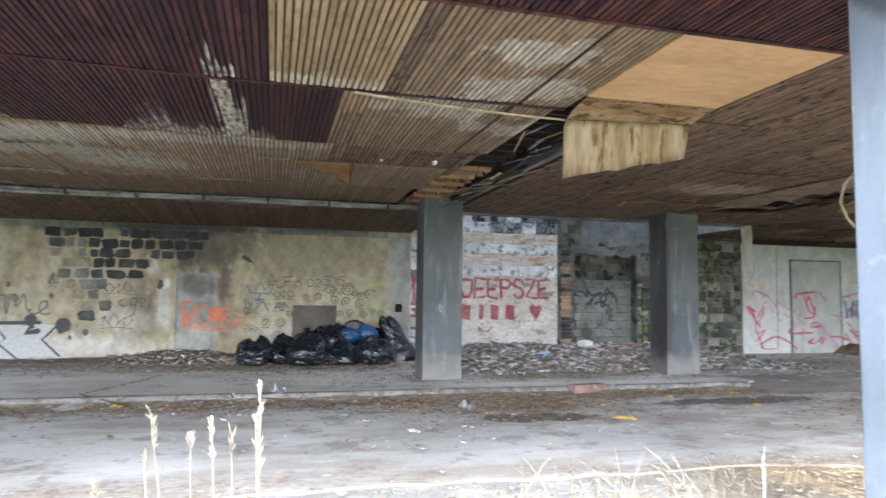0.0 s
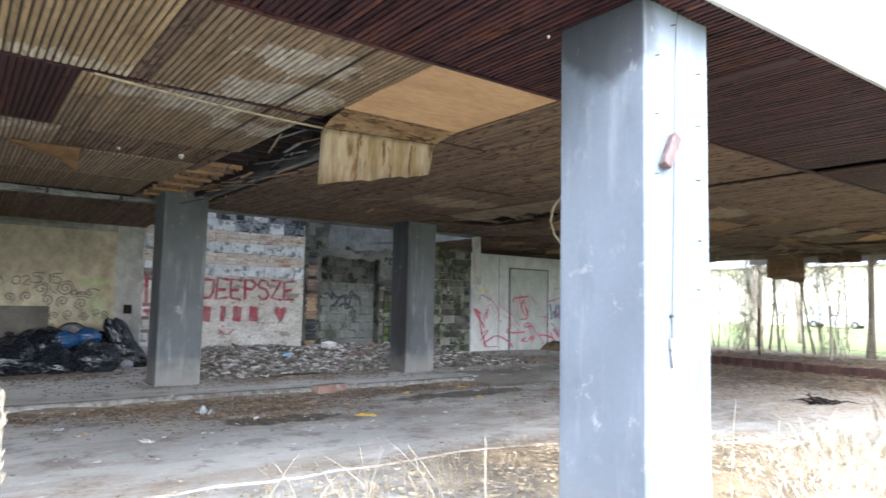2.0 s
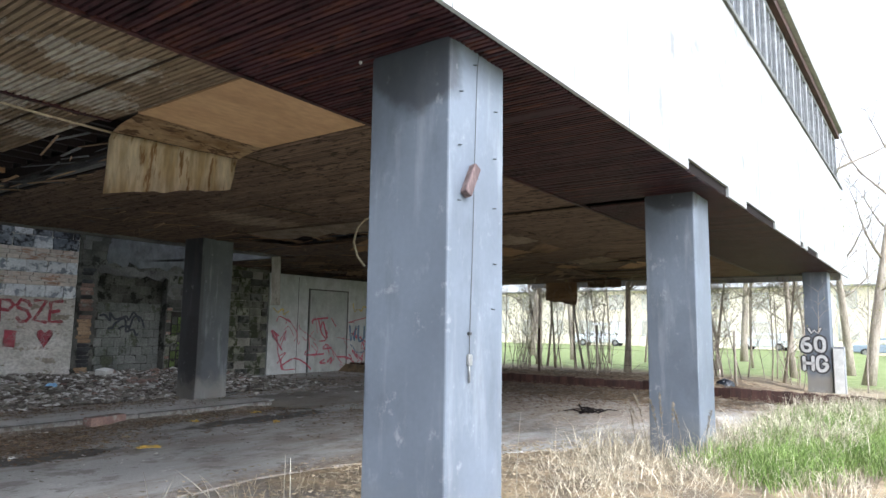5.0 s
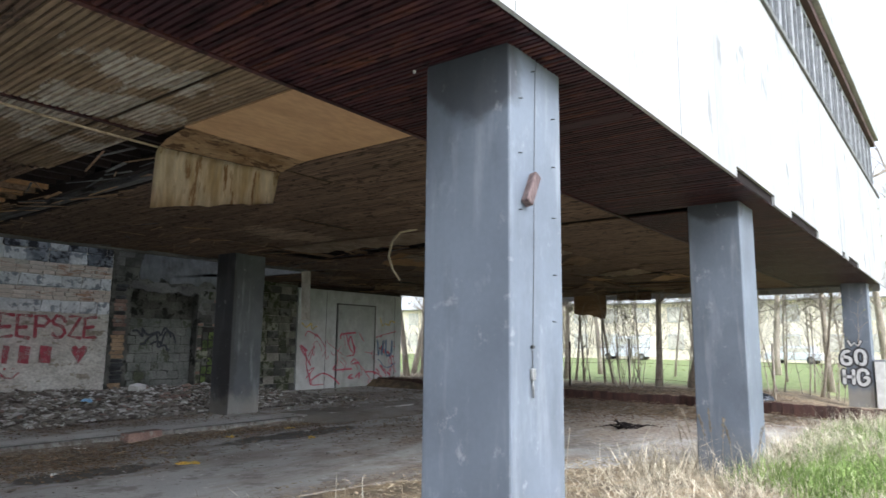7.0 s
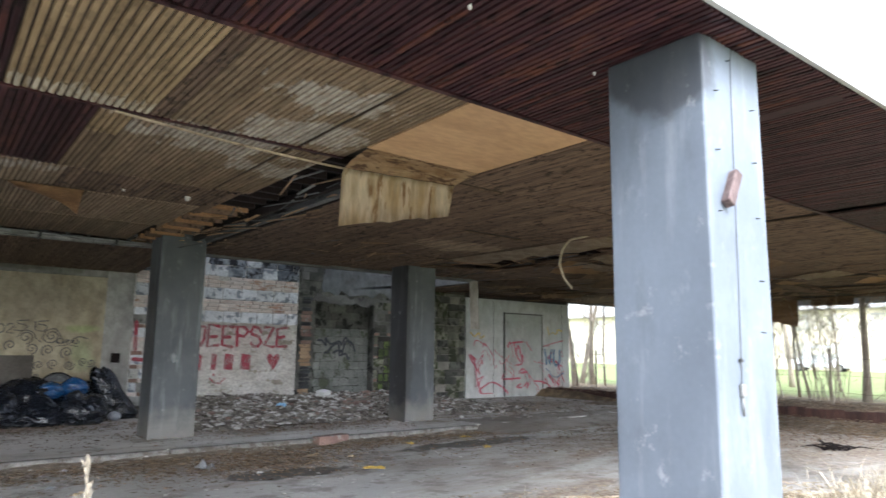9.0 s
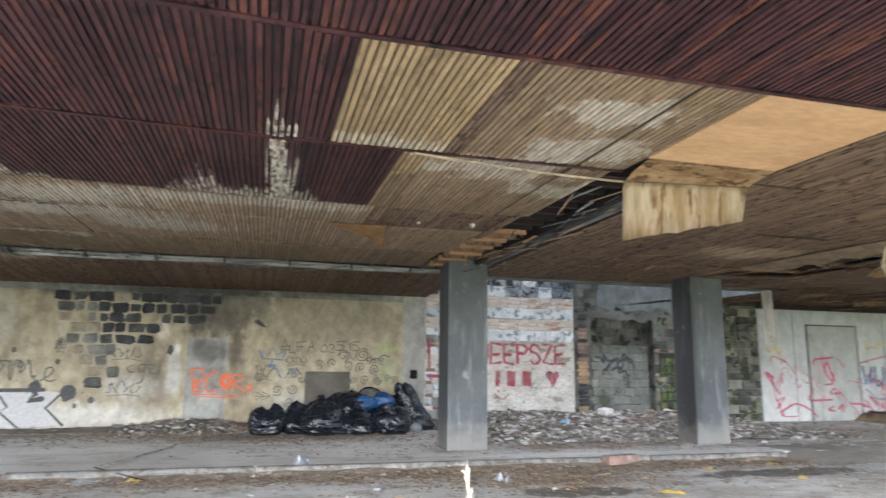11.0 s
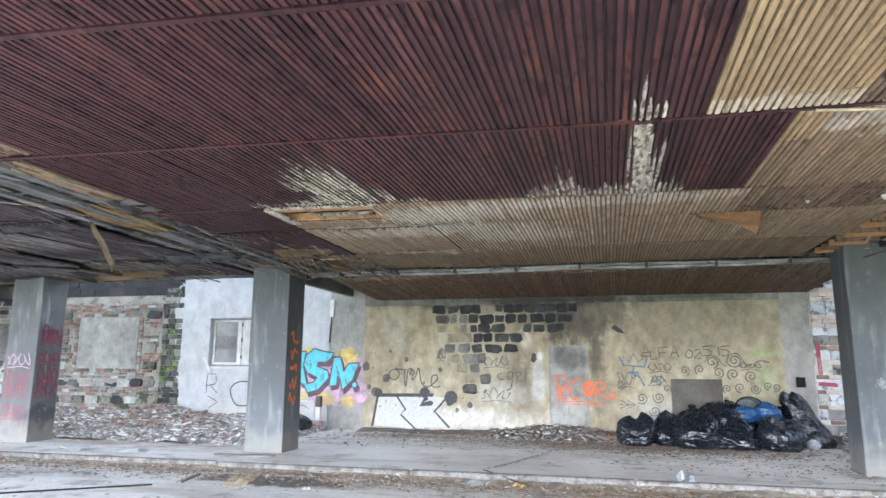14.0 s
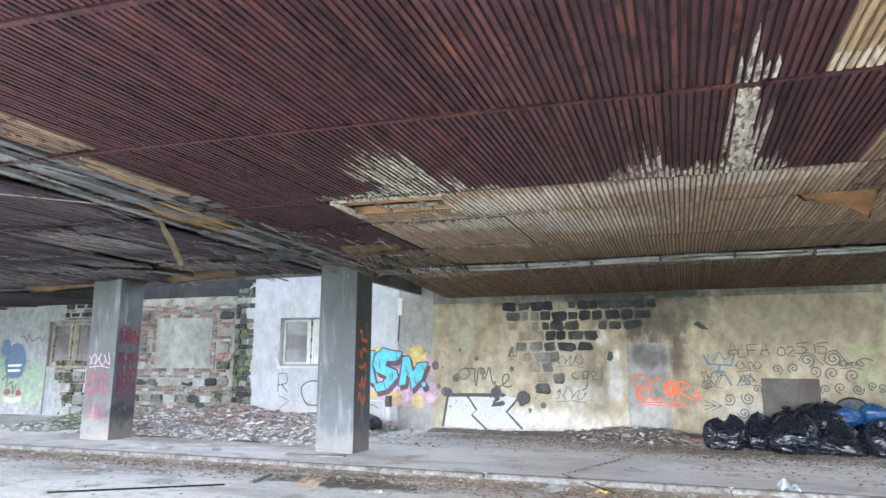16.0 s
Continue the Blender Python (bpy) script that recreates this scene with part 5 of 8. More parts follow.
def wall_window(name, x0, x1, z0, z1, label, mat, mullion, boards):
    """Two sashes in a thin frame; the middle posts stand close together, with hinges."""
    w = thing(name, label, "window", kind="structure")
    y, t, m = WALL + 0.10, 0.045, 0.115
    part("window_frame", boxes((x0, x0 + t, y, y + 0.08, z0, z1), (x1 - t, x1, y, y + 0.08, z0, z1), (x0 + t, x1 - t, y, y + 0.08, z1 - t, z1), (x0 + t, x1 - t, y, y + 0.08, z0, z0 + t), bevel=0.006), m_frame_grey if not boards else mat, w)
    for k, u in enumerate((mullion - m, mullion - 0.02, mullion + 0.055)):
        part("mullion", boxes((u, u + 0.06 + 0.012 * (k == 0), y - 0.012 + 0.01 * (k % 2), y + 0.09, z0 + t, z1 - t), bevel=0.007), mat, w)
    for z in (z0 + 0.18, (z0 + z1) / 2, z1 - 0.2):
        part("hinge", boxes((mullion - 0.045, mullion - 0.018, y - 0.022, y, z, z + 0.09), bevel=0.004), m_rust, w)
    for xa, xb in ((x0 + t, mullion - m), (mullion + m, x1 - t)):
        part("sash", boxes((xa, xa + 0.05, y + 0.005, y + 0.045, z0 + t, z1 - t), (xb - 0.05, xb, y + 0.005, y + 0.045, z0 + t, z1 - t), (xa + 0.05, xb - 0.05, y + 0.005, y + 0.045, z0 + t, z0 + t + 0.05), (xa + 0.05, xb - 0.05, y + 0.005, y + 0.045, z1 - t - 0.05, z1 - t), bevel=0.005), mat, w)
        if not boards:
            h = (z1 - z0 - 2 * t - 0.10) / 3
            for i in range(3):
                part("pane", boxes((xa + 0.05, xb - 0.05, y + 0.022 + 0.002 * i, y + 0.028 + 0.002 * i, z0 + t + 0.05 + i * h, z0 + t + 0.05 + (i + 1) * h - 0.006)), m_glass if i == 2 else m_pane_dark if i == 0 else m_planks, w)
    part("window_sill", boxes((x0 - 0.03, x1 + 0.03, WALL - 0.03, WALL + 0.10, z0 - 0.05, z0 - 0.003), bevel=0.006), mat, w)
    part("backing", boxes((x0, x1, WALL + 0.31, WALL + 0.34, z0 - 0.05, z1 + 0.05)), m_planks, w)
    if boards:
        h = (z1 - z0 - 2 * t) / 4
        for i in range(4):
            part("board", boxes((x0 + t, x1 - t, y + 0.052 + 0.006 * (i % 2), y + 0.07, z0 + t + i * h, z0 + t + (i + 1) * h - 0.012)), m_planks, w)
    return w


window_west = wall_window("window_1", -12.80, -11.45, 1.39, 2.56, "white-framed window with dark dusty panes", m_frame_white, -11.93, False)
ob = part("loose_sash", boxes((0, 0.065, -0.012, 0.012, 0, 0.38), bevel=0.004), m_frame_white, window_west, "loose white frame piece hanging out of the window")
ob.matrix_basis = pose(-12.86, WALL - 0.03, 1.62, 0, 152, 0)
wall_window("window_2", -20.56, -18.70, 1.37, 2.60, "old cream-framed window with boarded panes", m_frame_old, -19.72, True)

# ---- sprayed writing and marks ----
GLYPHS = {
    "A": "00 48 80|23 63", "C": "86 68 28 06 02 20 60 82", "D": "00 08 58 86 82 50 00", "E": "80 00 08 88|04 64", "F": "00 08 88|04 64", "G": "86 68 28 06 02 20 60 82 84 54",
    "H": "00 08|80 88|04 84", "I": "40 48", "J": "08 88 83 60 20 03", "K": "00 08|88 04 80", "L": "08 00 80", "N": "00 08 80 88", "O": "20 02 06 28 68 86 82 60 20", "P": "00 08 68 86 64 04",
    "R": "00 08 68 86 64 04|34 80", "S": "86 68 28 06 15 64 82 60 20 01", "Z": "08 88 00 80", "0": "20 02 06 28 68 86 82 60 20", "1": "26 48 40", "2": "06 28 68 86 00 80",
    "5": "88 08 05 55 83 50 00", "6": "78 27 03 10 60 82 64 14", ":": "45 46|42 43", "W": "08 20 45 60 88", "M": "00 08 43 88 80", "U": "08 02 20 60 82 88"}


class Plane:
    """A flat face to draw on: origin, across, up, and out of the wall."""

    def __init__(self, origin, across, out):
        self.o, self.u, self.n = Vector(origin), Vector(across), Vector(out)

    def at(self, u, v, off):
        return self.o + self.u * u + Vector((0, 0, 1)) * v + self.n * off


BACK = Plane((0, WALL, 0), (1, 0, 0), (0, -1, 0))


def ribbon(bm, plane, pts, width, off, taper=True):
    """A flat stroke through points, with rounded ends."""
    if len(pts) < 2:
        return
    p = [Vector((a, b, 0)) for a, b in pts]
    left, right = [], []
    for i, q in enumerate(p):
        d = (p[min(i + 1, len(p) - 1)] - p[max(i - 1, 0)])
        d = d.normalized() if d.length > 1e-6 else Vector((1, 0, 0))
        s = Vector((-d.y, d.x, 0)) * width / 2
        left.append(q + s)
        right.append(q - s)
    d0, d1 = (p[0] - p[1]).normalized() * width * 0.4, (p[-1] - p[-2]).normalized() * width * 0.4
    up = [bm.verts.new(plane.at(v.x, v.y, off)) for v in left]
    lo = [bm.verts.new(plane.at(v.x, v.y, off)) for v in right]
    a, b = bm.verts.new(plane.at(*(p[0] + d0)[:2], off)), bm.verts.new(plane.at(*(p[-1] + d1)[:2], off))
    for i in range(len(p) - 1):
        bm.faces.new((up[i], lo[i], lo[i + 1], up[i + 1]))
    bm.faces.new((a, lo[0], up[0]))
    bm.faces.new((b, up[-1], lo[-1]))


def smooth_line(pts, steps=4):
    """Catmull-Rom through the points."""
    q = [Vector((*v, 0)) for v in pts]
    out = []
    for i in range(len(q) - 1):
        a, b, c, d = q[max(i - 1, 0)], q[i], q[i + 1], q[min(i + 2, len(q) - 1)]
        for s in range(steps):
            t = s / steps
            v = 0.5 * (2 * b + (c - a) * t + (2 * a - 5 * b + 4 * c - d) * t * t + (3 * b - a - 3 * c + d) * t ** 3)
            out.append((v.x, v.y))
    return out + [(q[-1].x, q[-1].y)]


def word(bm, plane, text, u, v, w, h, gap, width, off, wobble=0.06, seed=1, soft=False):
    rnd = random.Random(seed)
    for ch in text:
        if ch != " ":
            for stroke in GLYPHS[ch].split("|"):
                pts = [(u + (int(c[0]) / 8 + rnd.uniform(-wobble, wobble)) * w, v + (int(c[1]) / 8 + rnd.uniform(-wobble, wobble)) * h) for c in stroke.split()]
                ribbon(bm, plane, smooth_line(pts) if soft else pts, width, off)
        u += w + gap


def scribble(bm, plane, u, v, w, h, n, width, off, seed):
    rnd = random.Random(seed)
    pts = [(u + w * i / (n - 1) + rnd.uniform(-0.1, 0.1) * w, v + rnd.random() * h) for i in range(n)]
    ribbon(bm, plane, smooth_line(pts, 5), width, off)


def script(bm, plane, u, v, w, h, width, off, seed):
    """A fast tag: loops along a line, with a stroke under it."""
    rnd = random.Random(seed)
    pts = []
    for i in range(15):
        q = i / 14
        pts.append((u + w * q + 0.05 * math.sin(i * 2.1), v + h * (0.5 + 0.5 * math.sin(i * 1.7 + seed)) * rnd.uniform(0.6, 1.1)))
    ribbon(bm, plane, smooth_line(pts, 4), width, off)
    ribbon(bm, plane, [(u + 0.02, v - 0.05), (u + w * 0.6, v - 0.02), (u + w, v - 0.06)], width * 0.8, off)


def spiral(bm, plane, u, v, r, turns, width, off, spin=1):
    pts = [(u + spin * r * (i / 24) * math.cos(i / 24 * turns * 6.283), v + r * (i / 24) * math.sin(i / 24 * turns * 6.283)) for i in range(3, 25)]
    ribbon(bm, plane, pts, width, off)


def disc(bm, plane, u, v, r, off, ry=None, n=14, ragged=0.0, seed=0):
    rnd = random.Random(seed)
    bm.faces.new([bm.verts.new(plane.at(u + r * (1 + rnd.uniform(-ragged, ragged)) * math.cos(k * 6.283 / n), v + (ry or r) * (1 + rnd.uniform(-ragged, ragged)) * math.sin(k * 6.283 / n), off)) for k in range(n)])


def poly(bm, plane, text, off):
    c = [float(x) for x in text.split()]
    bm.faces.new([bm.verts.new(plane.at(a, b, off)) for a, b in zip(c[::2], c[1::2])])


p_black, p_red, p_orange = paint_mat("black_spray", (0.03, 0.03, 0.032)), paint_mat("red_spray", (0.30, 0.03, 0.052), 0.85), paint_mat("orange_spray", (0.62, 0.12, 0.03))
p_cyan, p_maroon, p_yellow = paint_mat("cyan_spray", (0.08, 0.42, 0.50)), paint_mat("dark_maroon_spray", (0.07, 0.03, 0.045)), paint_mat("yellow_spray", (0.62, 0.47, 0.10), 0.72)
p_pink, p_silver, p_blue = paint_mat("pink_spray", (0.55, 0.36, 0.50), 0.7), paint_mat("silver_spray", (0.46, 0.46, 0.45)), paint_mat("blue_spray", (0.09, 0.16, 0.26), 0.85)
p_green, p_white, p_grey = paint_mat("pale_green_spray", (0.40, 0.55, 0.34), 0.62), paint_mat("white_spray", (0.72, 0.72, 0.72)), paint_mat("thin_grey_spray", (0.07, 0.068, 0.066), 0.9)


def drawing(name, parent, material, label, draw):
    bm = bmesh.new()
    draw(bm)
    return part(name, bm, material, parent, label)


# cyan piece across the white wall and the pier
LETTERS = ("-10.39 1.71 -10.19 1.74 -10.25 1.43 -10.14 0.98 -10.30 1.03 -10.37 1.26",
           "-10.16 1.66 -9.97 1.80 -9.75 1.74 -9.49 1.70 -9.62 1.51 -9.87 1.51 -9.90 1.40 -9.62 1.29 -9.59 1.15 -9.86 0.87 -10.11 0.81 -10.18 0.98 -9.96 1.03 -9.86 1.15 -10.12 1.26 -10.22 1.43",
           "-9.47 1.59 -9.31 1.61 -9.22 1.26 -9.10 1.46 -8.86 1.47 -9.01 1.10 -9.24 0.88 -9.28 1.12 -9.37 1.21 -9.40 0.99 -9.56 0.96")


def isn(bm, off, du=0.0, dv=0.0):
    """The filled letters and the dot after them."""
    for text in LETTERS:
        c = [float(v) for v in text.split()]
        bm.faces.new([bm.verts.new(BACK.at(a + du, b + dv, off)) for a, b in zip(c[::2], c[1::2])])
    disc(bm, BACK, -8.95 + du, 0.99 + dv, 0.055, off)


def isn_rim(bm, width, off, du=0.0, dv=0.0):
    for text in LETTERS:
        c = [float(v) for v in text.split()]
        p = [(a + du, b + dv) for a, b in zip(c[::2], c[1::2])]
        for k, (a, b) in enumerate(zip(p, p[1:] + p[:1])):
            ribbon(bm, BACK, [a, b], width, off + 0.0002 * (k % 4))
    disc(bm, BACK, -8.95 + du, 0.99 + dv, 0.055 + width / 2, off)


drawing("graffiti_ground", wall_white, p_pink, "pink sprayed haze", lambda bm: [disc(bm, BACK, x, z, r, 0.004 + 0.002 * k, r * 0.7, 16, 0.15, k) for k, (x, z, r) in enumerate(((-10.1, 1.2, 0.55), (-9.3, 1.3, 0.62), (-9.0, 0.8, 0.42), (-9.7, 0.75, 0.4)))])
drawing("graffiti_cloud", wall_white, p_yellow, "yellow sprayed cloud", lambda bm: [disc(bm, BACK, x, z, r, 0.013 + 0.002 * k, r * 0.8, 14, 0.18, k) for k, (x, z, r) in enumerate(((-10.12, 1.72, 0.16), (-9.15, 1.62, 0.28), (-8.98, 1.35, 0.2), (-9.62, 0.68, 0.2), (-9.1, 0.62, 0.18), (-10.2, 0.72, 0.14)))])
drawing("graffiti_outline", wall_white, p_maroon, "dark outline of sprayed letters", lambda bm: isn_rim(bm, 0.06, 0.028))
def hatch(bm):
    rnd = random.Random(5)
    for u, v in ((-10.22, 1.2), (-10.12, 1.52), (-9.75, 1.25), (-9.92, 0.95), (-9.36, 1.35), (-9.16, 1.05), (-8.99, 1.35), (-9.62, 1.6)):
        for k in range(3):
            x, z = u + rnd.uniform(-0.05, 0.05), v + rnd.uniform(-0.08, 0.08)
            ribbon(bm, BACK, [(x, z), (x + 0.03, z - 0.05), (x + 0.035, z - 0.11)], 0.018, 0.037 + 0.001 * k)


drawing("graffiti_shadow", wall_white, p_maroon, "dark drop shadow of the letters", lambda bm: [isn(bm, 0.024, 0.05, -0.085), isn_rim(bm, 0.05, 0.0245, 0.05, -0.085)])
drawing("graffiti_hatching", wall_white, p_maroon, "dark hatching in the letters", hatch)
drawing("graffiti_letters", wall_white, p_cyan, "cyan sprayed letters", lambda bm: isn(bm, 0.033))

# silver block piece
drawing("graffiti_fill", wall_centre, p_silver, "silver block letters", lambda bm: poly(bm, BACK, "-8.46 0.10 -8.36 0.74 -7.05 0.76 -6.72 0.72 -7.05 0.44 -6.80 0.12 -7.45 0.06", 0.004))


def rk_lines(bm):
    for pts, w in (("-8.50 0.10 -8.38 0.78", 0.055), ("-8.38 0.77 -7.10 0.79", 0.075), ("-7.92 0.74 -7.72 0.46 -7.84 0.36 -7.50 0.06", 0.04), ("-7.24 0.72 -7.36 0.58 -7.12 0.62", 0.11), ("-6.72 0.80 -7.05 0.44 -6.72 0.10", 0.05), ("-6.66 0.82 -6.60 0.66 -6.74 0.6", 0.1)):
        c = [float(v) for v in pts.split()]
        ribbon(bm, BACK, list(zip(c[::2], c[1::2])), w, 0.008)
    disc(bm, BACK, -8.37, 0.82, 0.10, 0.010)
    disc(bm, BACK, -7.28, 0.84, 0.12, 0.010)
    disc(bm, BACK, -6.68, 0.74, 0.15, 0.010)


drawing("graffiti_lines", wall_centre, p_black, "black outlines of block letters", rk_lines)


def dots(bm):
    rnd = random.Random(31)
    for k, (u, v, r) in enumerate(((-7.72, 1.57, 0.05), (-8.19, 1.15, 0.085), (-7.58, 1.28, 0.07), (-6.92, 1.34, 0.05), (-8.68, 1.41, 0.09), (-8.45, 0.84, 0.09), (-6.25, 0.59, 0.06), (-6.54, 0.48, 0.045), (-8.1, 1.75, 0.03), (-7.3, 1.05, 0.03), (-6.4, 0.95, 0.035), (-5.9, 0.9, 0.03), (-8.6, 0.95, 0.05))):
        disc(bm, BACK, u, v, r, 0.012 + 0.0003 * k, r * 1.15, 12, 0.10, k)
    for k in range(16):
        r = rnd.uniform(0.008, 0.02)
        disc(bm, BACK, rnd.uniform(-8.6, -5.6), rnd.uniform(0.5, 1.7), r, 0.0165 + 0.0003 * k, r * 1.2, 8, 0.15, k)


drawing("chipped_mark", wall_centre, p_black, "black chipped marks in the plaster", lambda bm: [poly(bm, BACK, "-4.92 1.55 -4.84 1.50 -4.78 1.58 -4.80 1.70 -4.87 1.71", 0.005), poly(bm, BACK, "-3.20 2.24 -3.06 2.14 -2.92 2.12 -3.02 2.22 -3.12 2.30", 0.005)])
drawing("paint_dots", wall_centre, p_grey, "dark sprayed dots", dots)


def tags_black(bm):
    for text, u, v, w, h in (("A", -2.62, 1.63, 0.2, 0.25), ("L", -2.43, 1.59, 0.13, 0.15), ("F", -2.26, 1.61, 0.18, 0.22), ("A", -2.04, 1.62, 0.16, 0.26), ("0", -1.74, 1.61, 0.13, 0.16), ("2", -1.58, 1.61, 0.12, 0.17), (":", -1.47, 1.62, 0.06, 0.13), ("5", -1.40, 1.66, 0.17, 0.19), ("1", -1.15, 1.66, 0.09, 0.19), ("5", -1.06, 1.66, 0.16, 0.19)):
        word(bm, BACK, text, u, v, w, h, 0.0, 0.021, 0.006, 0.05, 2)
    ribbon(bm, BACK, [(-2.6, 1.64), (-2.44, 1.65)], 0.018, 0.007)
    word(bm, BACK, "2021", -8.72, 1.66, 0.055, 0.075, 0.025, 0.009, 0.006, 0.05, 4)
    rnd = random.Random(17)
    for item in "-2.64 .79 .12|-2.31 .81 .12|-1.77 1.36 .10|-1.49 1.38 .10|-1.25 1.53 .13|-1.14 1.32 .11|-.82 1.56 .14|-.86 1.29 .12|-.53 1.25 .12|-.99 1.0 .09|-.75 1.03 .10|-.47 1.0 .10|-.23 1.07 .08|-.09 1.04 .08|-1.01 .79 .06|-3.03 1.07 .10|-2.4 .54 .11|-2.14 .99 .08".split("|"):
        u, v, r = (float(q) for q in item.split())
        spiral(bm, BACK, u, v, r, rnd.uniform(1.6, 2.1), 0.022, 0.006, rnd.choice((1, -1)))
    for pts in ("-1.38 1.53 -1.3 1.66 -1.15 1.63 -1.06 1.5 -.98 1.44", "-.97 1.5 -.92 1.66 -.76 1.7 -.66 1.56 -.6 1.46 -.5 1.5", "-.46 1.5 -.34 1.56 -.18 1.52"):
        c = [float(q) for q in pts.split()]
        ribbon(bm, BACK, smooth_line(list(zip(c[::2], c[1::2]))), 0.019, 0.0065)
    for k, pts in enumerate(("-7.73 1.34 -8.04 1.34 -8.13 1.21 -8.0 1.11 -7.87 1.24 -7.96 1.37", "-7.74 1.34 -7.76 1.15 -7.72 .97 -7.67 1.34 -7.55 1.34", "-7.54 1.25 -7.58 1.12 -7.5 1.18 -7.43 1.38 -7.38 1.16 -7.34 1.03 -7.25 .96 -7.12 1.01 -6.99 1.14 -7.02 1.23 -7.12 1.18 -7.11 .99 -6.99 .96 -6.92 .99")):
        c = [float(q) for q in pts.split()]
        ribbon(bm, BACK, smooth_line(list(zip(c[::2], c[1::2]))), 0.03, 0.016 + 0.0004 * k)
    for k, pts in enumerate(("-5.54 1.29 -5.64 1.23 -5.58 1.15 -5.5 1.15", "-5.28 1.3 -5.4 1.29 -5.4 1.15 -5.3 1.2 -5.3 1.3 -5.34 .98 -5.44 .92", "-5.2 1.16 -5.24 1.29 -5.12 1.28 -5.22 1.14 -5.1 1.13", "-5.02 1.32 -5.04 1.1")):
        c = [float(q) for q in pts.split()]
        ribbon(bm, BACK, smooth_line(list(zip(c[::2], c[1::2]))), 0.024, 0.0162 + 0.0004 * k)
    for k, (u, v, w, h) in enumerate(((-5.95, 1.44, 0.55, 0.2), (-6.0, 0.72, 0.65, 0.24), (-3.12, 1.05, 0.36, 0.28), (-2.5, 1.36, 0.45, 0.16), (-6.98, 1.58, 0.14, 0.28), (-2.45, 1.1, 0.3, 0.2), (-0.75, 1.42, 0.4, 0.1))):
        script(bm, BACK, u, v, w, h, 0.017, 0.017 + 0.001 * k, k + 3)
    for u, v in ((-3.09, 0.76), (-3.09, 0.66), (-3.09, 0.58)):
        ribbon(bm, BACK, [(u, v), (-2.9, 0.66)], 0.014, 0.016)
        ribbon(bm, BACK, [(u + 0.14, v), (-2.78, 0.66)], 0.014, 0.016)


drawing("lettering", wall_centre, p_grey, "thin dark tags, spirals and letters", tags_black)


def pecor(bm):
    for k, pts in enumerate(("-4.39 1.16 -4.36 .95 -4.34 .75", "-4.45 1.18 -4.25 1.24 -4.14 1.13 -4.21 1.01 -4.35 .97", "-4.17 .96 -4.3 .94 -4.29 .76 -4.16 .77", "-4.29 .86 -4.2 .88", "-3.86 1.13 -3.96 1.17 -4.08 1.02 -4.09 .84 -4.02 .75 -3.88 .8", "-3.55 1.12 -3.56 .95 -3.57 .77", "-3.58 1.1 -3.41 1.1 -3.38 1.01 -3.54 .94 -3.37 .81 -3.26 .76 -3.17 .82 -3.18 .9 -3.26 .89 -3.24 .84")):
        c = [float(q) for q in pts.split()]
        ribbon(bm, BACK, smooth_line(list(zip(c[::2], c[1::2]))), 0.034, 0.006 + 0.0005 * k)
    for k, q in enumerate((0.045, 0.075, 0.105)):
        ribbon(bm, BACK, [(-3.71 + q * math.cos(a * 0.3142), 0.97 + (q + 0.045) * math.sin(a * 0.3142)) for a in range(21)], 0.036, 0.0105 + 0.0007 * k)
    ribbon(bm, BACK, [(-4.36, 0.7), (-4.02, 0.7), (-3.52, 0.7), (-3.41, 0.63)], 0.022, 0.006)
    ribbon(bm, BACK, [(-4.18, 0.66), (-3.86, 0.64), (-3.49, 0.62)], 0.018, 0.010)


drawing("lettering", wall_centre, p_orange, "orange sprayed word", pecor)


def crown(bm):
    ribbon(bm, BACK, [(-3.06, 1.63), (-2.99, 1.46), (-2.56, 1.43), (-2.50, 1.62)], 0.036, 0.009)
    ribbon(bm, BACK, [(-2.98, 1.47), (-2.98, 1.64), (-2.87, 1.52), (-2.77, 1.70), (-2.68, 1.53), (-2.58, 1.6)], 0.03, 0.0095)
    ribbon(bm, BACK, [(-2.77, 1.42), (-2.82, 1.28), (-2.68, 1.24), (-2.58, 1.05)], 0.042, 0.009)
    ribbon(bm, BACK, [(-2.86, 1.32), (-2.70, 1.30)], 0.05, 0.0095)
    scribble(bm, BACK, -2.5, 1.02, 0.28, 0.26, 8, 0.02, 0.009, 4)

drawing("crown_drawing", wall_centre, p_blue, "faded blue crown scrawl", crown)


p_blue_black = paint_mat("blue_black_spray", (0.022, 0.026, 0.036))
DOOR = Plane((0, WALL + 0.205, 0), (1, 0, 0), (0, -1, 0))


def deer(bm):
    word(bm, BACK, "JEEPSZE", 1.90, 1.42, 0.245, 0.44, 0.085, 0.075, 0.018, 0.07, 7)
    for u, w in ((1.98, 0.24), (2.38, 0.11), (2.72, 0.2), (3.12, 0.22)):
        poly(bm, BACK, f"{u - w / 2} 0.9 {u + w / 2} 0.87 {u + w / 2 + 0.02} 1.22 {u - w / 2 + 0.01} 1.25", 0.018)
    ribbon(bm, BACK, [(2.32, 0.7), (2.42, 0.6), (2.55, 0.59), (2.66, 0.7)], 0.04, 0.018)
    disc(bm, BACK, 2.40, 0.78, 0.025, 0.018)
    disc(bm, BACK, 2.56, 0.78, 0.025, 0.018)
    poly(bm, BACK, "3.80 0.86 3.96 1.12 3.95 1.22 3.88 1.25 3.80 1.18 3.72 1.25 3.65 1.22 3.64 1.12", 0.018)
    ribbon(bm, BACK, [(0.70, 1.9), (0.72, 1.3)], 0.08, 0.03)
    ribbon(bm, BACK, [(0.68, 1.12), (0.98, 1.1)], 0.08, 0.03)


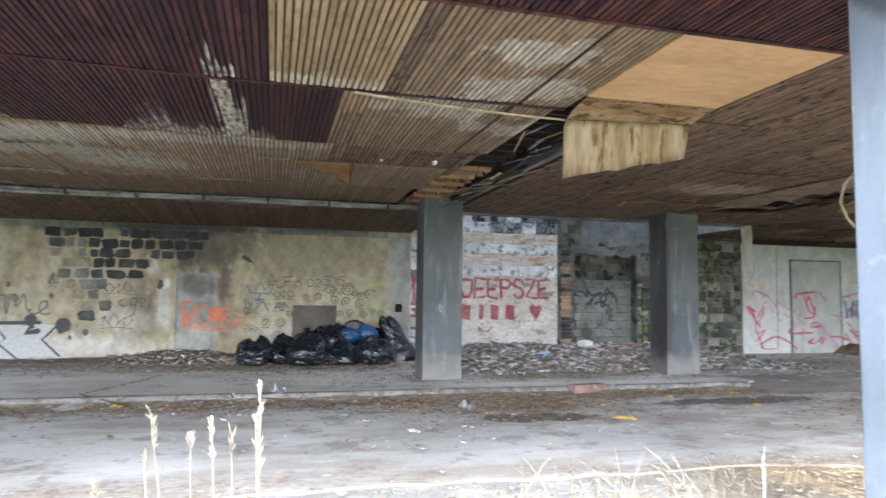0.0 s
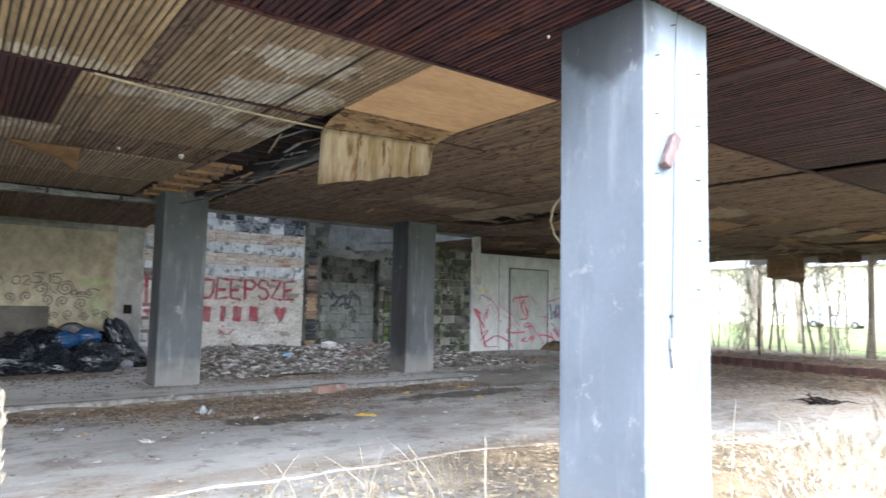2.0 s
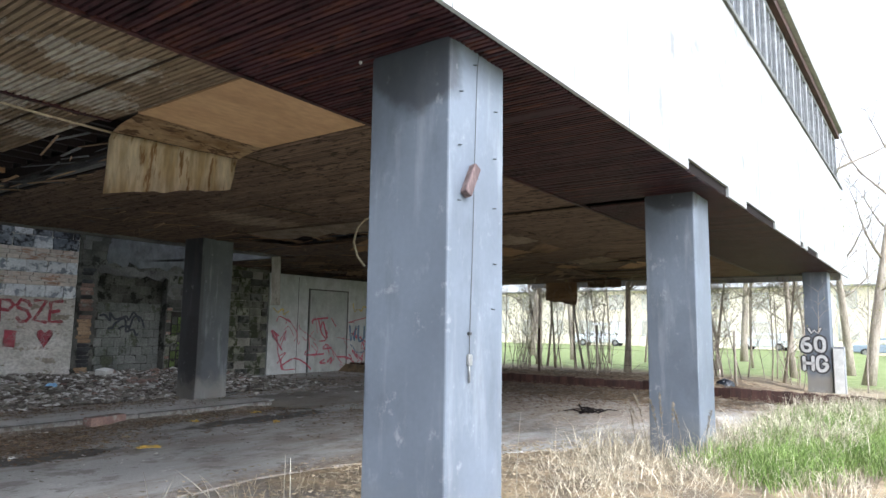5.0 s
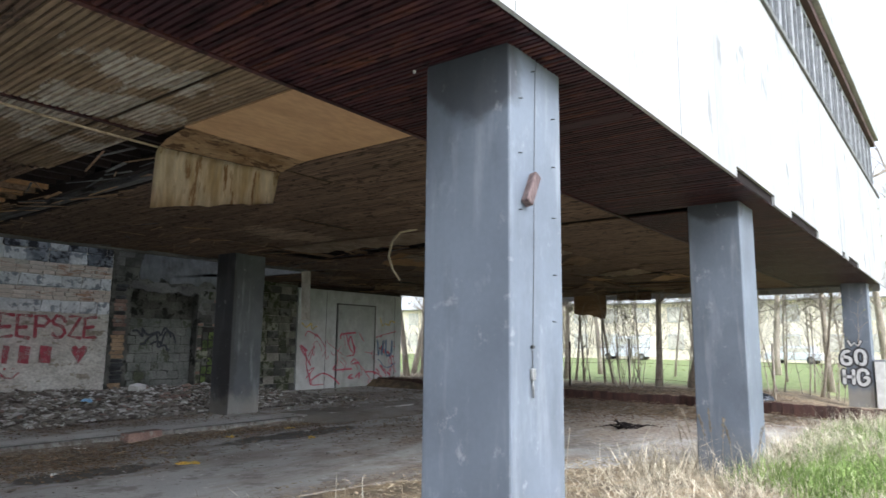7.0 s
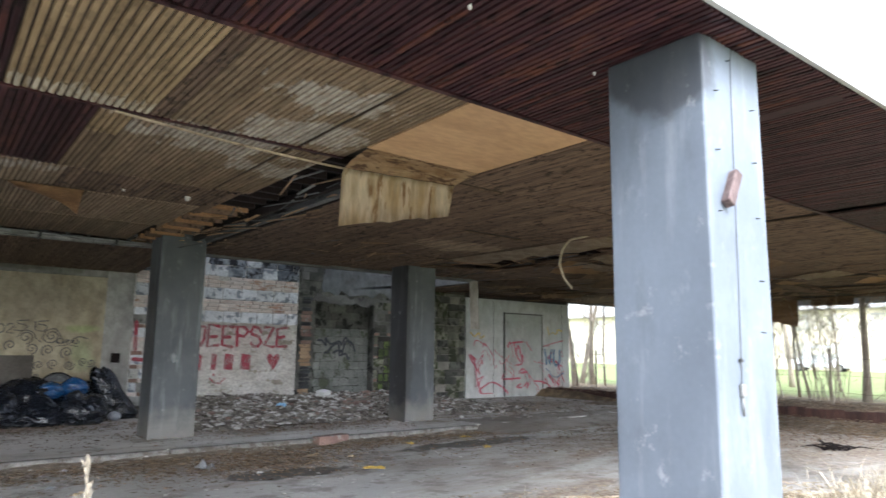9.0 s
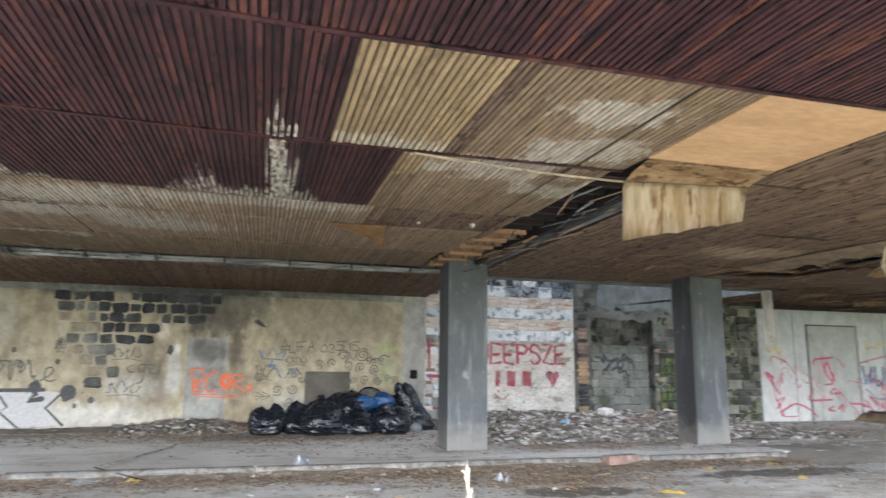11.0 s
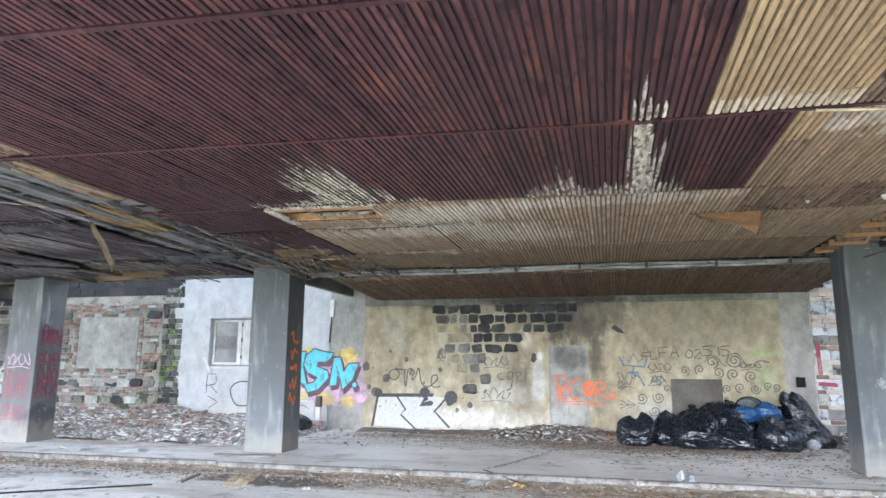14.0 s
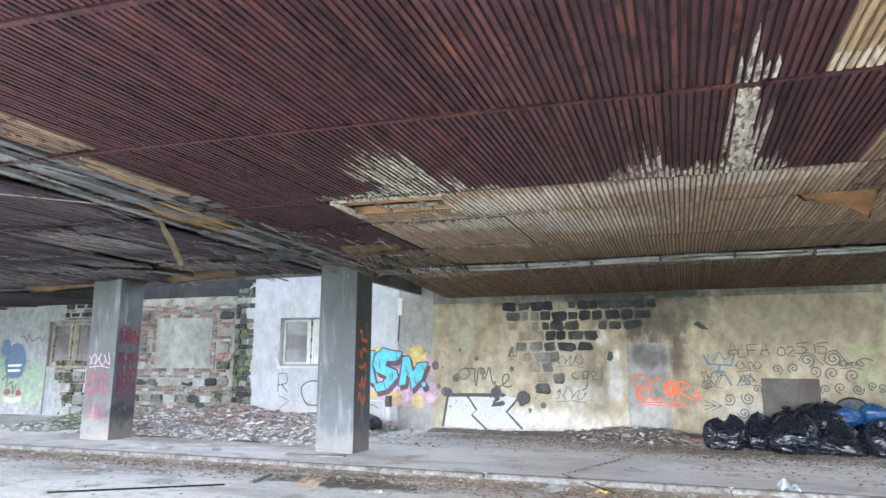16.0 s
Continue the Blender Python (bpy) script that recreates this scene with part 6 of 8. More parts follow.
drawing("scrawl", wall_door, p_blue_black, "blue-black tag on the blocked doorway", lambda bm: [scribble(bm, DOOR, u, v, w, h, n, 0.05, 0.012 + 0.002 * k, k + 3) for k, (u, v, w, h, n) in enumerate(((5.1, 1.45, 0.9, 0.25, 11), (5.3, 1.25, 0.8, 0.35, 10), (5.5, 1.1, 0.5, 0.25, 7)))])
drawing("lettering", wall_brick_e, p_red, "red sprayed letters, bars, heart and smile", deer)


def board_red(bm):
    rnd = random.Random(44)
    for k in range(38):
        u, v = rnd.uniform(9.9, 13.9), rnd.uniform(0.15, 1.6)
        pts = [(u, v), (u + rnd.uniform(-0.3, 0.3), v + rnd.uniform(-0.35, 0.35)), (u + rnd.uniform(-0.1, 0.7), v + rnd.uniform(-0.5, 0.2))]
        ribbon(bm, BACK, smooth_line(pts, 4), rnd.choice((0.018, 0.022, 0.03, 0.055)), 0.056 + 0.001 * k)
    for pts in ("9.95 1.25 10.1 1.0 10.15 0.6 10.35 0.15", "10.3 0.25 10.75 0.45 11.2 0.3 11.45 0.1", "11.7 1.6 11.85 1.2 12.05 1.0 11.75 0.95", "12.6 0.45 13.1 0.4 13.5 0.12", "13.2 1.2 13.5 1.1 13.9 0.9"):
        c = [float(v) for v in pts.split()]
        ribbon(bm, BACK, smooth_line(list(zip(c[::2], c[1::2])), 4), 0.048, 0.095)


p_rose = paint_mat("rose_red_spray", (0.42, 0.05, 0.095), 0.85)
drawing("scrawl", wall_board, p_rose, "rose-red sprayed scrawls", board_red)
drawing("scrawl", wall_board, p_yellow, "thin yellow scrawl", lambda bm: [scribble(bm, BACK, u, v, w, h, 6, 0.05, 0.078, k) for k, (u, v, w, h) in enumerate(((13.2, 1.8, 0.7, 0.5), (9.95, 1.75, 0.5, 0.2)))])
drawing("scrawl", wall_board, p_blue, "blue sprayed letters", lambda bm: [word(bm, BACK, "WU", 13.1, 0.95, 0.3, 0.5, 0.1, 0.09, 0.098, 0.05, 3), scribble(bm, BACK, 13.2, 0.5, 0.8, 0.35, 6, 0.04, 0.083, 8)])
drawing("scrawl", wall_white, p_black, "thin black tag", lambda bm: [word(bm, BACK, "R", -12.8, 0.75, 0.3, 0.42, 0.05, 0.022, 0.006, 0.1, 5), ribbon(bm, BACK, [(-12.75, 0.68), (-12.45, 0.55), (-12.7, 0.4)], 0.02, 0.006), word(bm, BACK, "C", -12.1, 0.5, 0.6, 0.5, 0.1, 0.03, 0.006, 0.05, 5, True), scribble(bm, BACK, -10.6, 0.35, 0.5, 0.2, 7, 0.015, 0.006, 6)])
drawing("paint_patch", wall_far_w, p_green, "pale green sprayed patch", lambda bm: [disc(bm, BACK, x, z, r, 0.004 + 0.002 * k, r * 0.8, 16, 0.12, k) for k, (x, z, r) in enumerate(((-22.4, 1.0, 0.8), (-21.2, 0.75, 0.7), (-20.9, 1.3, 0.3), (-23.5, 1.2, 0.9)))])
drawing("paint_patch", wall_far_w, p_blue, "dark blue sprayed patch", lambda bm: [disc(bm, BACK, x, z, r, 0.014 + 0.002 * k, r * 1.25, 16, 0.08, k) for k, (x, z, r) in enumerate(((-21.75, 1.5, 0.42), (-22.2, 1.9, 0.2)))])
drawing("scrawl", wall_far_w, p_white, "white bars over the blue patch", lambda bm: [ribbon(bm, BACK, [(-22.02, 1.36), (-21.5, 1.38)], 0.07, 0.024), ribbon(bm, BACK, [(-22.0, 1.22), (-21.54, 1.23)], 0.07, 0.024), ribbon(bm, BACK, [(-22.0, 0.42), (-21.7, 0.36), (-21.4, 0.44)], 0.12, 0.021)])
drawing("scrawl", wall_far_w, p_red, "small red patches under the mural", lambda bm: [disc(bm, BACK, -21.95, 0.62, 0.13, 0.021, 0.1, 12, 0.2, 2), disc(bm, BACK, -21.5, 0.6, 0.11, 0.022, 0.09, 12, 0.2, 3)])
drawing("scrawl", wall_far_w, p_grey, "dark scrawl", lambda bm: [scribble(bm, BACK, -21.6, 2.0, 0.9, 0.35, 9, 0.03, 0.02, 3), scribble(bm, BACK, -22.2, 0.5, 0.6, 0.6, 8, 0.04, 0.02, 5)])

pillars = {round(o.location.x, 2): o for o in bpy.data.objects if o.name.startswith("pillar")}
FACE = {k: Plane((k, o.location.y, 0), (1, 0, 0), (0, -1, 0)) for k, o in pillars.items()}
SIDE = {k: Plane((k + 0.70, 0, 0), (0, 1, 0), (1, 0, 0)) for k in (-9.25, -14.4)}


def on_pillar(k, name, material, label, draw):
    ob = drawing(name, pillars[k], material, label, draw)
    ob.matrix_parent_inverse = pillars[k].matrix_basis.inverted()


p_crimson = paint_mat("crimson_spray", (0.17, 0.02, 0.045))
on_pillar(-14.4, "scrawl", p_red, "red tags", lambda bm: [script(bm, FACE[-14.4], 0.06, z, 0.52, 0.26, 0.022, 0.004 + 0.003 * i, i) for i, z in enumerate((0.45, 0.85, 1.08))])
on_pillar(-14.4, "scrawl", p_crimson, "dark crimson tags", lambda bm: [script(bm, SIDE[-14.4], 0.06, z, 0.48, 0.26, 0.034, 0.004 + 0.003 * i, i + 5) for i, z in enumerate((0.85, 1.1, 1.45, 1.85, 1.9))])
p_pale_pink = paint_mat("pale_pink_spray", (0.46, 0.30, 0.39))
on_pillar(-14.4, "lettering", p_pale_pink, "pink tag", lambda bm: [script(bm, FACE[-14.4], 0.08, 1.40, 0.52, 0.26, 0.02, 0.016, 21)])
on_pillar(-9.25, "scrawl", p_orange, "orange sprayed marks", lambda bm: [scribble(bm, SIDE[-9.25], 0.15, z, 0.25, 0.24, 6, 0.045, 0.004 + 0.002 * i, i + 9) for i, z in enumerate((0.75, 1.0, 1.25, 1.5, 1.78))])
on_pillar(0.0, "mark", paint_mat("chalk_smudge", (0.30, 0.31, 0.32), 0.6), "pale smudge", lambda bm: [disc(bm, FACE[0.0], 0.3, 1.24, 0.05, 0.004, 0.05, 12, 0.4, 3), disc(bm, FACE[0.0], 0.33, 1.17, 0.05, 0.006, 0.025, 12, 0.4, 4)])
west = Plane((17.9, -9.17, 0), (0, -1, 0), (-1, 0, 0))


def bubble(bm, width, off):
    word(bm, west, "60", -0.68, 0.95, 0.20, 0.34, 0.12, width, off, 0.03, 4, True)
    word(bm, west, "HG", -0.66, 0.42, 0.22, 0.36, 0.10, width, off, 0.03, 6, True)
    word(bm, west, "W", -0.52, 1.42, 0.3, 0.13, 0.1, width * 0.6, off, 0.03, 6)


on_pillar(17.9, "lettering_outline", p_black, "black outline of bubble letters", lambda bm: bubble(bm, 0.175, 0.005))
on_pillar(17.9, "lettering", p_silver, "white bubble letters", lambda bm: bubble(bm, 0.08, 0.010))


# ---- rubble, leaves and litter ----
def chunks(name, count, area, size, rise, material, label, seed, flat=0.5):
    """Many broken bits in one mesh. area: x0, x1, y0, y1; rise: the heap's height at a place."""
    rnd = random.Random(seed)
    verts, faces = [], []
    for _ in range(count):
        x, y = rnd.uniform(area[0], area[1]), rnd.uniform(area[2], area[3])
        s = size[0] + (size[1] - size[0]) * rnd.random() ** 2.5
        m = Euler((rnd.uniform(-0.4, 0.4), rnd.uniform(-0.4, 0.4), rnd.uniform(0, 6.28))).to_matrix()
        d = (s * rnd.uniform(1.0, 1.5), s * rnd.uniform(0.45, 0.9), s * rnd.uniform(0.12, flat * 0.75))
        z = rise(x, y) + d[2] * 0.25
        k = len(verts)
        for cx, cy, cz in ((-1, -1, -1), (1, -1, -1), (1, 1, -1), (-1, 1, -1), (-1, -1, 1), (1, -1, 1), (1, 1, 1), (-1, 1, 1)):
            v = m @ Vector((cx * d[0] * rnd.uniform(0.3, 0.55), cy * d[1] * rnd.uniform(0.3, 0.55), cz * d[2] * rnd.uniform(0.3, 0.55)))
            verts.append((x + v.x, y + v.y, z + v.z))
        faces += [tuple(k + i for i in f) for f in ((3, 2, 1, 0), (4, 5, 6, 7), (0, 1, 5, 4), (1, 2, 6, 5), (2, 3, 7, 6), (3, 0, 4, 7))]
    return tagged(raw(name, verts, faces, material), label, "rubble", kind="stuff")


def ramp(v, a, b):
    t = min(1.0, max(0.0, (v - a) / (b - a)))
    return t * t * (3 - 2 * t)


def heap_west(x, y):
    return (0.02 + 0.26 * ramp(y, 0.9, 3.9) + 0.10 * noise.noise(Vector((x * 1.1, y * 1.1, 3)))) * ramp(x, -18.6, -17.4) * ramp(-x, 9.3, 10.6) + 0.16 * ramp(y, 2.8, 4.1) * math.exp(-((x + 13.8) / 1.0) ** 2)


def heap_east(x, y):
    return (0.02 + 0.27 * ramp(y, 0.7, 3.9) + 0.10 * noise.noise(Vector((x * 1.1, y * 1.1, 5)))) * ramp(x, 0.5, 1.3) * ramp(-x, -9.2, -7.2)


def heap_mid(x, y):
    return 0.17 * ramp(y, 3.1, 4.1) * math.exp(-((x + 4.3) / 1.1) ** 2) + 0.07 * ramp(y, 3.5, 4.15) + 0.03 * noise.noise(Vector((x * 2, y * 2, 1))) * ramp(y, 3.0, 4.0)


def heap(name, x0, x1, y0, y1, rise, label, material=None, low=-0.02):
    nx, ny = int((x1 - x0) / 0.12), int((y1 - y0) / 0.12)
    verts = [(x0 + (x1 - x0) * i / nx, y0 + (y1 - y0) * j / ny, 0.0) for j in range(ny + 1) for i in range(nx + 1)]
    verts = [(x, y, max(low, rise(x, y) - 0.02 + 0.02 * noise.noise(Vector((x * 5, y * 5, 0))))) for x, y, _ in verts]
    faces = [(j * (nx + 1) + i, j * (nx + 1) + i + 1, (j + 1) * (nx + 1) + i + 1, (j + 1) * (nx + 1) + i) for j in range(ny) for i in range(nx)]
    tagged(raw(name, verts, faces, material or m_heap, smooth=True), label, "rubble" if not material else "leaf litter", kind="stuff")


heap("rubble_heap", -18.6, -9.2, 0.7, 4.16, heap_west, "grey gritty rubble heap against the bare wall")
heap("rubble_heap", 0.6, 9.4, 0.6, 4.16, heap_east, "grey gritty rubble heap against the red-lettered wall")
heap("rubble_heap", -8.7, 0.1, 2.9, 4.16, heap_mid, "low debris ridge along the ochre wall")
heap("litter_bank", 10.4, 12.25, -9.4, 1.2, lambda x, y: -0.10 + 0.19 * ramp(x + 0.35 * noise.noise(Vector((x, y * 0.8, 3))), 11.0, 12.3) + 0.02 * noise.noise(Vector((x * 4, y * 4, 9))), "bank of dead leaves and soil at the end of the drive", m_dirt, -0.13)
heap("dirt_slope", 5.2, 12.5, -2.9, 0.3, lambda x, y: -0.125 + 0.155 * ramp(y + 0.35 * noise.noise(Vector((x * 0.7, y * 0.5, 8))), -2.5, -0.95) * ramp(x, 5.2, 5.9) - 0.03 * ramp(y, -0.5, 0.3) + 0.015 * noise.noise(Vector((x * 3, y * 3, 2))), "trodden grey-brown dirt sloping up to the platform", m_trodden, -0.14)
chunks("rubble", 15000, (-18.4, -9.4, 0.7, 4.1), (0.010, 0.13), heap_west, m_rubble_pale, "broken plaster and concrete pieces", 1, 0.36)
chunks("brick_rubble", 330, (-14.6, -12.0, 2.3, 4.1), (0.04, 0.17), heap_west, m_rubble_red, "drift of broken red brick pieces", 12, 0.7)
chunks("brick_rubble", 260, (-15.6, -9.7, 1.6, 4.1), (0.03, 0.12), heap_west, m_rubble_red, "broken red brick pieces", 2, 0.7)
chunks("rubble", 14000, (0.7, 9.0, 0.5, 4.1), (0.012, 0.19), heap_east, m_rubble, "pale broken plaster slabs and stones", 3, 0.32)
chunks("brick_rubble", 160, (0.9, 7.5, 1.2, 4.1), (0.06, 0.2), heap_east, m_rubble_red, "broken red brick pieces", 4, 0.7)
chunks("rubble", 520, (-5.8, -2.6, 3.1, 4.1), (0.02, 0.13), heap_mid, m_rubble_pale, "pale plaster crumbs under the blocked doorway", 5)
chunks("rubble", 500, (-9.2, 0.3, 1.2, 4.1), (0.02, 0.07), lambda x, y: heap_mid(x, y) if y > 2.9 else 0.0, m_rubble, "scattered grit on the platform", 6)
chunks("grit", 1500, (-16.0, 12.0, -4.6, -1.25), (0.012, 0.05), lambda x, y: -0.1, m_rubble_pale, "small pale litter and grit on the drive", 7)
chunks("grit", 300, (6.0, 12.4, -1.0, 3.9), (0.02, 0.12), lambda x, y: 0.0, m_rubble, "scattered stones and plaster on the platform", 8)


def kerb_dirt():
    """Soil and litter banked up against the kerb, ragged along its length."""
    nx, ny = 840, 8
    verts, faces = [], []
    for j in range(ny + 1):
        for i in range(nx + 1):
            x = -30.0 + 42.0 * i / nx
            reach = 0.16 + 0.30 * max(0.0, 0.35 + noise.noise(Vector((x * 0.9, 2, 7)))) + 0.08 * noise.noise(Vector((x * 4, 1, 1)))
            v = j / ny
            top = 0.05 + 0.035 * noise.noise(Vector((x * 1.7, 5, 2)))
            z = -0.104 + max(0.0, top) * (1 - v) ** 1.5 + 0.012 * noise.noise(Vector((x * 7, v * 3, 4))) * (1 - v)
            verts.append((x, -1.19 - max(0.05, reach) * v, z))
    for j in range(ny):
        for i in range(nx):
            a = j * (nx + 1) + i
            faces.append((a, a + nx + 1, a + nx + 2, a + 1))
    tagged(raw("dirt_bank", verts, faces, m_dirt, smooth=True), "brown dirt and crumbs banked against the kerb", "dirt", kind="stuff")


kerb_dirt()
chunks("grit", 2600, (-16.0, 12.0, -1.75, -1.2), (0.008, 0.045), lambda x, y: -0.1 + 0.05 * max(0.0, 1 - (-1.2 - y) / 0.3), m_rubble, "crumbs and grit along the kerb", 17)


def leaves(name, count, spots, size, material, label, seed, ground=None):
    """Curled dead leaves round the given spots (x, y, spread x, spread y, z)."""
    rnd = random.Random(seed)
    verts, faces = [], []
    while len(faces) < 2 * count:
        x, y, sx, sy, z = rnd.choice(spots)
        x, y = rnd.gauss(x, sx), rnd.gauss(y, sy)
        if not ground and (z < 0.0 and y > -1.25 or z == 0.0 and y < -1.0) or y > 4.1:
            continue
        if z == 0.0 and y > 2.9:
            z = heap_mid(x, y) if -8.7 < x < 0.1 else 0.02
        if ground:
            z = ground(x, y)
        s, a = rnd.uniform(*size), rnd.uniform(0, 6.28)
        c, d = math.cos(a) * s, math.sin(a) * s
        k = len(verts)
        u = rnd.uniform(0.003, 0.02)
        z += rnd.uniform(0.004, 0.012)
        verts += [(x - c, y - d, z + u), (x + d * 0.4, y - c * 0.4, z), (x + c, y + d, z + u * rnd.random()), (x - d * 0.4, y + c * 0.4, z + 0.003)]
        faces += [(k, k + 1, k + 2), (k, k + 2, k + 3)]
    return tagged(raw(name, verts, faces, material), label, "leaves", kind="stuff")


leaves("dead_leaves", 12000, [(-9, -1.6, 4, 0.3, -0.1), (-2, -1.6, 2.5, 0.35, -0.1), (0.6, -2.3, 1.0, 0.5, -0.1), (4, -1.5, 2.5, 0.25, -0.1), (8, -2.5, 2.5, 1.0, -0.1), (10.5, -4.5, 1.2, 1.8, -0.1)], (0.015, 0.05), m_leaf, "brown dead leaves blown along the kerb", 1)
leaves("dead_leaves", 8000, [(-3.5, 2.6, 2.2, 0.5, 0.0), (-1.5, 2.0, 1.6, 0.5, 0.0), (2.5, 0.3, 2.5, 0.5, 0.0), (8.5, 1.0, 2.0, 1.4, 0.0), (-6, 3.2, 2, 0.5, 0.0)], (0.012, 0.045), m_leaf, "brown dead leaves on the platform", 2)
leaves("dead_leaves", 5500, [(11.8, -3.0, 0.5, 3.0, 0.0), (11.7, -7.0, 0.5, 1.6, 0.0)], (0.02, 0.07), m_leaf, "brown dead leaves piled at the end of the drive", 8, lambda x, y: -0.09 + 0.19 * ramp(x + 0.35 * noise.noise(Vector((x, y * 0.8, 3))), 11.0, 12.3) if x < 12.2 else ground_height(x, y) + 0.02)
leaves("dead_leaves", 4500, [(14.0, -4.0, 0.8, 3.5, 0.0), (13.5, 0.0, 0.7, 3.0, 0.0), (14.5, -7, 1.0, 1.5, 0.0)], (0.03, 0.09), m_leaf, "litter of dead leaves on the bank", 3, lambda x, y: ground_height(x, y) + 0.03)
leaves("moss", 1500, [(-16.9, 1.7, 0.5, 0.45, 0.0), (-17.6, 2.6, 0.4, 0.5, 0.0)], (0.01, 0.035), m_moss, "green moss on the rubble by the pillar", 9, lambda x, y: heap_west(x, y) + 0.02)
leaves("wood_chips", 7000, [(1.8, -6.9, 1.6, 0.7, 0), (4.2, -7.2, 1.5, 0.8, 0), (-1.5, -7.3, 1.8, 0.7, 0)], (0.012, 0.05), m_chip, "pale straw and wood chips on the earth", 4, lambda x, y: ground_height(x, y) + 0.03)


# ---- rubbish bags ----
def liner(name, c1, c2):
    n = Nodes(name, 0.2)
    n.bsdf.inputs["Specular IOR Level"].default_value = 0.5
    fold, fine = n.noise(11.0, 4, (0.8, 0.8, 1.6), (0, 0, 0), 0.5), n.noise(30.0, 3, (0.7, 0.7, 1.5), (3, 1, 2), 0.5)
    ridge = n.math("ABSOLUTE", n.math("SUBTRACT", fold, 0.5), 0.0)
    small = n.math("ABSOLUTE", n.math("SUBTRACT", fine, 0.5), 0.0)
    return n.done(n.mix(fold, c1, c2), n.math("ADD", n.math("MULTIPLY", ridge, -3.0), n.math("MULTIPLY", small, -1.0)), 0.55, 0.006, n.step(fine, 0.3, 0.7, 0.16, 0.30))


m_bag = liner("black_bin_liner", (0.006, 0.0075, 0.011), (0.014, 0.017, 0.024))
m_bag_blue = liner("blue_bin_liner", (0.007, 0.040, 0.120), (0.016, 0.085, 0.22))
m_clear = plain("milky_plastic", (0.30, 0.32, 0.335), 0.3)
SACK = ((0.0, 0.72), (0.10, 0.95), (0.30, 1.04), (0.55, 0.96), (0.75, 0.80), (0.9, 0.55), (1.0, 0.16))
CONE = ((0.0, 0.85), (0.10, 1.04), (0.28, 1.0), (0.55, 0.78), (0.78, 0.52), (0.92, 0.30), (1.0, 0.12))
BOXY = ((0.0, 0.80), (0.10, 0.98), (0.35, 1.04), (0.65, 1.02), (0.86, 0.88), (0.96, 0.62), (1.0, 0.30))
BALL = ((0.0, 0.30), (0.10, 0.68), (0.28, 0.96), (0.50, 1.04), (0.72, 0.92), (0.88, 0.62), (0.96, 0.28), (1.0, 0.10))


def rubbish_bag(x, y, z, sx, sy, sz, material, label, seed, lean=0.0, shape=SACK, ears=(0.0, 0.0), pinch=0.35, knot=True):
    """A crumpled sack: a slack body by its outline, pinched towards a seam whose two ends stand up as ears."""
    rnd = random.Random(seed)
    b = thing("rubbish_bag", label, "rubbish bag", group="heap of rubbish bags", at=(x, y, z), rz=rnd.uniform(-12, 12) if not lean else 0)
    off = Vector((seed * 3.1, seed * 1.7, seed * 2.3))
    bm = bmesh.new()
    rings, n, rows = [], 72, 40
    for j in range(rows + 1):
        v = j / rows
        k = next(i for i in range(1, len(shape)) if v <= shape[i][0] + 1e-9)
        (v0, a), (v1, c) = shape[k - 1], shape[k]
        q = (v - v0) / (v1 - v0)
        wide = a + (c - a) * (q * q * (3 - 2 * q) * 0.5 + q * 0.5)
        ring = []
        for i in range(n):
            phi = i / n * 6.2832
            cx, cy = math.cos(phi), math.sin(phi)
            px, py = abs(cx) ** 0.8 * (1 if cx > 0 else -1), abs(cy) ** 0.8 * (1 if cy > 0 else -1)
            d = Vector((cx, cy, 1.6 * v)) + off
            warp = noise.noise(d * 1.3) * 0.8
            belly = abs(noise.noise(Vector((cx * 1.3 + warp, cy * 1.3, 5.0 * v + 1.2 * cx)) + off))
            gather = abs(noise.noise(Vector((cx * 4.2 + warp, cy * 4.2, 1.1 * v)) + off))
            tiny = abs(noise.noise(Vector((cx * 7.0, cy * 7.0 + warp, 9.0 * v)) + off))
            tight = 0.45 if shape is BALL else 1.0
            r = 1.0 + tight * 0.20 * noise.noise(d * 1.1) + 0.09 - 0.20 * belly * (1 - 0.5 * v) - 0.22 * tight * gather * (0.25 + v) - 0.08 * tiny
            w = wide * r
            squeeze = 1 - pinch * v ** 3
            ear = (ears[1] if cx > 0 else ears[0]) * max(0.0, abs(cx) - 0.1) ** 0.9 * max(0.0, v - 0.35) ** 1.3 * 1.7
            hz = v * sz * (1 + 0.10 * noise.noise(Vector((cx, cy, 0.3)) * 1.5 + off) * v) + ear
            ring.append(bm.verts.new((px * w * (1 + 0.25 * pinch * v) * sx / 2 + lean * hz, py * w * squeeze * sy / 2, max(0.0, hz))))
        rings.append(ring)
    for r0, r1 in zip(rings, rings[1:]):
        for i in range(n):
            bm.faces.new((r0[i], r0[(i + 1) % n], r1[(i + 1) % n], r1[i])).smooth = True
    bm.faces.new(rings[0][::-1])
    bm.faces.new(rings[-1])
    part("bag", bm, material, b)
    if knot:
        bm = bmesh.new()
        top, rings, n = sz * 0.93, [], 14
        for j, w in enumerate((0.055, 0.034, 0.046, 0.07, 0.05)):
            rings.append([bm.verts.new((lean * top + 0.02 * j * rnd.uniform(-0.5, 1) + w * math.cos(i * 6.2832 / n) * (1 + 0.35 * math.sin(3 * i + seed)), w * math.sin(i * 6.2832 / n) * (1 + 0.35 * math.cos(2 * i)), top + 0.030 * j + 0.012 * math.sin(4 * i + j))) for i in range(n)])
        for r0, r1 in zip(rings, rings[1:]):
            for i in range(n):
                bm.faces.new((r0[i], r0[(i + 1) % n], r1[(i + 1) % n], r1[i]))
        bm.faces.new(rings[-1])
        part("tie_end", bm, material, b)
    return b


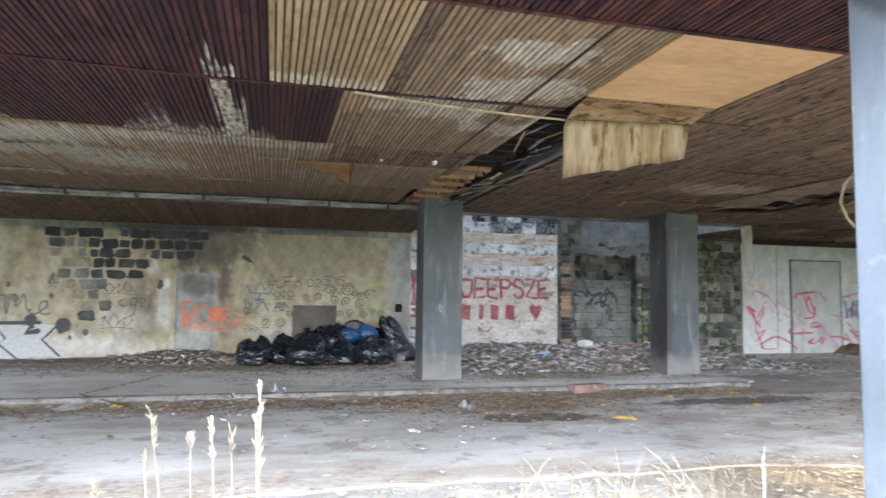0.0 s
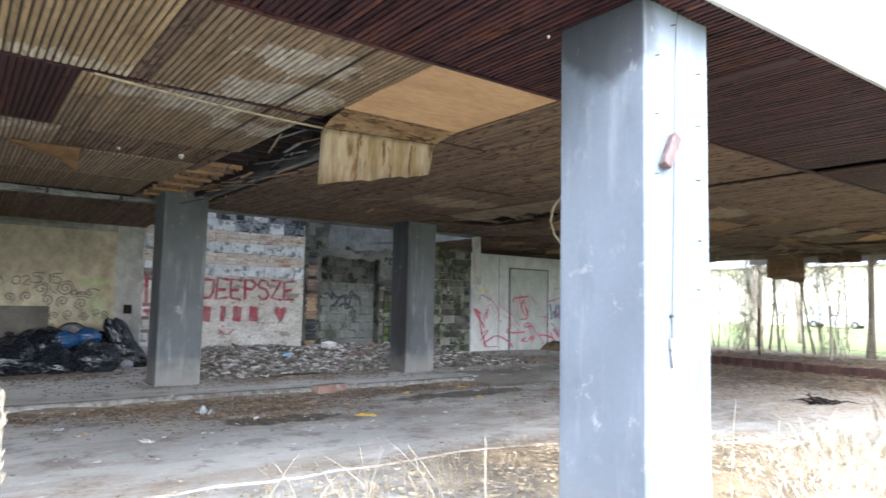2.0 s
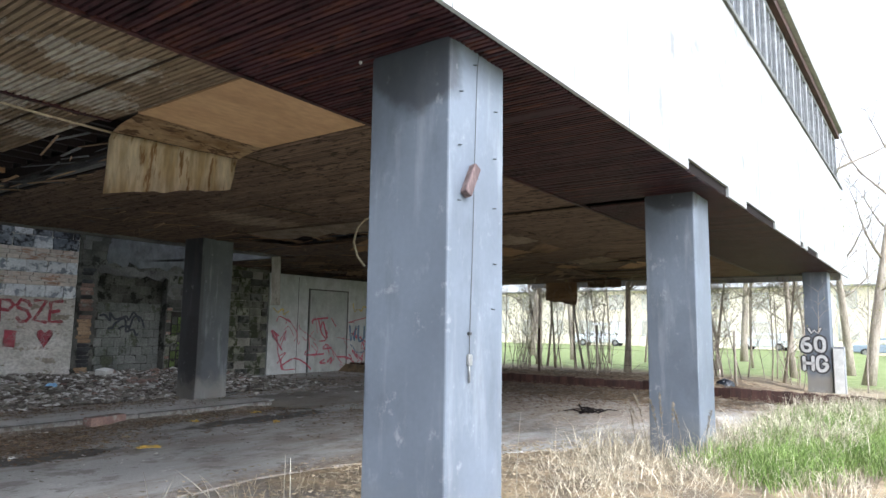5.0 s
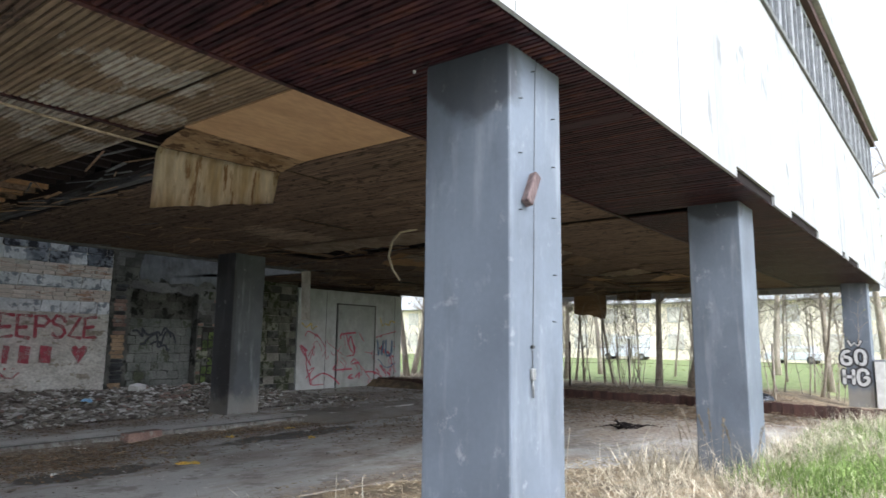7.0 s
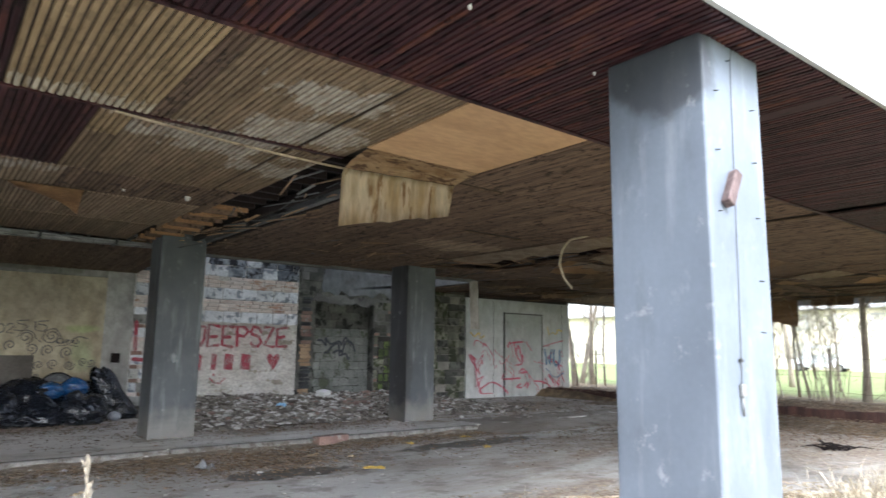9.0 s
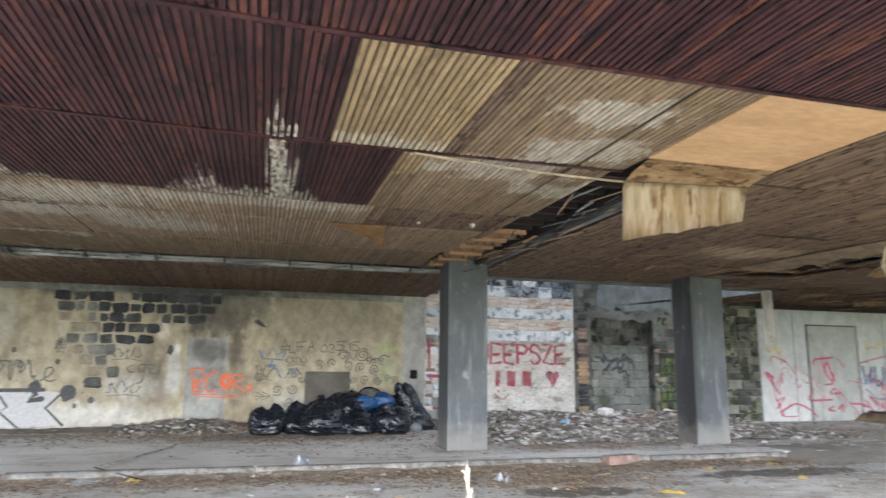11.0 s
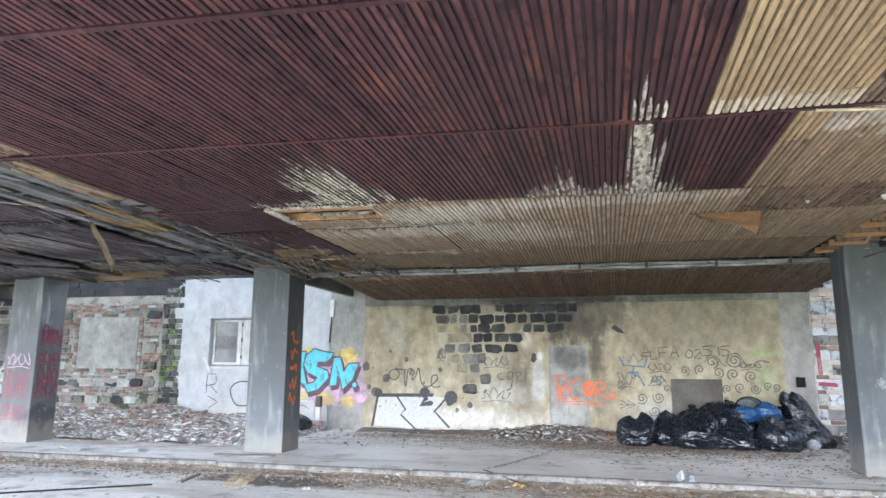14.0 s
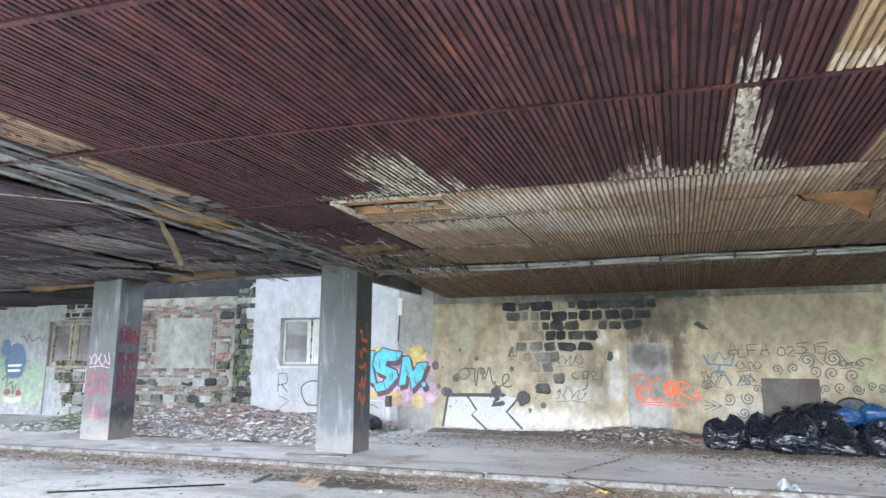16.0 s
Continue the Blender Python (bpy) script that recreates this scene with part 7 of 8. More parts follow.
BAG = "full black plastic rubbish bag by the wall"
rubbish_bag(-2.83, 2.88, 0, 0.60, 0.56, 0.42, m_bag, "black rubbish bag with two gathered ears", 1, 0.0, BOXY, (0.13, 0.20), 0.6, False)
rubbish_bag(-2.24, 3.00, 0, 0.62, 0.60, 0.50, m_bag, "slumped black plastic rubbish bag leaning on its neighbours", 2, 0.05, SACK, (0.18, 0.05), 0.5, False)
rubbish_bag(-1.80, 2.74, 0, 0.78, 0.76, 0.60, m_bag, "large black rubbish bag sagging to its side", 3, 0.06, SACK, (0.0, 0.1), 0.3, False)
rubbish_bag(-1.39, 2.72, 0, 0.34, 0.34, 0.34, m_bag, "small black rubbish bag squeezed between others", 9, 0.0, SACK, (0.05, 0.1), 0.4, False)
rubbish_bag(-1.02, 2.78, 0, 0.68, 0.60, 0.55, m_bag, BAG, 4, -0.14, CONE)
rubbish_bag(-0.40, 2.72, 0, 0.70, 0.66, 0.50, m_bag, "full black rubbish bag with a gaping top", 5, 0.0, BOXY, (0.12, 0.05), 0.2, False)
rubbish_bag(-1.25, 3.40, 0.0, 0.86, 0.72, 0.76, m_bag, "tall black rubbish bag at the back of the heap", 6, 0.0, BOXY, (0.0, 0.05), 0.4, False)
rubbish_bag(-1.78, 3.42, 0.0, 0.66, 0.60, 0.64, m_bag, "black rubbish bag at the back of the heap", 16)
rubbish_bag(-0.90, 3.08, 0.42, 0.42, 0.40, 0.32, m_bag_blue, "dark blue plastic rubbish bag on top of the heap", 7, 0.0, BALL, (0.0, 0.0), 0.0, False)
rubbish_bag(-0.52, 3.12, 0.42, 0.44, 0.44, 0.38, m_bag_blue, "round blue tied rubbish bag on top of the heap", 8, 0.0, BALL, (0, 0), 0.0, False)
rubbish_bag(-0.22, 3.50, 0.0, 0.62, 0.56, 0.64, m_bag, "black rubbish bag against the wall", 10)
rubbish_bag(-0.72, 3.42, 0.0, 0.66, 0.60, 0.50, m_bag, "black rubbish bag under the blue ones", 17, 0.0, BOXY, (0, 0), 0.2, False)
rubbish_bag(0.36, 3.48, 0.0, 0.72, 0.62, 0.98, m_bag, "tall black rubbish bag leaning on the heap", 11, -0.42, ((0.0, 0.85), (0.10, 1.0), (0.3, 0.92), (0.6, 0.72), (0.82, 0.66), (0.93, 0.5), (1.0, 0.2)), (0, 0), 0.1, False)
rubbish_bag(0.18, 3.02, 0.0, 0.22, 0.20, 0.17, m_clear, "small milky plastic bag of rubbish", 12, 0.0, BALL, (0, 0), 0.1, False)
rubbish_bag(-9.85, 3.25, 0.05, 0.55, 0.45, 0.32, m_bag, "small dark rubbish bag by the pier", 13, 0.0, SACK, (0, 0), 0.3, False)
# Stand-in for an unidentified dark object on the bank.
rubbish_bag(13.9, -7.35, 0.10, 0.42, 0.36, 0.22, m_bag, "unidentified dark object on the bank, drawn as a rubbish bag", 14, 0.0, SACK, (0, 0), 0.3, False)
bucket = thing("bucket", "broken black plastic bucket on the rubbish heap", "bucket", at=(-0.76, 3.36, 0.66))
bm = bmesh.new()
tube(bm, [(0.24 * math.cos(a * 0.2618), 0.0, 0.05 + 0.17 * math.sin(a * 0.2618)) for a in range(13)], 0.016, 6)
part("rim", bm, m_bag, bucket)
bm = bmesh.new()
arcs = [[bm.verts.new((s * math.cos(a * 0.2618), d, 0.05 + 0.7 * s * math.sin(a * 0.2618))) for a in range(13)] for s, d in ((0.235, 0.0), (0.17, 0.22), (0.001, 0.23))]
for r0, r1 in zip(arcs, arcs[1:]):
    for i in range(12):
        bm.faces.new((r0[i], r0[i + 1], r1[i + 1], r1[i]))
bmesh.ops.solidify(bm, geom=bm.faces[:], thickness=0.006)
part("shell", bm, m_frame_grey, bucket, "dusty grey inside")


# ---- single pieces of litter ----
def crumpled(name, x, y, z, sx, sy, h, material, label, category, seed):
    bm = bmesh.new()
    bmesh.ops.create_grid(bm, x_segments=9, y_segments=9, size=0.5)
    for v in bm.verts:
        e = noise.noise(Vector((v.co.x * 2.6 + seed, v.co.y * 2.6, seed))) - 2.0 * max(abs(v.co.x), abs(v.co.y)) ** 2 + 0.1
        r = 1 + 0.15 * noise.noise(Vector((v.co.x * 3, v.co.y * 3, seed + 5)))
        v.co = Vector((v.co.x * sx * r, v.co.y * sy * r, max(0.0, h * (0.5 + e)) + 0.004))
    bmesh.ops.solidify(bm, geom=bm.faces[:], thickness=0.003)
    ob = solid(name, bm, material, label, category)
    ob.matrix_basis = pose(x, y, z, 0, 0, seed * 47)
    return ob


m_paper, m_yellow = plain("white_paper", (0.38, 0.38, 0.365), 0.7), plain("yellow_plastic", (0.62, 0.42, 0.08), 0.5)
m_card = plain("tan_cardboard", (0.42, 0.34, 0.22), 0.8)
crumpled("plastic_bag", -5.02, -1.45, -0.1, 0.34, 0.22, 0.07, m_paper, "crumpled white plastic bag on the drive", "plastic bag", 1)
crumpled("plastic_bag", -2.38, -0.98, 0.0, 0.26, 0.22, 0.13, m_clear, "clear crumpled plastic bag by the kerb", "plastic bag", 2)
crumpled("plastic_scrap", 1.89, -3.39, -0.1, 0.28, 0.13, 0.03, m_yellow, "flat yellow plastic scrap on the drive", "litter", 3)
crumpled("plastic_scrap", -4.45, -1.42, -0.1, 0.16, 0.14, 0.05, m_yellow, "yellow scrap on the drive", "litter", 4)
crumpled("plastic_scrap", 4.33, -2.83, -0.1, 0.2, 0.1, 0.03, m_yellow, "small yellow scrap on the drive", "litter", 5)
crumpled("plastic_scrap", 3.5, -1.9, -0.1, 0.14, 0.1, 0.03, m_yellow, "small yellow scrap on the drive", "litter", 6)
crumpled("plastic_scrap", 4.8, -1.75, -0.1, 0.18, 0.1, 0.03, m_yellow, "small yellow scrap on the drive", "litter", 7)
crumpled("plastic_cup", 0.11, -2.3, -0.1, 0.16, 0.22, 0.12, m_clear, "milky crushed plastic cup on the drive", "plastic cup", 8)
crumpled("paper_sheet", 3.2, 2.3, 0.2, 0.32, 0.2, 0.07, plain("faded_blue_wrapper", (0.2, 0.42, 0.65), 0.5), "pale blue wrapper on the rubble", "litter", 9)
crumpled("paper_sheet", -8.1, -2.0, -0.1, 0.9, 0.3, 0.03, m_card, "flattened tan cardboard on the drive", "cardboard", 10)
crumpled("paper_sheet", -12.2, -0.4, 0.0, 0.9, 0.4, 0.06, m_paper, "pale broken plasterboard on the platform", "plasterboard", 11)
crumpled("paper_sheet", -11.0, -0.55, 0.0, 0.5, 0.3, 0.05, m_paper, "pale broken plasterboard on the platform", "plasterboard", 12)
rnd = random.Random(77)
for i in range(24):
    x = rnd.uniform(-12, 9)
    y = rnd.choice((rnd.uniform(-2.6, -1.4), rnd.uniform(0.9, 2.2), rnd.uniform(-4, -1.4)))
    crumpled("paper_scrap", x, y, -0.1 if y < -1.1 else 0.0, rnd.uniform(0.06, 0.16), rnd.uniform(0.04, 0.1), 0.03, rnd.choice((m_paper, m_paper, m_card, m_clear)), "small pale scrap of litter on the floor", "litter", i + 20)


m_dirty_board = rough_mat("dirty_grey_board", (0.13, 0.112, 0.09), (0.215, 0.19, 0.155), (0.08, 0.066, 0.052), scale=4, fine=30, stretch=(0.5, 2, 1), rough=0.85)


def plank(name, a, b, w, t, material, label, category="plank"):
    a, b = Vector(a), Vector(b)
    d = (b - a)
    bm = bmesh.new()
    box(bm, 0, d.length, -w / 2, w / 2, -t / 2, t / 2, min(w, t) * 0.12)
    ob = solid(name, bm, material, label, category)
    ob.matrix_basis = Matrix.Translation(a) @ d.to_track_quat("X", "Z").to_matrix().to_4x4()
    return ob


plank("plank", (-9.45, -0.52, 0.015), (-8.45, -0.44, 0.015), 0.12, 0.02, m_dirty_board, "weathered plank lying by a pillar")
plank("stick", (-10.6, -3.8, -0.085), (-9.0, -2.6, -0.088), 0.02, 0.02, m_trim_dark, "dark thin stick on the drive", "stick")
plank("stick", (-12.5, -2.6, -0.085), (-10.3, -2.1, -0.085), 0.035, 0.03, m_grey_timber, "pale stick on the drive", "stick")
plank("stick", (-8.9, -1.75, -0.08), (-8.75, -2.4, -0.08), 0.06, 0.025, m_dirty_board, "short board piece on the drive", "stick")
plank("lath", (-4.95, -0.95, 0.03), (-4.3, 1.2, 0.01), 0.03, 0.02, m_bleached, "long pale lath lying on the platform", "lath")
plank("stick", (-5.0, -1.0, 0.03), (-4.3, -1.45, -0.085), 0.014, 0.012, m_trim_dark, "thin dark stick over the kerb", "stick")
plank("rotten_board", (-3.62, 3.95, 0.10), (-2.85, 3.72, 0.07), 0.16, 0.09, m_rust, "rotten dark brown board lying by the wall", "board")
plank("rotten_board", (-3.5, 3.62, 0.05), (-2.95, 3.75, 0.05), 0.10, 0.05, m_timber, "short brown board on the debris by the wall", "board")
sheet_strip("hanging_lath", [((-9.26, -3.82, 3.14), (-9.16, -3.88, 3.14)), ((-9.11, -3.90, 2.95), (-9.00, -3.94, 2.96)), ((-8.95, -3.96, 2.80), (-8.82, -4.01, 2.81)), ((-8.80, -4.03, 2.66), (-8.69, -4.07, 2.65)), ((-8.66, -4.09, 2.52), (-8.57, -4.13, 2.53)), ((-8.60, -4.12, 2.46), (-8.51, -4.15, 2.45))], 0.012, m_lath, "pale splintered lath hanging from the ceiling", "lath", 0.02, 6, 0.035)
plank("hanging_board", (7.58, 1.26, 3.05), (7.74, 1.40, 1.90), 0.21, 0.03, m_pale_board, "long pale board hanging by the ceiling edge", "board")
sheet_strip("hanging_board", [((18.30, -0.46, 3.1), (18.36, -1.60, 3.1)), ((18.28, -0.46, 2.9), (18.34, -1.62, 2.85)), ((18.26, -0.45, 2.68), (18.32, -1.64, 2.55)), ((18.30, -0.44, 2.46), (18.36, -1.58, 2.27))], 0.012, m_timber, "brown ply board hanging from the ceiling edge", "board", 0.0, 4, 0.03)
sheet_strip("hanging_board", [((18.30, -2.03, 3.09), (18.36, -3.2, 3.09)), ((18.28, -2.03, 2.95), (18.34, -3.2, 2.96)), ((18.30, -2.03, 2.84), (18.36, -3.18, 2.85))], 0.012, m_brown, "brown ceiling board hanging loose at the edge", "board", 0.0, 5, 0.02)
for k, (x, y, w, l, d, m) in enumerate(((6.6, -2.6, 1.5, 0.5, 0.20, m_ply), (8.0, -2.2, 1.6, 0.5, 0.16, m_timber), (8.8, -4.4, 1.2, 0.6, 0.14, m_ply), (10.4, -3.3, 1.2, 0.7, 0.2, m_timber), (9.5, -1.2, 1.5, 0.5, 0.2, m_timber), (12.8, -5.8, 1.1, 0.6, 0.15, m_ply), (13.5, -3.6, 1.1, 0.7, 0.2, m_timber), (10.8, 1.8, 1.8, 0.3, 0.22, m_timber), (-9.9, -1.6, 1.2, 0.3, 0.12, m_grey_timber), (-12.5, -0.2, 1.6, 0.22, 0.16, m_timber), (-16.5, 0.1, 2.2, 0.2, 0.18, m_timber), (-10.6, -3.9, 1.4, 0.2, 0.06, m_grey_timber), (-13.5, -2.6, 1.8, 0.16, 0.08, m_grey_timber), (-8.0, -1.7, 0.9, 0.4, 0.08, m_tan), (-8.9, -4.6, 0.5, 1.3, 0.05, m_pale), (-7.6, -0.6, 0.7, 0.5, 0.12, m_tan))):
    sheet_strip("loose_board", [((x, y, 3.095), (x + w, y, 3.09)), ((x - 0.05, y + l * 0.5, 3.09 - d * 0.4), (x + w - 0.05, y + l * 0.5, 3.09 - d * 0.2)), ((x, y + l, 3.09 - d), (x + w, y + l, 3.09 - d * 0.45))], 0.01, m, "loose board sagging from the broken ceiling", "board", 0.012, k + 2, 0.015)
sheet_strip("peeled_board", [((4.80, -1.25, 3.075), (4.86, -4.85, 3.065)), ((5.12, -1.30, 3.045), (5.18, -4.80, 3.03)), ((5.42, -1.4, 3.035), (5.50, -4.7, 3.02))], 0.008, m_lath, "long pale plywood strip peeling beside a gap in the ceiling", "board", 0.03, 9, 0.03)
sheet_strip("peeled_board", [((6.30, -3.72, 3.07), (8.5, -3.62, 3.07)), ((6.35, -3.45, 3.05), (8.45, -3.38, 3.045)), ((6.42, -3.18, 3.035), (8.3, -3.15, 3.02))], 0.008, m_lath, "pale bare board sagging beside a gap in the ceiling", "board", 0.02, 13, 0.03)
sheet_strip("peeled_board", [((6.75, -2.75, 3.07), (8.7, -2.62, 3.07)), ((6.8, -2.55, 3.05), (8.6, -2.42, 3.045)), ((6.9, -2.38, 3.03), (8.4, -2.25, 3.02))], 0.008, m_lath, "pale bare board hanging from the broken ceiling", "board", 0.02, 14, 0.03)
sheet_strip("peeled_board", [((6.65, -0.7, 3.09), (6.7, -2.4, 3.09)), ((6.5, -0.8, 3.07), (6.55, -2.4, 3.065)), ((6.4, -0.9, 3.03), (6.45, -2.3, 3.035))], 0.008, m_timber, "brown board sagging into a gap in the ceiling", "board", 0.02, 11, 0.02)
rnd = random.Random(52)
for k in range(30):
    x, y = rnd.uniform(7.0, 17.0), rnd.uniform(-5.4, 3.2)
    w, l, d = rnd.uniform(0.5, 1.4), rnd.uniform(0.25, 0.7), rnd.uniform(0.05, 0.2)
    sheet_strip("loose_board", [((x, y, 3.085), (x + w, y, 3.08)), ((x - 0.05, y + l * 0.5, 3.08 - d * 0.4), (x + w - 0.05, y + l * 0.5, 3.08 - d * 0.3)), ((x, y + l, 3.08 - d), (x + w, y + l, 3.08 - d * 0.5))], 0.01, rnd.choice((m_ply, m_lath, m_timber, m_timber, m_brown)), "loose board sagging from the broken ceiling", "board", 0.012, k + 40, 0.02)
bm = bmesh.new()
tube(bm, [(4.72, -4.60, 3.09), (4.50, -4.44, 3.02), (4.42, -4.36, 2.88), (4.38, -4.33, 2.66), (4.42, -4.38, 2.45), (4.50, -4.46, 2.30)], 0.017, 8)
solid("hanging_tube", bm, m_pvc, "cream plastic tube hanging from the ceiling", "tube")
for x, y, z, r in ((-0.59, -3.14, 3.07, 0.032), (-0.85, -8.41, 3.08, 0.012), (0.25, -8.30, 3.08, 0.010), (-1.25, -3.05, 3.08, 0.02)):
    bm = bmesh.new()
    tube(bm, [(0, 0, 0.03), (0, 0, 0.01), (0, 0, 0.01 - r * 0.5), (0, 0, 0.01 - r)], [r, r, r * 0.8, r * 0.4], 12)
    ob = solid("lamp_socket", bm, m_frame_white, "small white porcelain lamp socket on the ceiling", "lamp socket")
    ob.location = (x, y, z)
part_post = thing("post", "short pale post on a pink block by the pier", "post", at=(-9.68, 3.85, 0.0))
part("pole", boxes((-0.055, 0.055, -0.05, 0.05, 0.0, 0.70), bevel=0.006), m_frame_white, part_post)
part("base", boxes((-0.12, 0.12, -0.1, 0.1, 0.0, 0.2), bevel=0.02), m_brick_white, part_post)
part("cap", boxes((-0.06, 0.06, -0.055, 0.055, 0.5, 0.74), bevel=0.006), m_darkpatch, part_post)
fr = thing("metal_frame", "thin white metal frame standing by the wall", "frame", at=(-10.25, 3.9, 0.0))
for a, b in (((0, 0, 0), (0, 0, 0.62)), ((0.45, 0, 0), (0.42, 0, 0.62)), ((0, 0, 0.62), (0.42, 0, 0.62))):
    bm = bmesh.new()
    tube(bm, [a, b], 0.012, 6)
    part("rod", bm, m_frame_white, fr)
bm = bmesh.new()
box(bm, -0.14, 0.14, -0.12, 0.12, 0.0, 0.26, 0.012)
solid("foam_block", bm, m_frame_white, "white foam block on the rubble", "foam block").matrix_basis = pose(4.7, 3.3, 0.16, 8, -6, 25)
bm = bmesh.new()
box(bm, -0.30, 0.30, -0.09, 0.09, 0.0, 0.13, 0.012)
solid("brick_lump", bm, m_brick, "chunk of mortared bricks on the kerb", "brick").matrix_basis = pose(2.45, -1.22, -0.09, 0, 0, 12)
rnd = random.Random(91)
twigs = thing("branch_heap", "small heap of dark burnt branches on the drive", "branches", at=(8.9, -6.1, -0.09))
for i in range(22):
    a = rnd.uniform(0, 6.28)
    p = Vector((rnd.gauss(0, 0.17), rnd.gauss(0, 0.12), 0.0))
    q = p + Vector((math.cos(a) * rnd.uniform(0.12, 0.42), math.sin(a) * rnd.uniform(0.12, 0.42), rnd.uniform(0.0, 0.07)))
    bm = bmesh.new()
    tube(bm, [p, p.lerp(q, 0.5) + Vector((0, 0, 0.04)), q], [0.014, 0.012, 0.004], 5)
    part("twig", bm, m_trim_dark, twigs)


# ---- splinters of boarding that dangle in the broken places ----
def splinters(count, spots, material, label, seed, long=(0.3, 1.3), swing=0.16, turn=1.57):
    rnd = random.Random(seed)
    sh = Sheet()
    for _ in range(count):
        x0, x1, y0, y1 = rnd.choice(spots)
        c = Vector((rnd.uniform(x0, x1), rnd.uniform(y0, y1), CEIL - 0.01 - rnd.random() ** 2.5 * 0.13))
        l, w, t = rnd.uniform(*long), rnd.uniform(0.012, 0.038), rnd.uniform(0.004, 0.012)
        m = Euler((rnd.uniform(-0.2, 0.2), rnd.gauss(0, 0.06), rnd.gauss(turn, swing))).to_matrix()
        taper = rnd.uniform(0.1, 0.9)
        sh.hexa([tuple(c + m @ Vector((a * l / 2, b * w / 2 * (taper if a > 0 else 1.0), d * t / 2))) for d in (-1, 1) for a, b in ((-1, -1), (-1, 1), (1, 1), (1, -1))], 0)
    ob = sh.object("splintered_boards", [material])
    return tagged(ob, label, "splinters", kind="stuff")


west_slot = [(-9.7, -8.0, -7.0, 0.4), (-17.5, -9.6, -3.4, 0.3), (-16.0, -9.6, -1.0, 0.5), (-8.6, -6.8, -0.6, 0.8)]
east_slot = [(5.6, 9.8, -3.2, -1.8), (0.0, 0.9, -5.2, 0.9), (7.7, 14.0, 0.8, 3.9), (8.0, 16.0, -4.2, 0.5), (2.0, 7.0, -2.0, 1.0)]
splinters(90, west_slot, m_timber, "brown splintered slats hanging from the ceiling", 1)
splinters(170, west_slot, m_grey_timber, "grey splintered slats hanging from the ceiling", 2)
splinters(50, west_slot, m_bleached, "pale splinters hanging from the ceiling", 3)
splinters(70, [(-8.6, -5.6, 0.0, 1.6), (-8.4, -6.8, -2.6, 0.6)], m_bleached, "pale splinters beside the conduits", 9, (0.15, 0.7), 0.5)
splinters(60, [(-8.6, -0.5, 0.55, 1.05)], m_grey_timber, "grey laths lying along the conduits", 10, (0.3, 1.2), 0.08, 0.0)
splinters(110, [(8.5, 18.0, 3.3, 4.1), (9.0, 14.0, 3.7, 4.1)], m_rust, "dark brown rags of boarding along the ceiling edge", 11, (0.3, 1.4), 0.15, 0.0)
splinters(140, east_slot, m_timber, "brown splintered slats hanging from the ceiling", 4, (0.2, 0.9), 0.35)
splinters(90, east_slot, m_grey_timber, "grey splintered slats hanging from the ceiling", 6, (0.2, 0.9), 0.35)
splinters(60, east_slot, m_ply, "pale plywood splinters hanging from the ceiling", 5, (0.2, 0.7), 0.4)


# ---- grass ----
def blades(name, count, spots, height, material, label, seed, width=0.006, bend=0.35):
    """Blades round spots (x, y, spread x, spread y)."""
    rnd = random.Random(seed)
    verts, faces = [], []
    for _ in range(count):
        x, y, sx, sy = rnd.choice(spots)
        x, y = rnd.gauss(x, sx), rnd.gauss(y, sy)
        if y > road_edge(x) - 0.1:
            continue
        z = ground_height(x, y) - 0.01
        h, a = rnd.uniform(*height) * rnd.uniform(0.6, 1.0), rnd.uniform(0, 6.28)
        c, s = math.cos(a), math.sin(a)
        b = bend * h * rnd.uniform(0.2, 1.4)
        w = width * rnd.uniform(0.7, 1.4)
        t = rnd.uniform(0, 6.28)
        wx, wy = math.cos(t) * w, math.sin(t) * w
        k = len(verts)
        verts += [(x - wx, y - wy, z), (x + wx, y + wy, z), (x + c * b * 0.3 - wx * 0.8, y + s * b * 0.3 - wy * 0.8, z + h * 0.6), (x + c * b * 0.3 + wx * 0.8, y + s * b * 0.3 + wy * 0.8, z + h * 0.6), (x + c * b, y + s * b, z + h * (1.0 if b < 0.4 * h else 0.85))]
        faces += [(k, k + 1, k + 3, k + 2), (k + 2, k + 3, k + 4)]
    return tagged(raw(name, verts, faces, material), label, "grass", kind="stuff")


rnd = random.Random(2)
straw_spots = [(x, road_edge(x) - rnd.uniform(0.25, 1.7), 0.25, 0.2) for x in [rnd.uniform(4.9, 7.2) for _ in range(28)]] + [(rnd.uniform(6.5, 12.0), rnd.uniform(-10.8, -8.9), 0.3, 0.2) for _ in range(46)]
green_spots = [(rnd.uniform(6.2, 12.0), rnd.uniform(-11.2, -9.15), 0.35, 0.25) for _ in range(46)] + [(rnd.uniform(4.6, 6.8), rnd.uniform(-10.2, -9.2), 0.25, 0.2) for _ in range(12)]
blades("dry_grass", 5200, straw_spots, (0.12, 0.66), m_straw, "pale dry grass tufts at the edge of the drive", 1, 0.0034, 1.1)
blades("dry_grass", 1500, green_spots, (0.12, 0.34), m_straw, "dry stems among the green grass", 6, 0.003, 1.2)
blades("dry_grass", 1100, [(rnd.uniform(4.2, 5.4), rnd.uniform(-10.6, -9.9), 0.3, 0.2) for _ in range(16)] + [(rnd.uniform(7.5, 12.5), rnd.uniform(-9.7, -9.1), 0.4, 0.2) for _ in range(20)], (0.10, 0.32), m_straw, "bleached dry tufts in front of the green grass", 8, 0.0034, 1.3)
blades("green_grass", 30000, green_spots, (0.10, 0.38), m_grass, "fresh green grass beside the pillar", 2, 0.0035, 0.8)
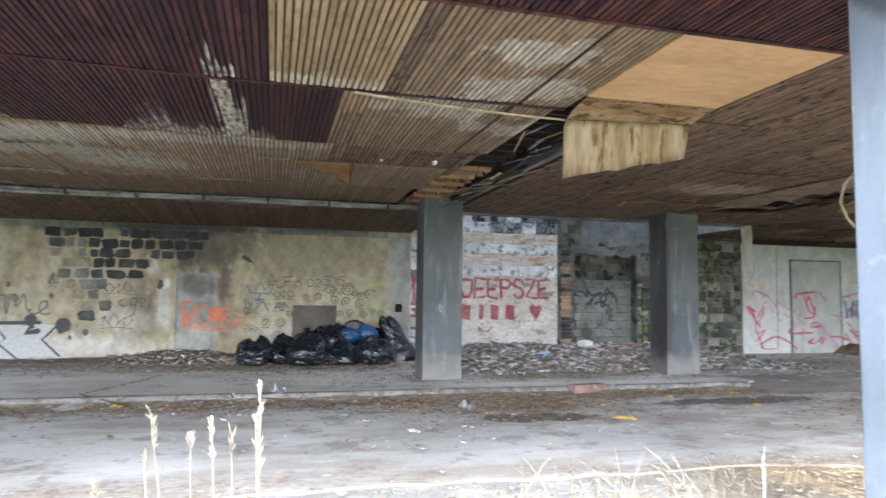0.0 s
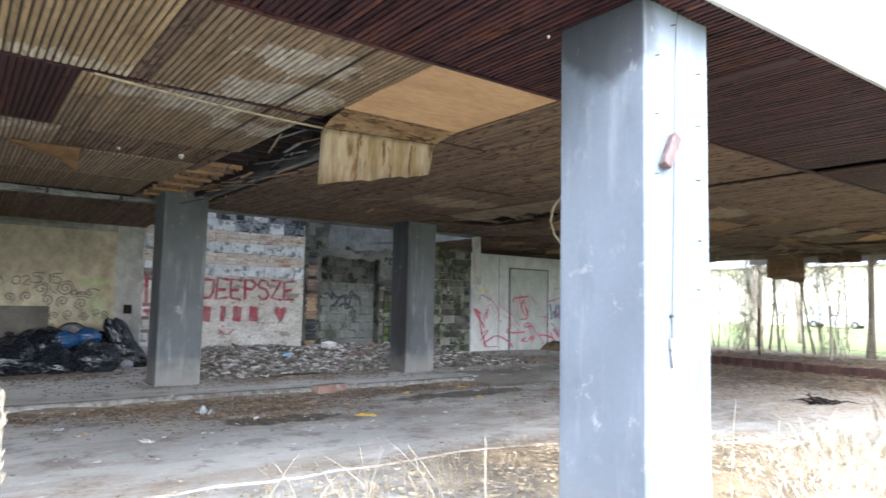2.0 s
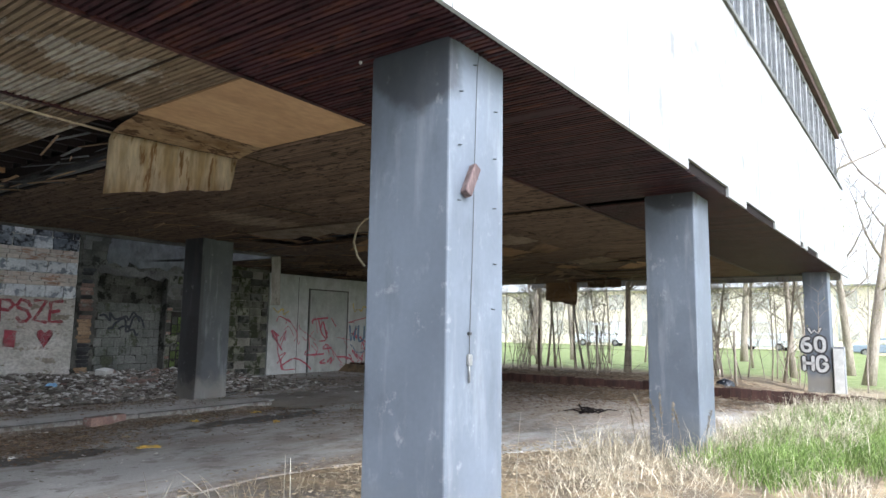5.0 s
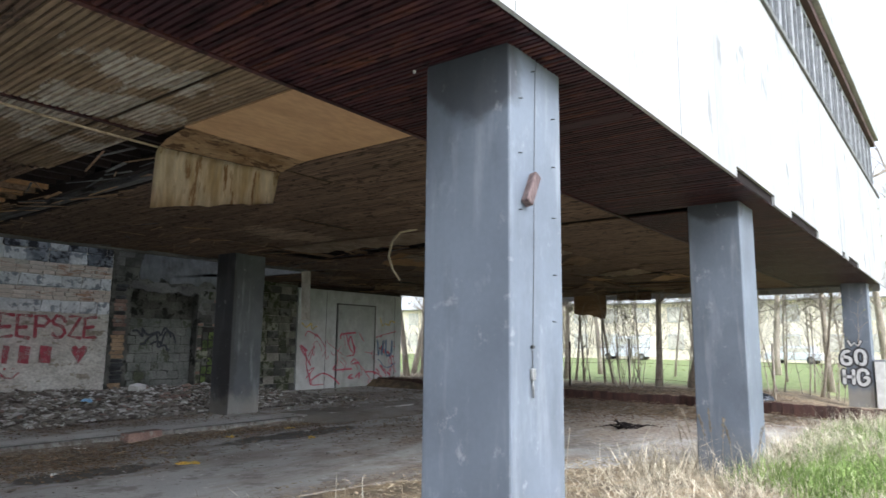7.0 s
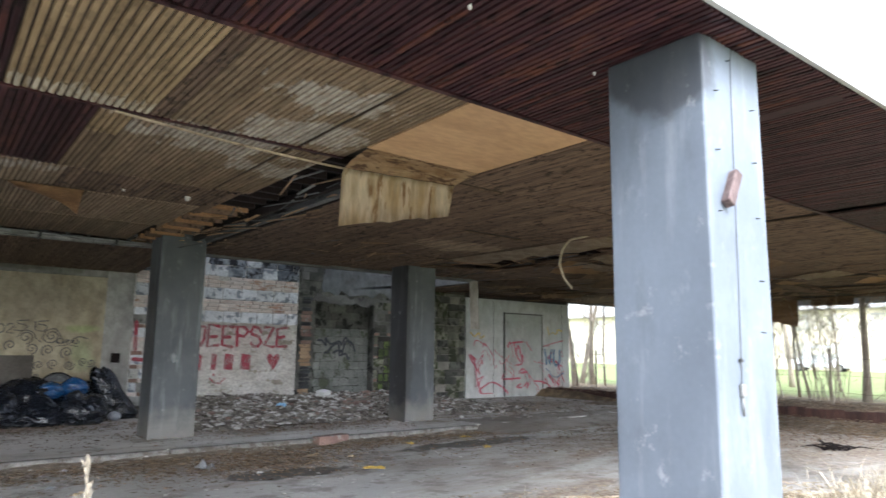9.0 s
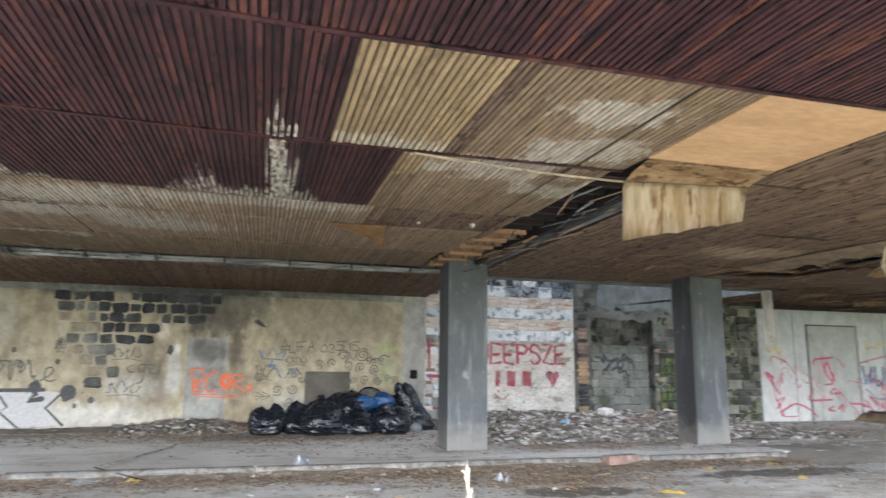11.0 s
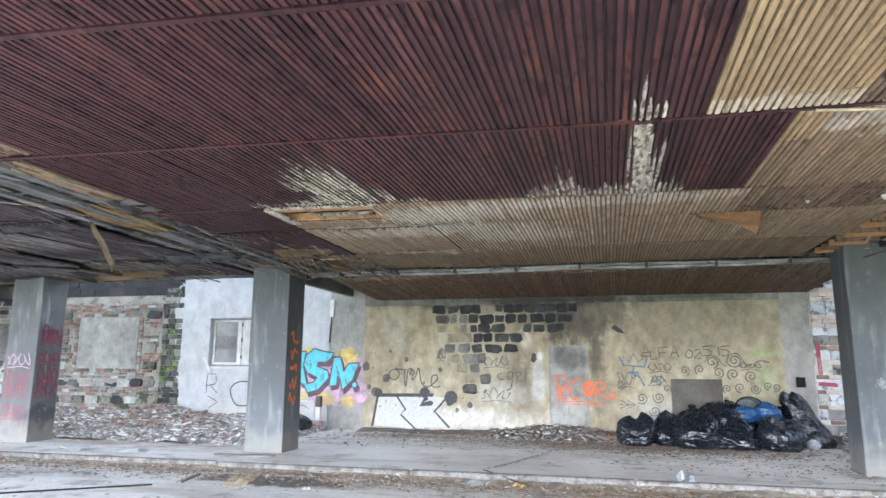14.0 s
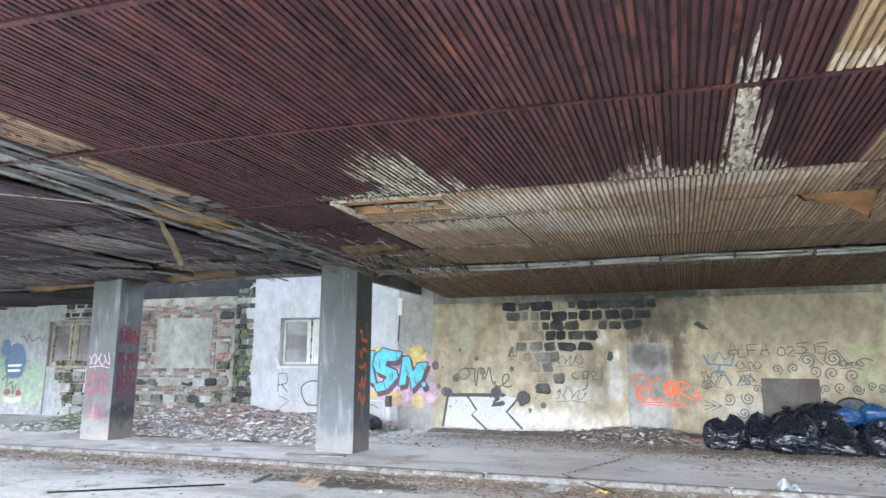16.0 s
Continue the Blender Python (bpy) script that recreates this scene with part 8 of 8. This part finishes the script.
blades("dry_grass", 3400, [(rnd.uniform(3.0, 7.4), rnd.uniform(-9.6, -7.9), 0.35, 0.3) for _ in range(60)], (0.10, 0.30), m_straw, "flattened dry grass between the pillars", 7, 0.003, 1.9)
blades("dry_grass", 420, [(-1.2, -6.9, 0.8, 0.4), (0.2, -6.6, 0.7, 0.3), (1.0, -6.4, 0.6, 0.25), (-2.6, -9.2, 0.25, 0.15)], (0.1, 0.36), m_chip, "sparse dry grass by the drive", 3, 0.0025, 0.8)
blades("dry_grass", 5000, [(rnd.uniform(-16, 3), rnd.uniform(-16, -12.2), 0.6, 0.5) for _ in range(60)] + [(rnd.uniform(4, 14), rnd.uniform(-15, -11.5), 0.6, 0.5) for _ in range(40)], (0.15, 0.5), m_straw, "dry grass on the verge", 4, 0.006)


m_stalk = rough_mat("dry_stalk", (0.15, 0.128, 0.09), (0.245, 0.21, 0.155), scale=5, fine=30, vary=0.25)


m_blade = rough_mat("bleached_grass", (0.25, 0.225, 0.175), (0.36, 0.33, 0.265), scale=5, fine=30, vary=0.2)


def grass_stalk(x, y, top, seed, head=0.28, bend=0.05, lean=None):
    rnd = random.Random(seed)
    z = ground_height(x, y)
    s = thing("grass_stalk", "tall dry grass stalk with a pale seed head" if head else "bent bleached grass stem by the drive", "grass stalk", group="tall grass stalks", at=(x, y, z))
    h = top - z
    a = rnd.uniform(0, 6.28) if lean is None else lean
    line = [(bend * math.cos(a) * t * t, bend * math.sin(a) * t * t, h * t) for t in (0, 0.3, 0.6, 0.85, 1.0)]
    bm = bmesh.new()
    fat = 1.15 if head else 1.25
    tube(bm, line, [fat * r for r in (0.0035, 0.003, 0.0025, 0.002, 0.0012)], 5)
    part("stem", bm, m_stalk if head else m_blade, s)
    if head:
        bm = bmesh.new()
        wide = 0.014 if head < 0.15 or x < 0 else 0.024
        for i in range(int(head * (190 if wide < 0.02 else 420))):
            t = 1.0 - head * rnd.random() / h
            p = Vector((bend * math.cos(a) * t * t, bend * math.sin(a) * t * t, h * t))
            e = p + Vector((rnd.uniform(-wide, wide), rnd.uniform(-wide, wide), rnd.uniform(0.012, 0.035)))
            tube(bm, [p, p.lerp(e, 0.5), e], [0.001, 0.0026, 0.0006], 4)
        part("seed_head", bm, m_stalk, s)
    return s


for k, (x, y, top, head, bend) in enumerate(((-2.505, -9.15, 1.16, 0.24, 0.015), (-2.50, -9.12, 1.07, 0.10, 0.03), (-2.69, -9.15, 1.11, 0.10, 0.10), (-2.67, -9.15, 1.04, 0.05, 0.02), (-2.60, -9.15, 1.07, 0.10, 0.04), (-2.56, -9.15, 1.04, 0.06, 0.03), (-2.74, -9.15, 0.99, 0.05, 0.06), (-2.82, -9.15, 0.93, 0.05, 0.09),
                                             (5.00, -8.50, 0.66, 0.26, 0.16), (5.08, -8.62, 0.62, 0.24, 0.2), (5.10, -8.75, 0.60, 0.24, 0.16), (4.92, -8.40, 0.5, 0.2, 0.12), (5.0, -8.9, 0.55, 0.22, 0.2), (4.85, -8.55, 0.58, 0.24, 0.22), (4.95, -8.7, 0.68, 0.26, 0.1), (5.1, -9.1, 0.5, 0.2, 0.2))):
    grass_stalk(x, y, top, k, head, bend, 3.3 if x < 0 else None)
for k, (x, y, top, bend) in enumerate(((0.62, -7.32, 0.47, 0.0), (-1.1, -7.2, 0.45, 0.3), (0.06, -6.6, 0.26, 0.25), (0.8, -6.2, 0.18, 0.2), (-0.7, -8.88, 0.83, 0.02), (0.3, -6.9, 0.3, 0.3), (-0.6, -6.8, 0.28, 0.3), (2.6, -7.6, 0.5, 0.1), (3.0, -7.9, 0.62, 0.12), (-0.35, -7.3, 0.44, 0.35), (-0.15, -7.1, 0.36, 0.4), (0.25, -7.25, 0.42, 0.4), (0.45, -7.0, 0.32, 0.45), (-0.9, -7.4, 0.36, 0.35), (0.1, -7.6, 0.46, 0.3), (-0.55, -7.5, 0.34, 0.5))):
    grass_stalk(x, y, top, k + 30, 0, bend)

# ---- bank, fence and trees at the open end ----
edging = thing("retaining_edge", "low rusty brown plank edging holding the bank", "edging", kind="structure")
line = [(13.2, 4.1), (12.9, 1.5), (12.35, -2.9), (12.45, -5.9), (11.95, -7.9), (11.75, -10.6)]
rnd = random.Random(6)
edge_mesh = []
for v in range(4):
    bm = boxes((-0.5, 0.5, -0.05, 0.05, 0.0, 1.0))
    bmesh.ops.bevel(bm, geom=bm.edges[:], offset=0.012, segments=1, affect="EDGES")
    for q in bm.verts:
        q.co.z += rnd.uniform(-0.02, 0.02) * (q.co.z > 0.5)
    me = bpy.data.meshes.new("plank")
    bm.to_mesh(me)
    bm.free()
    me.materials.append(m_rust)
    edge_mesh.append(me)
for (xa, ya), (xb, yb) in zip(line, line[1:]):
    a, b = Vector((xa, ya, 0)), Vector((xb, yb, 0))
    n = max(1, round((b - a).length / 0.19))
    for i in range(n):
        p = a.lerp(b, (i + 0.5) / n)
        ob = new("plank", rnd.choice(edge_mesh))
        ob.parent = edging
        ob.matrix_basis = Matrix.LocRotScale((p.x, p.y, -0.2), Euler((0, 0, math.atan2(yb - ya, xb - xa))), ((b - a).length / n * 0.97, 0.6, 0.46 + rnd.uniform(-0.015, 0.02)))

fence = thing("fence", "old wire fence on rusty posts behind the bank", "fence")
posts = [(14.3, 3.0 - 1.75 * i) for i in range(7)]
for i, (x, y) in enumerate(posts):
    bm = bmesh.new()
    tube(bm, [(x, y, ground_height(x, y) - 0.1), (x + 0.02, y, 1.45 + 0.1 * (i % 3))], 0.03, 7)
    part("post", bm, m_rust if i % 2 else m_bark, fence)
for z in (0.5, 0.9, 1.3):
    bm = bmesh.new()
    tube(bm, [(x, y, z + 0.03 * math.sin(x * 9 + y * 2)) for x, y in posts], 0.004, 4)
    part("wire", bm, m_rust, fence)


def tree(seed, h, r, spread, label, leafy=0.0):
    rnd = random.Random(seed)
    t = thing("tree", label, "tree", group="bare trees behind the fence")
    wood, fine = bmesh.new(), bmesh.new()
    tips = []

    def limb(bm, p, d, length, rad, depth):
        pts, radii, n = [p], [rad], 5
        for i in range(n):
            d = (d + Vector((rnd.uniform(-0.22, 0.22), rnd.uniform(-0.22, 0.22), rnd.uniform(-0.05, 0.2)))).normalized()
            p = p + d * length / n
            pts.append(p)
            radii.append(max(0.0025, rad * (1 - 0.8 * (i + 1) / n)))
        tube(bm, pts, radii, 6 if depth == 1 else 3)
        if depth < 3:
            for q in pts[1:] * (2 if depth == 1 else 1):
                if rnd.random() < 0.9:
                    a = rnd.uniform(0, 6.28)
                    limb(fine, q, (d * 0.6 + Vector((math.cos(a), math.sin(a), rnd.uniform(0.1, 0.6)))).normalized(), length * rnd.uniform(0.3, 0.6), max(0.003, rad * 0.3), depth + 1)
        else:
            tips.extend(pts[2:])

    line, radii = [], []
    lx, ly = rnd.uniform(-0.04, 0.04), rnd.uniform(-0.04, 0.04)
    for i in range(9):
        z = h * 0.85 * i / 8
        line.append(Vector((lx * z + 0.06 * math.sin(i * 0.8 + seed) + 0.015 * math.sin(i * 1.9 + seed), ly * z + 0.05 * math.cos(i * 0.7 + seed), z - 0.15 * (i == 0))))
        radii.append(r * (1.25 if i == 0 else 1.0 - 0.09 * i))
    tube(wood, line, radii, 10)
    for low in range(15):
        z = rnd.uniform(0.06, 0.5) * h
        i = min(7, int(z / (h * 0.85) * 8))
        a = rnd.uniform(0, 6.28)
        limb(fine, line[i].lerp(line[i + 1], rnd.random()), Vector((math.cos(a), math.sin(a), rnd.uniform(0.4, 1.3))).normalized(), rnd.uniform(0.6, 2.0), min(0.014, r * 0.25), 2)
    for q in line[3:]:
        for _ in range(2):
            a = rnd.uniform(0, 6.28)
            limb(wood, q, Vector((math.cos(a), math.sin(a), rnd.uniform(0.25, 0.9))).normalized(), h * spread * rnd.uniform(0.3, 0.55), r * rnd.uniform(0.2, 0.4), 1)
    part("trunk", wood, m_bark, t)
    crown = part("crown", fine, m_bark, t, "sparse bare twigs")
    if leafy:
        verts, faces = [], []
        for q in tips:
            for _ in range(2):
                if rnd.random() < leafy:
                    c = q + Vector((rnd.uniform(-0.15, 0.15), rnd.uniform(-0.15, 0.15), rnd.uniform(-0.1, 0.1)))
                    u = Vector((rnd.uniform(-1, 1), rnd.uniform(-1, 1), rnd.uniform(-1, 1))).normalized() * 0.028
                    w = u.orthogonal().normalized() * 0.018
                    k = len(verts)
                    verts += [tuple(c - u), tuple(c + w), tuple(c + u), tuple(c - w)]
                    faces.append((k, k + 1, k + 2, k + 3))
        leaf = raw("foliage", verts, faces, m_bud, t)
        tagged(leaf, "young yellow-green leaves", kind="stuff")
    return t


def shrub(seed, label):
    """A clump of thin upright stems with side twigs and a few buds."""
    rnd = random.Random(seed)
    t = thing("shrub", label, "shrub", group="bare shrubs on the bank")
    buds, faces = [], []
    for k in range(9):
        bm = bmesh.new()
        p, d = Vector((rnd.gauss(0, 0.22), rnd.gauss(0, 0.22), -0.1)), Vector((rnd.gauss(0, 0.16), rnd.gauss(0, 0.16), 1.0)).normalized()
        h, r = rnd.uniform(1.6, 3.6), rnd.uniform(0.008, 0.017)
        pts = [p]
        for i in range(8):
            d = (d + Vector((rnd.uniform(-0.1, 0.1), rnd.uniform(-0.1, 0.1), 0.03))).normalized()
            pts.append(pts[-1] + d * h / 8)
        tube(bm, pts, [r * (1 - 0.1 * i) for i in range(9)], 5)
        for q in pts[2:]:
            for _ in range(2):
                a = rnd.uniform(0, 6.28)
                e = q + Vector((math.cos(a), math.sin(a), rnd.uniform(0.5, 1.4))) * rnd.uniform(0.15, 0.5)
                m = q.lerp(e, 0.5) + Vector((rnd.uniform(-0.04, 0.04), rnd.uniform(-0.04, 0.04), 0.02))
                tube(bm, [q, m, e], [0.0045, 0.0035, 0.002], 3)
                if rnd.random() < 0.5:
                    i = len(buds)
                    u, w = Vector((rnd.uniform(-1, 1), rnd.uniform(-1, 1), rnd.uniform(-1, 1))) * 0.03, Vector((rnd.uniform(-1, 1), rnd.uniform(-1, 1), rnd.uniform(-1, 1))) * 0.02
                    buds += [tuple(e - u), tuple(e + w), tuple(e + u), tuple(e - w)]
                    faces.append((i, i + 1, i + 2, i + 3))
        part("stem", bm, m_bark, t)
    tagged(raw("foliage", buds, faces, m_bud, t), "first yellow-green buds", kind="stuff")
    return t


shrubs = [shrub(5, "clump of thin bare stems behind the rusty edging"), shrub(9, "bare twiggy shrub with first buds on the bank")]
for i in range(13):
    x, y = 15.8 + 0.9 * (i * 3 % 5) + 0.3 * math.sin(i * 5.0), 4.6 - 1.12 * i
    if y < -7.3:
        x += 2.2
    m = pose(x, y, ground_height(x, y), 0, 0, i * 83)
    if i < 2:
        shrubs[i].matrix_basis = m
    else:
        copy_thing(shrubs[i % 2], m)
kinds = [tree(1, 9.0, 0.115, 0.5, "tall grey-barked tree with first buds on the lawn", 0.02), tree(2, 8.0, 0.048, 0.5, "slim tree with thin branches and first buds", 0.02), tree(3, 6.5, 0.022, 0.4, "thin sapling with first buds behind the fence", 0.03), tree(4, 10.0, 0.18, 0.6, "large tree with first yellow-green leaves", 0.08)]
stands = [(0, 19.6, -2.9), (0, 20.0, -3.9), (1, 20.3, 0.1), (1, 20.7, -0.5), (2, 21.1, -1.3), (2, 19.6, -6.5), (2, 20.0, -7.3), (1, 20.3, -7.7), (0, 20.7, 8.3), (1, 20.2, -1.0), (0, 22.1, 1.9), (1, 25.2, 0.0), (0, 23.0, -7.6), (0, 21.0, 9.1), (1, 26.8, -5.5), (1, 23.1, -3.1), (0, 27.3, 2.7), (3, 23.4, -9.6), (3, 29.2, -8.7), (2, 19.8, -9.9), (1, 19.6, 6.8), (2, 20.0, 0.6), (2, 20.3, -5.5), (3, 31.0, 7.0), (1, 20.5, -5.6), (2, 19.6, 3.1), (3, 33.0, -4.0)]
stands += [(0, 15.9, 5.2)]
stands += [(2, 19.7 + 0.37 * (i * 7 % 5), 6.1 - 0.79 * i) for i in range(19)] + [(1, 19.9 + 1.3 * (i * 5 % 7), 6.0 - 1.7 * i) for i in range(9)]
used = set()
for i, (k, x, y) in enumerate(stands):
    m = pose(x, y, ground_height(x, y) - 0.03, 7 * math.sin(i * 2.3), 7 * math.cos(i * 3.1), i * 67)
    if k in used:
        copy_thing(kinds[k], m)
    else:
        kinds[k].matrix_basis = m
        used.add(k)

# ---- far things ----
# Pale base colour stands in for bright sky reflected in the far glass.
m_far_glass = plain("sky_toned_glass", (0.68, 0.64, 0.54), 0.4)
m_yellow_wall = rough_mat("pale_yellow_render", (0.86, 0.76, 0.58), (0.90, 0.82, 0.66), scale=0.3, fine=4, bump=0.02, grain=0.05)
house = thing("apartment_building", "long pale yellow apartment building behind the lawn", "building")
part("wall", boxes((62.0, 74.0, -15.0, 50.0, -0.5, 5.45)), m_yellow_wall, house)
part("roof", boxes((61.4, 74.6, -15.6, 50.6, 5.453, 5.58)), m_concrete, house)
for j in range(2):
    for i in range(19):
        y, z = -13.8 + i * 3.35, 1.0 + j * 2.6
        w = part("window", boxes((61.93, 62.05, y, y + 1.5, z, z + 1.45)), m_frame_white, house)
        part("pane", boxes((61.90, 61.928, y + 0.12, y + 1.38, z + 0.12, z + 1.33)), m_far_glass, w)


def vehicle(name, x, y, rz, length, width, height, material, label, boxy):
    v = thing(name, label, name, at=(x, y, ground_height(x, y) + 0.0), rz=rz)
    bm = bmesh.new()
    w, l = width / 2, length / 2
    box(bm, -l, l, -w, w, 0.32, height * (0.62 if not boxy else 0.5), 0.08)
    part("body", bm, material, v)
    bm = bmesh.new()
    box(bm, -l * (0.98 if boxy else 0.72), l * 0.55, -w * 0.92, w * 0.92, height * (0.5 if boxy else 0.6), height, 0.06)
    for q in bm.verts:
        if q.co.x > 0 and q.co.z > height * 0.8:
            q.co.x -= 0.35
    part("cabin", bm, material, v)
    for s in (-1, 1):
        part("side_window", boxes((-l * 0.6, l * 0.35, s * w * 0.925 - 0.01, s * w * 0.925 + 0.01, height * 0.66, height * 0.9)), m_far_glass, v)
        for u in (-0.62, 0.62):
            bm = bmesh.new()
            tube(bm, [(u * l, s * w * 0.8, 0.32), (u * l, s * w * 1.02, 0.32)], 0.32, 16)
            wh = part("wheel", bm, m_cable, v)
            bm = bmesh.new()
            tube(bm, [(u * l, s * w * 1.0, 0.32), (u * l, s * w * 1.04, 0.32)], 0.18, 12)
            part("rim", bm, m_steel, wh)
    return v


m_car_white, m_car_blue = plain("white_car_paint", (0.75, 0.77, 0.8), 0.25), plain("grey_blue_car_paint", (0.3, 0.36, 0.44), 0.25)
vehicle("van", 58.0, 13.8, 98, 5.0, 1.95, 2.2, m_car_white, "white parked van beyond the lawn", True)
vehicle("car", 58.5, -0.5, 85, 4.3, 1.75, 1.45, m_car_white, "white parked car beyond the lawn", False)
vehicle("car", 58.5, -9.0, 88, 4.2, 1.75, 1.45, m_car_blue, "grey-blue parked car beyond the lawn", False)
cab = thing("utility_cabinet", "pale grey utility cabinet with a scrawl beside the far pillar", "utility cabinet", at=(17.85, -9.47, -0.35))
part("body", boxes((0.0, 0.4, 0.0, 0.27, 0.0, 1.42), bevel=0.012), m_frame_grey, cab)
part("door", boxes((-0.018, -0.003, 0.02, 0.25, 0.1, 1.36), bevel=0.004), m_frame_white, cab)
part("base", boxes((-0.01, 0.41, -0.01, 0.28, -0.2, -0.003)), m_concrete, cab)
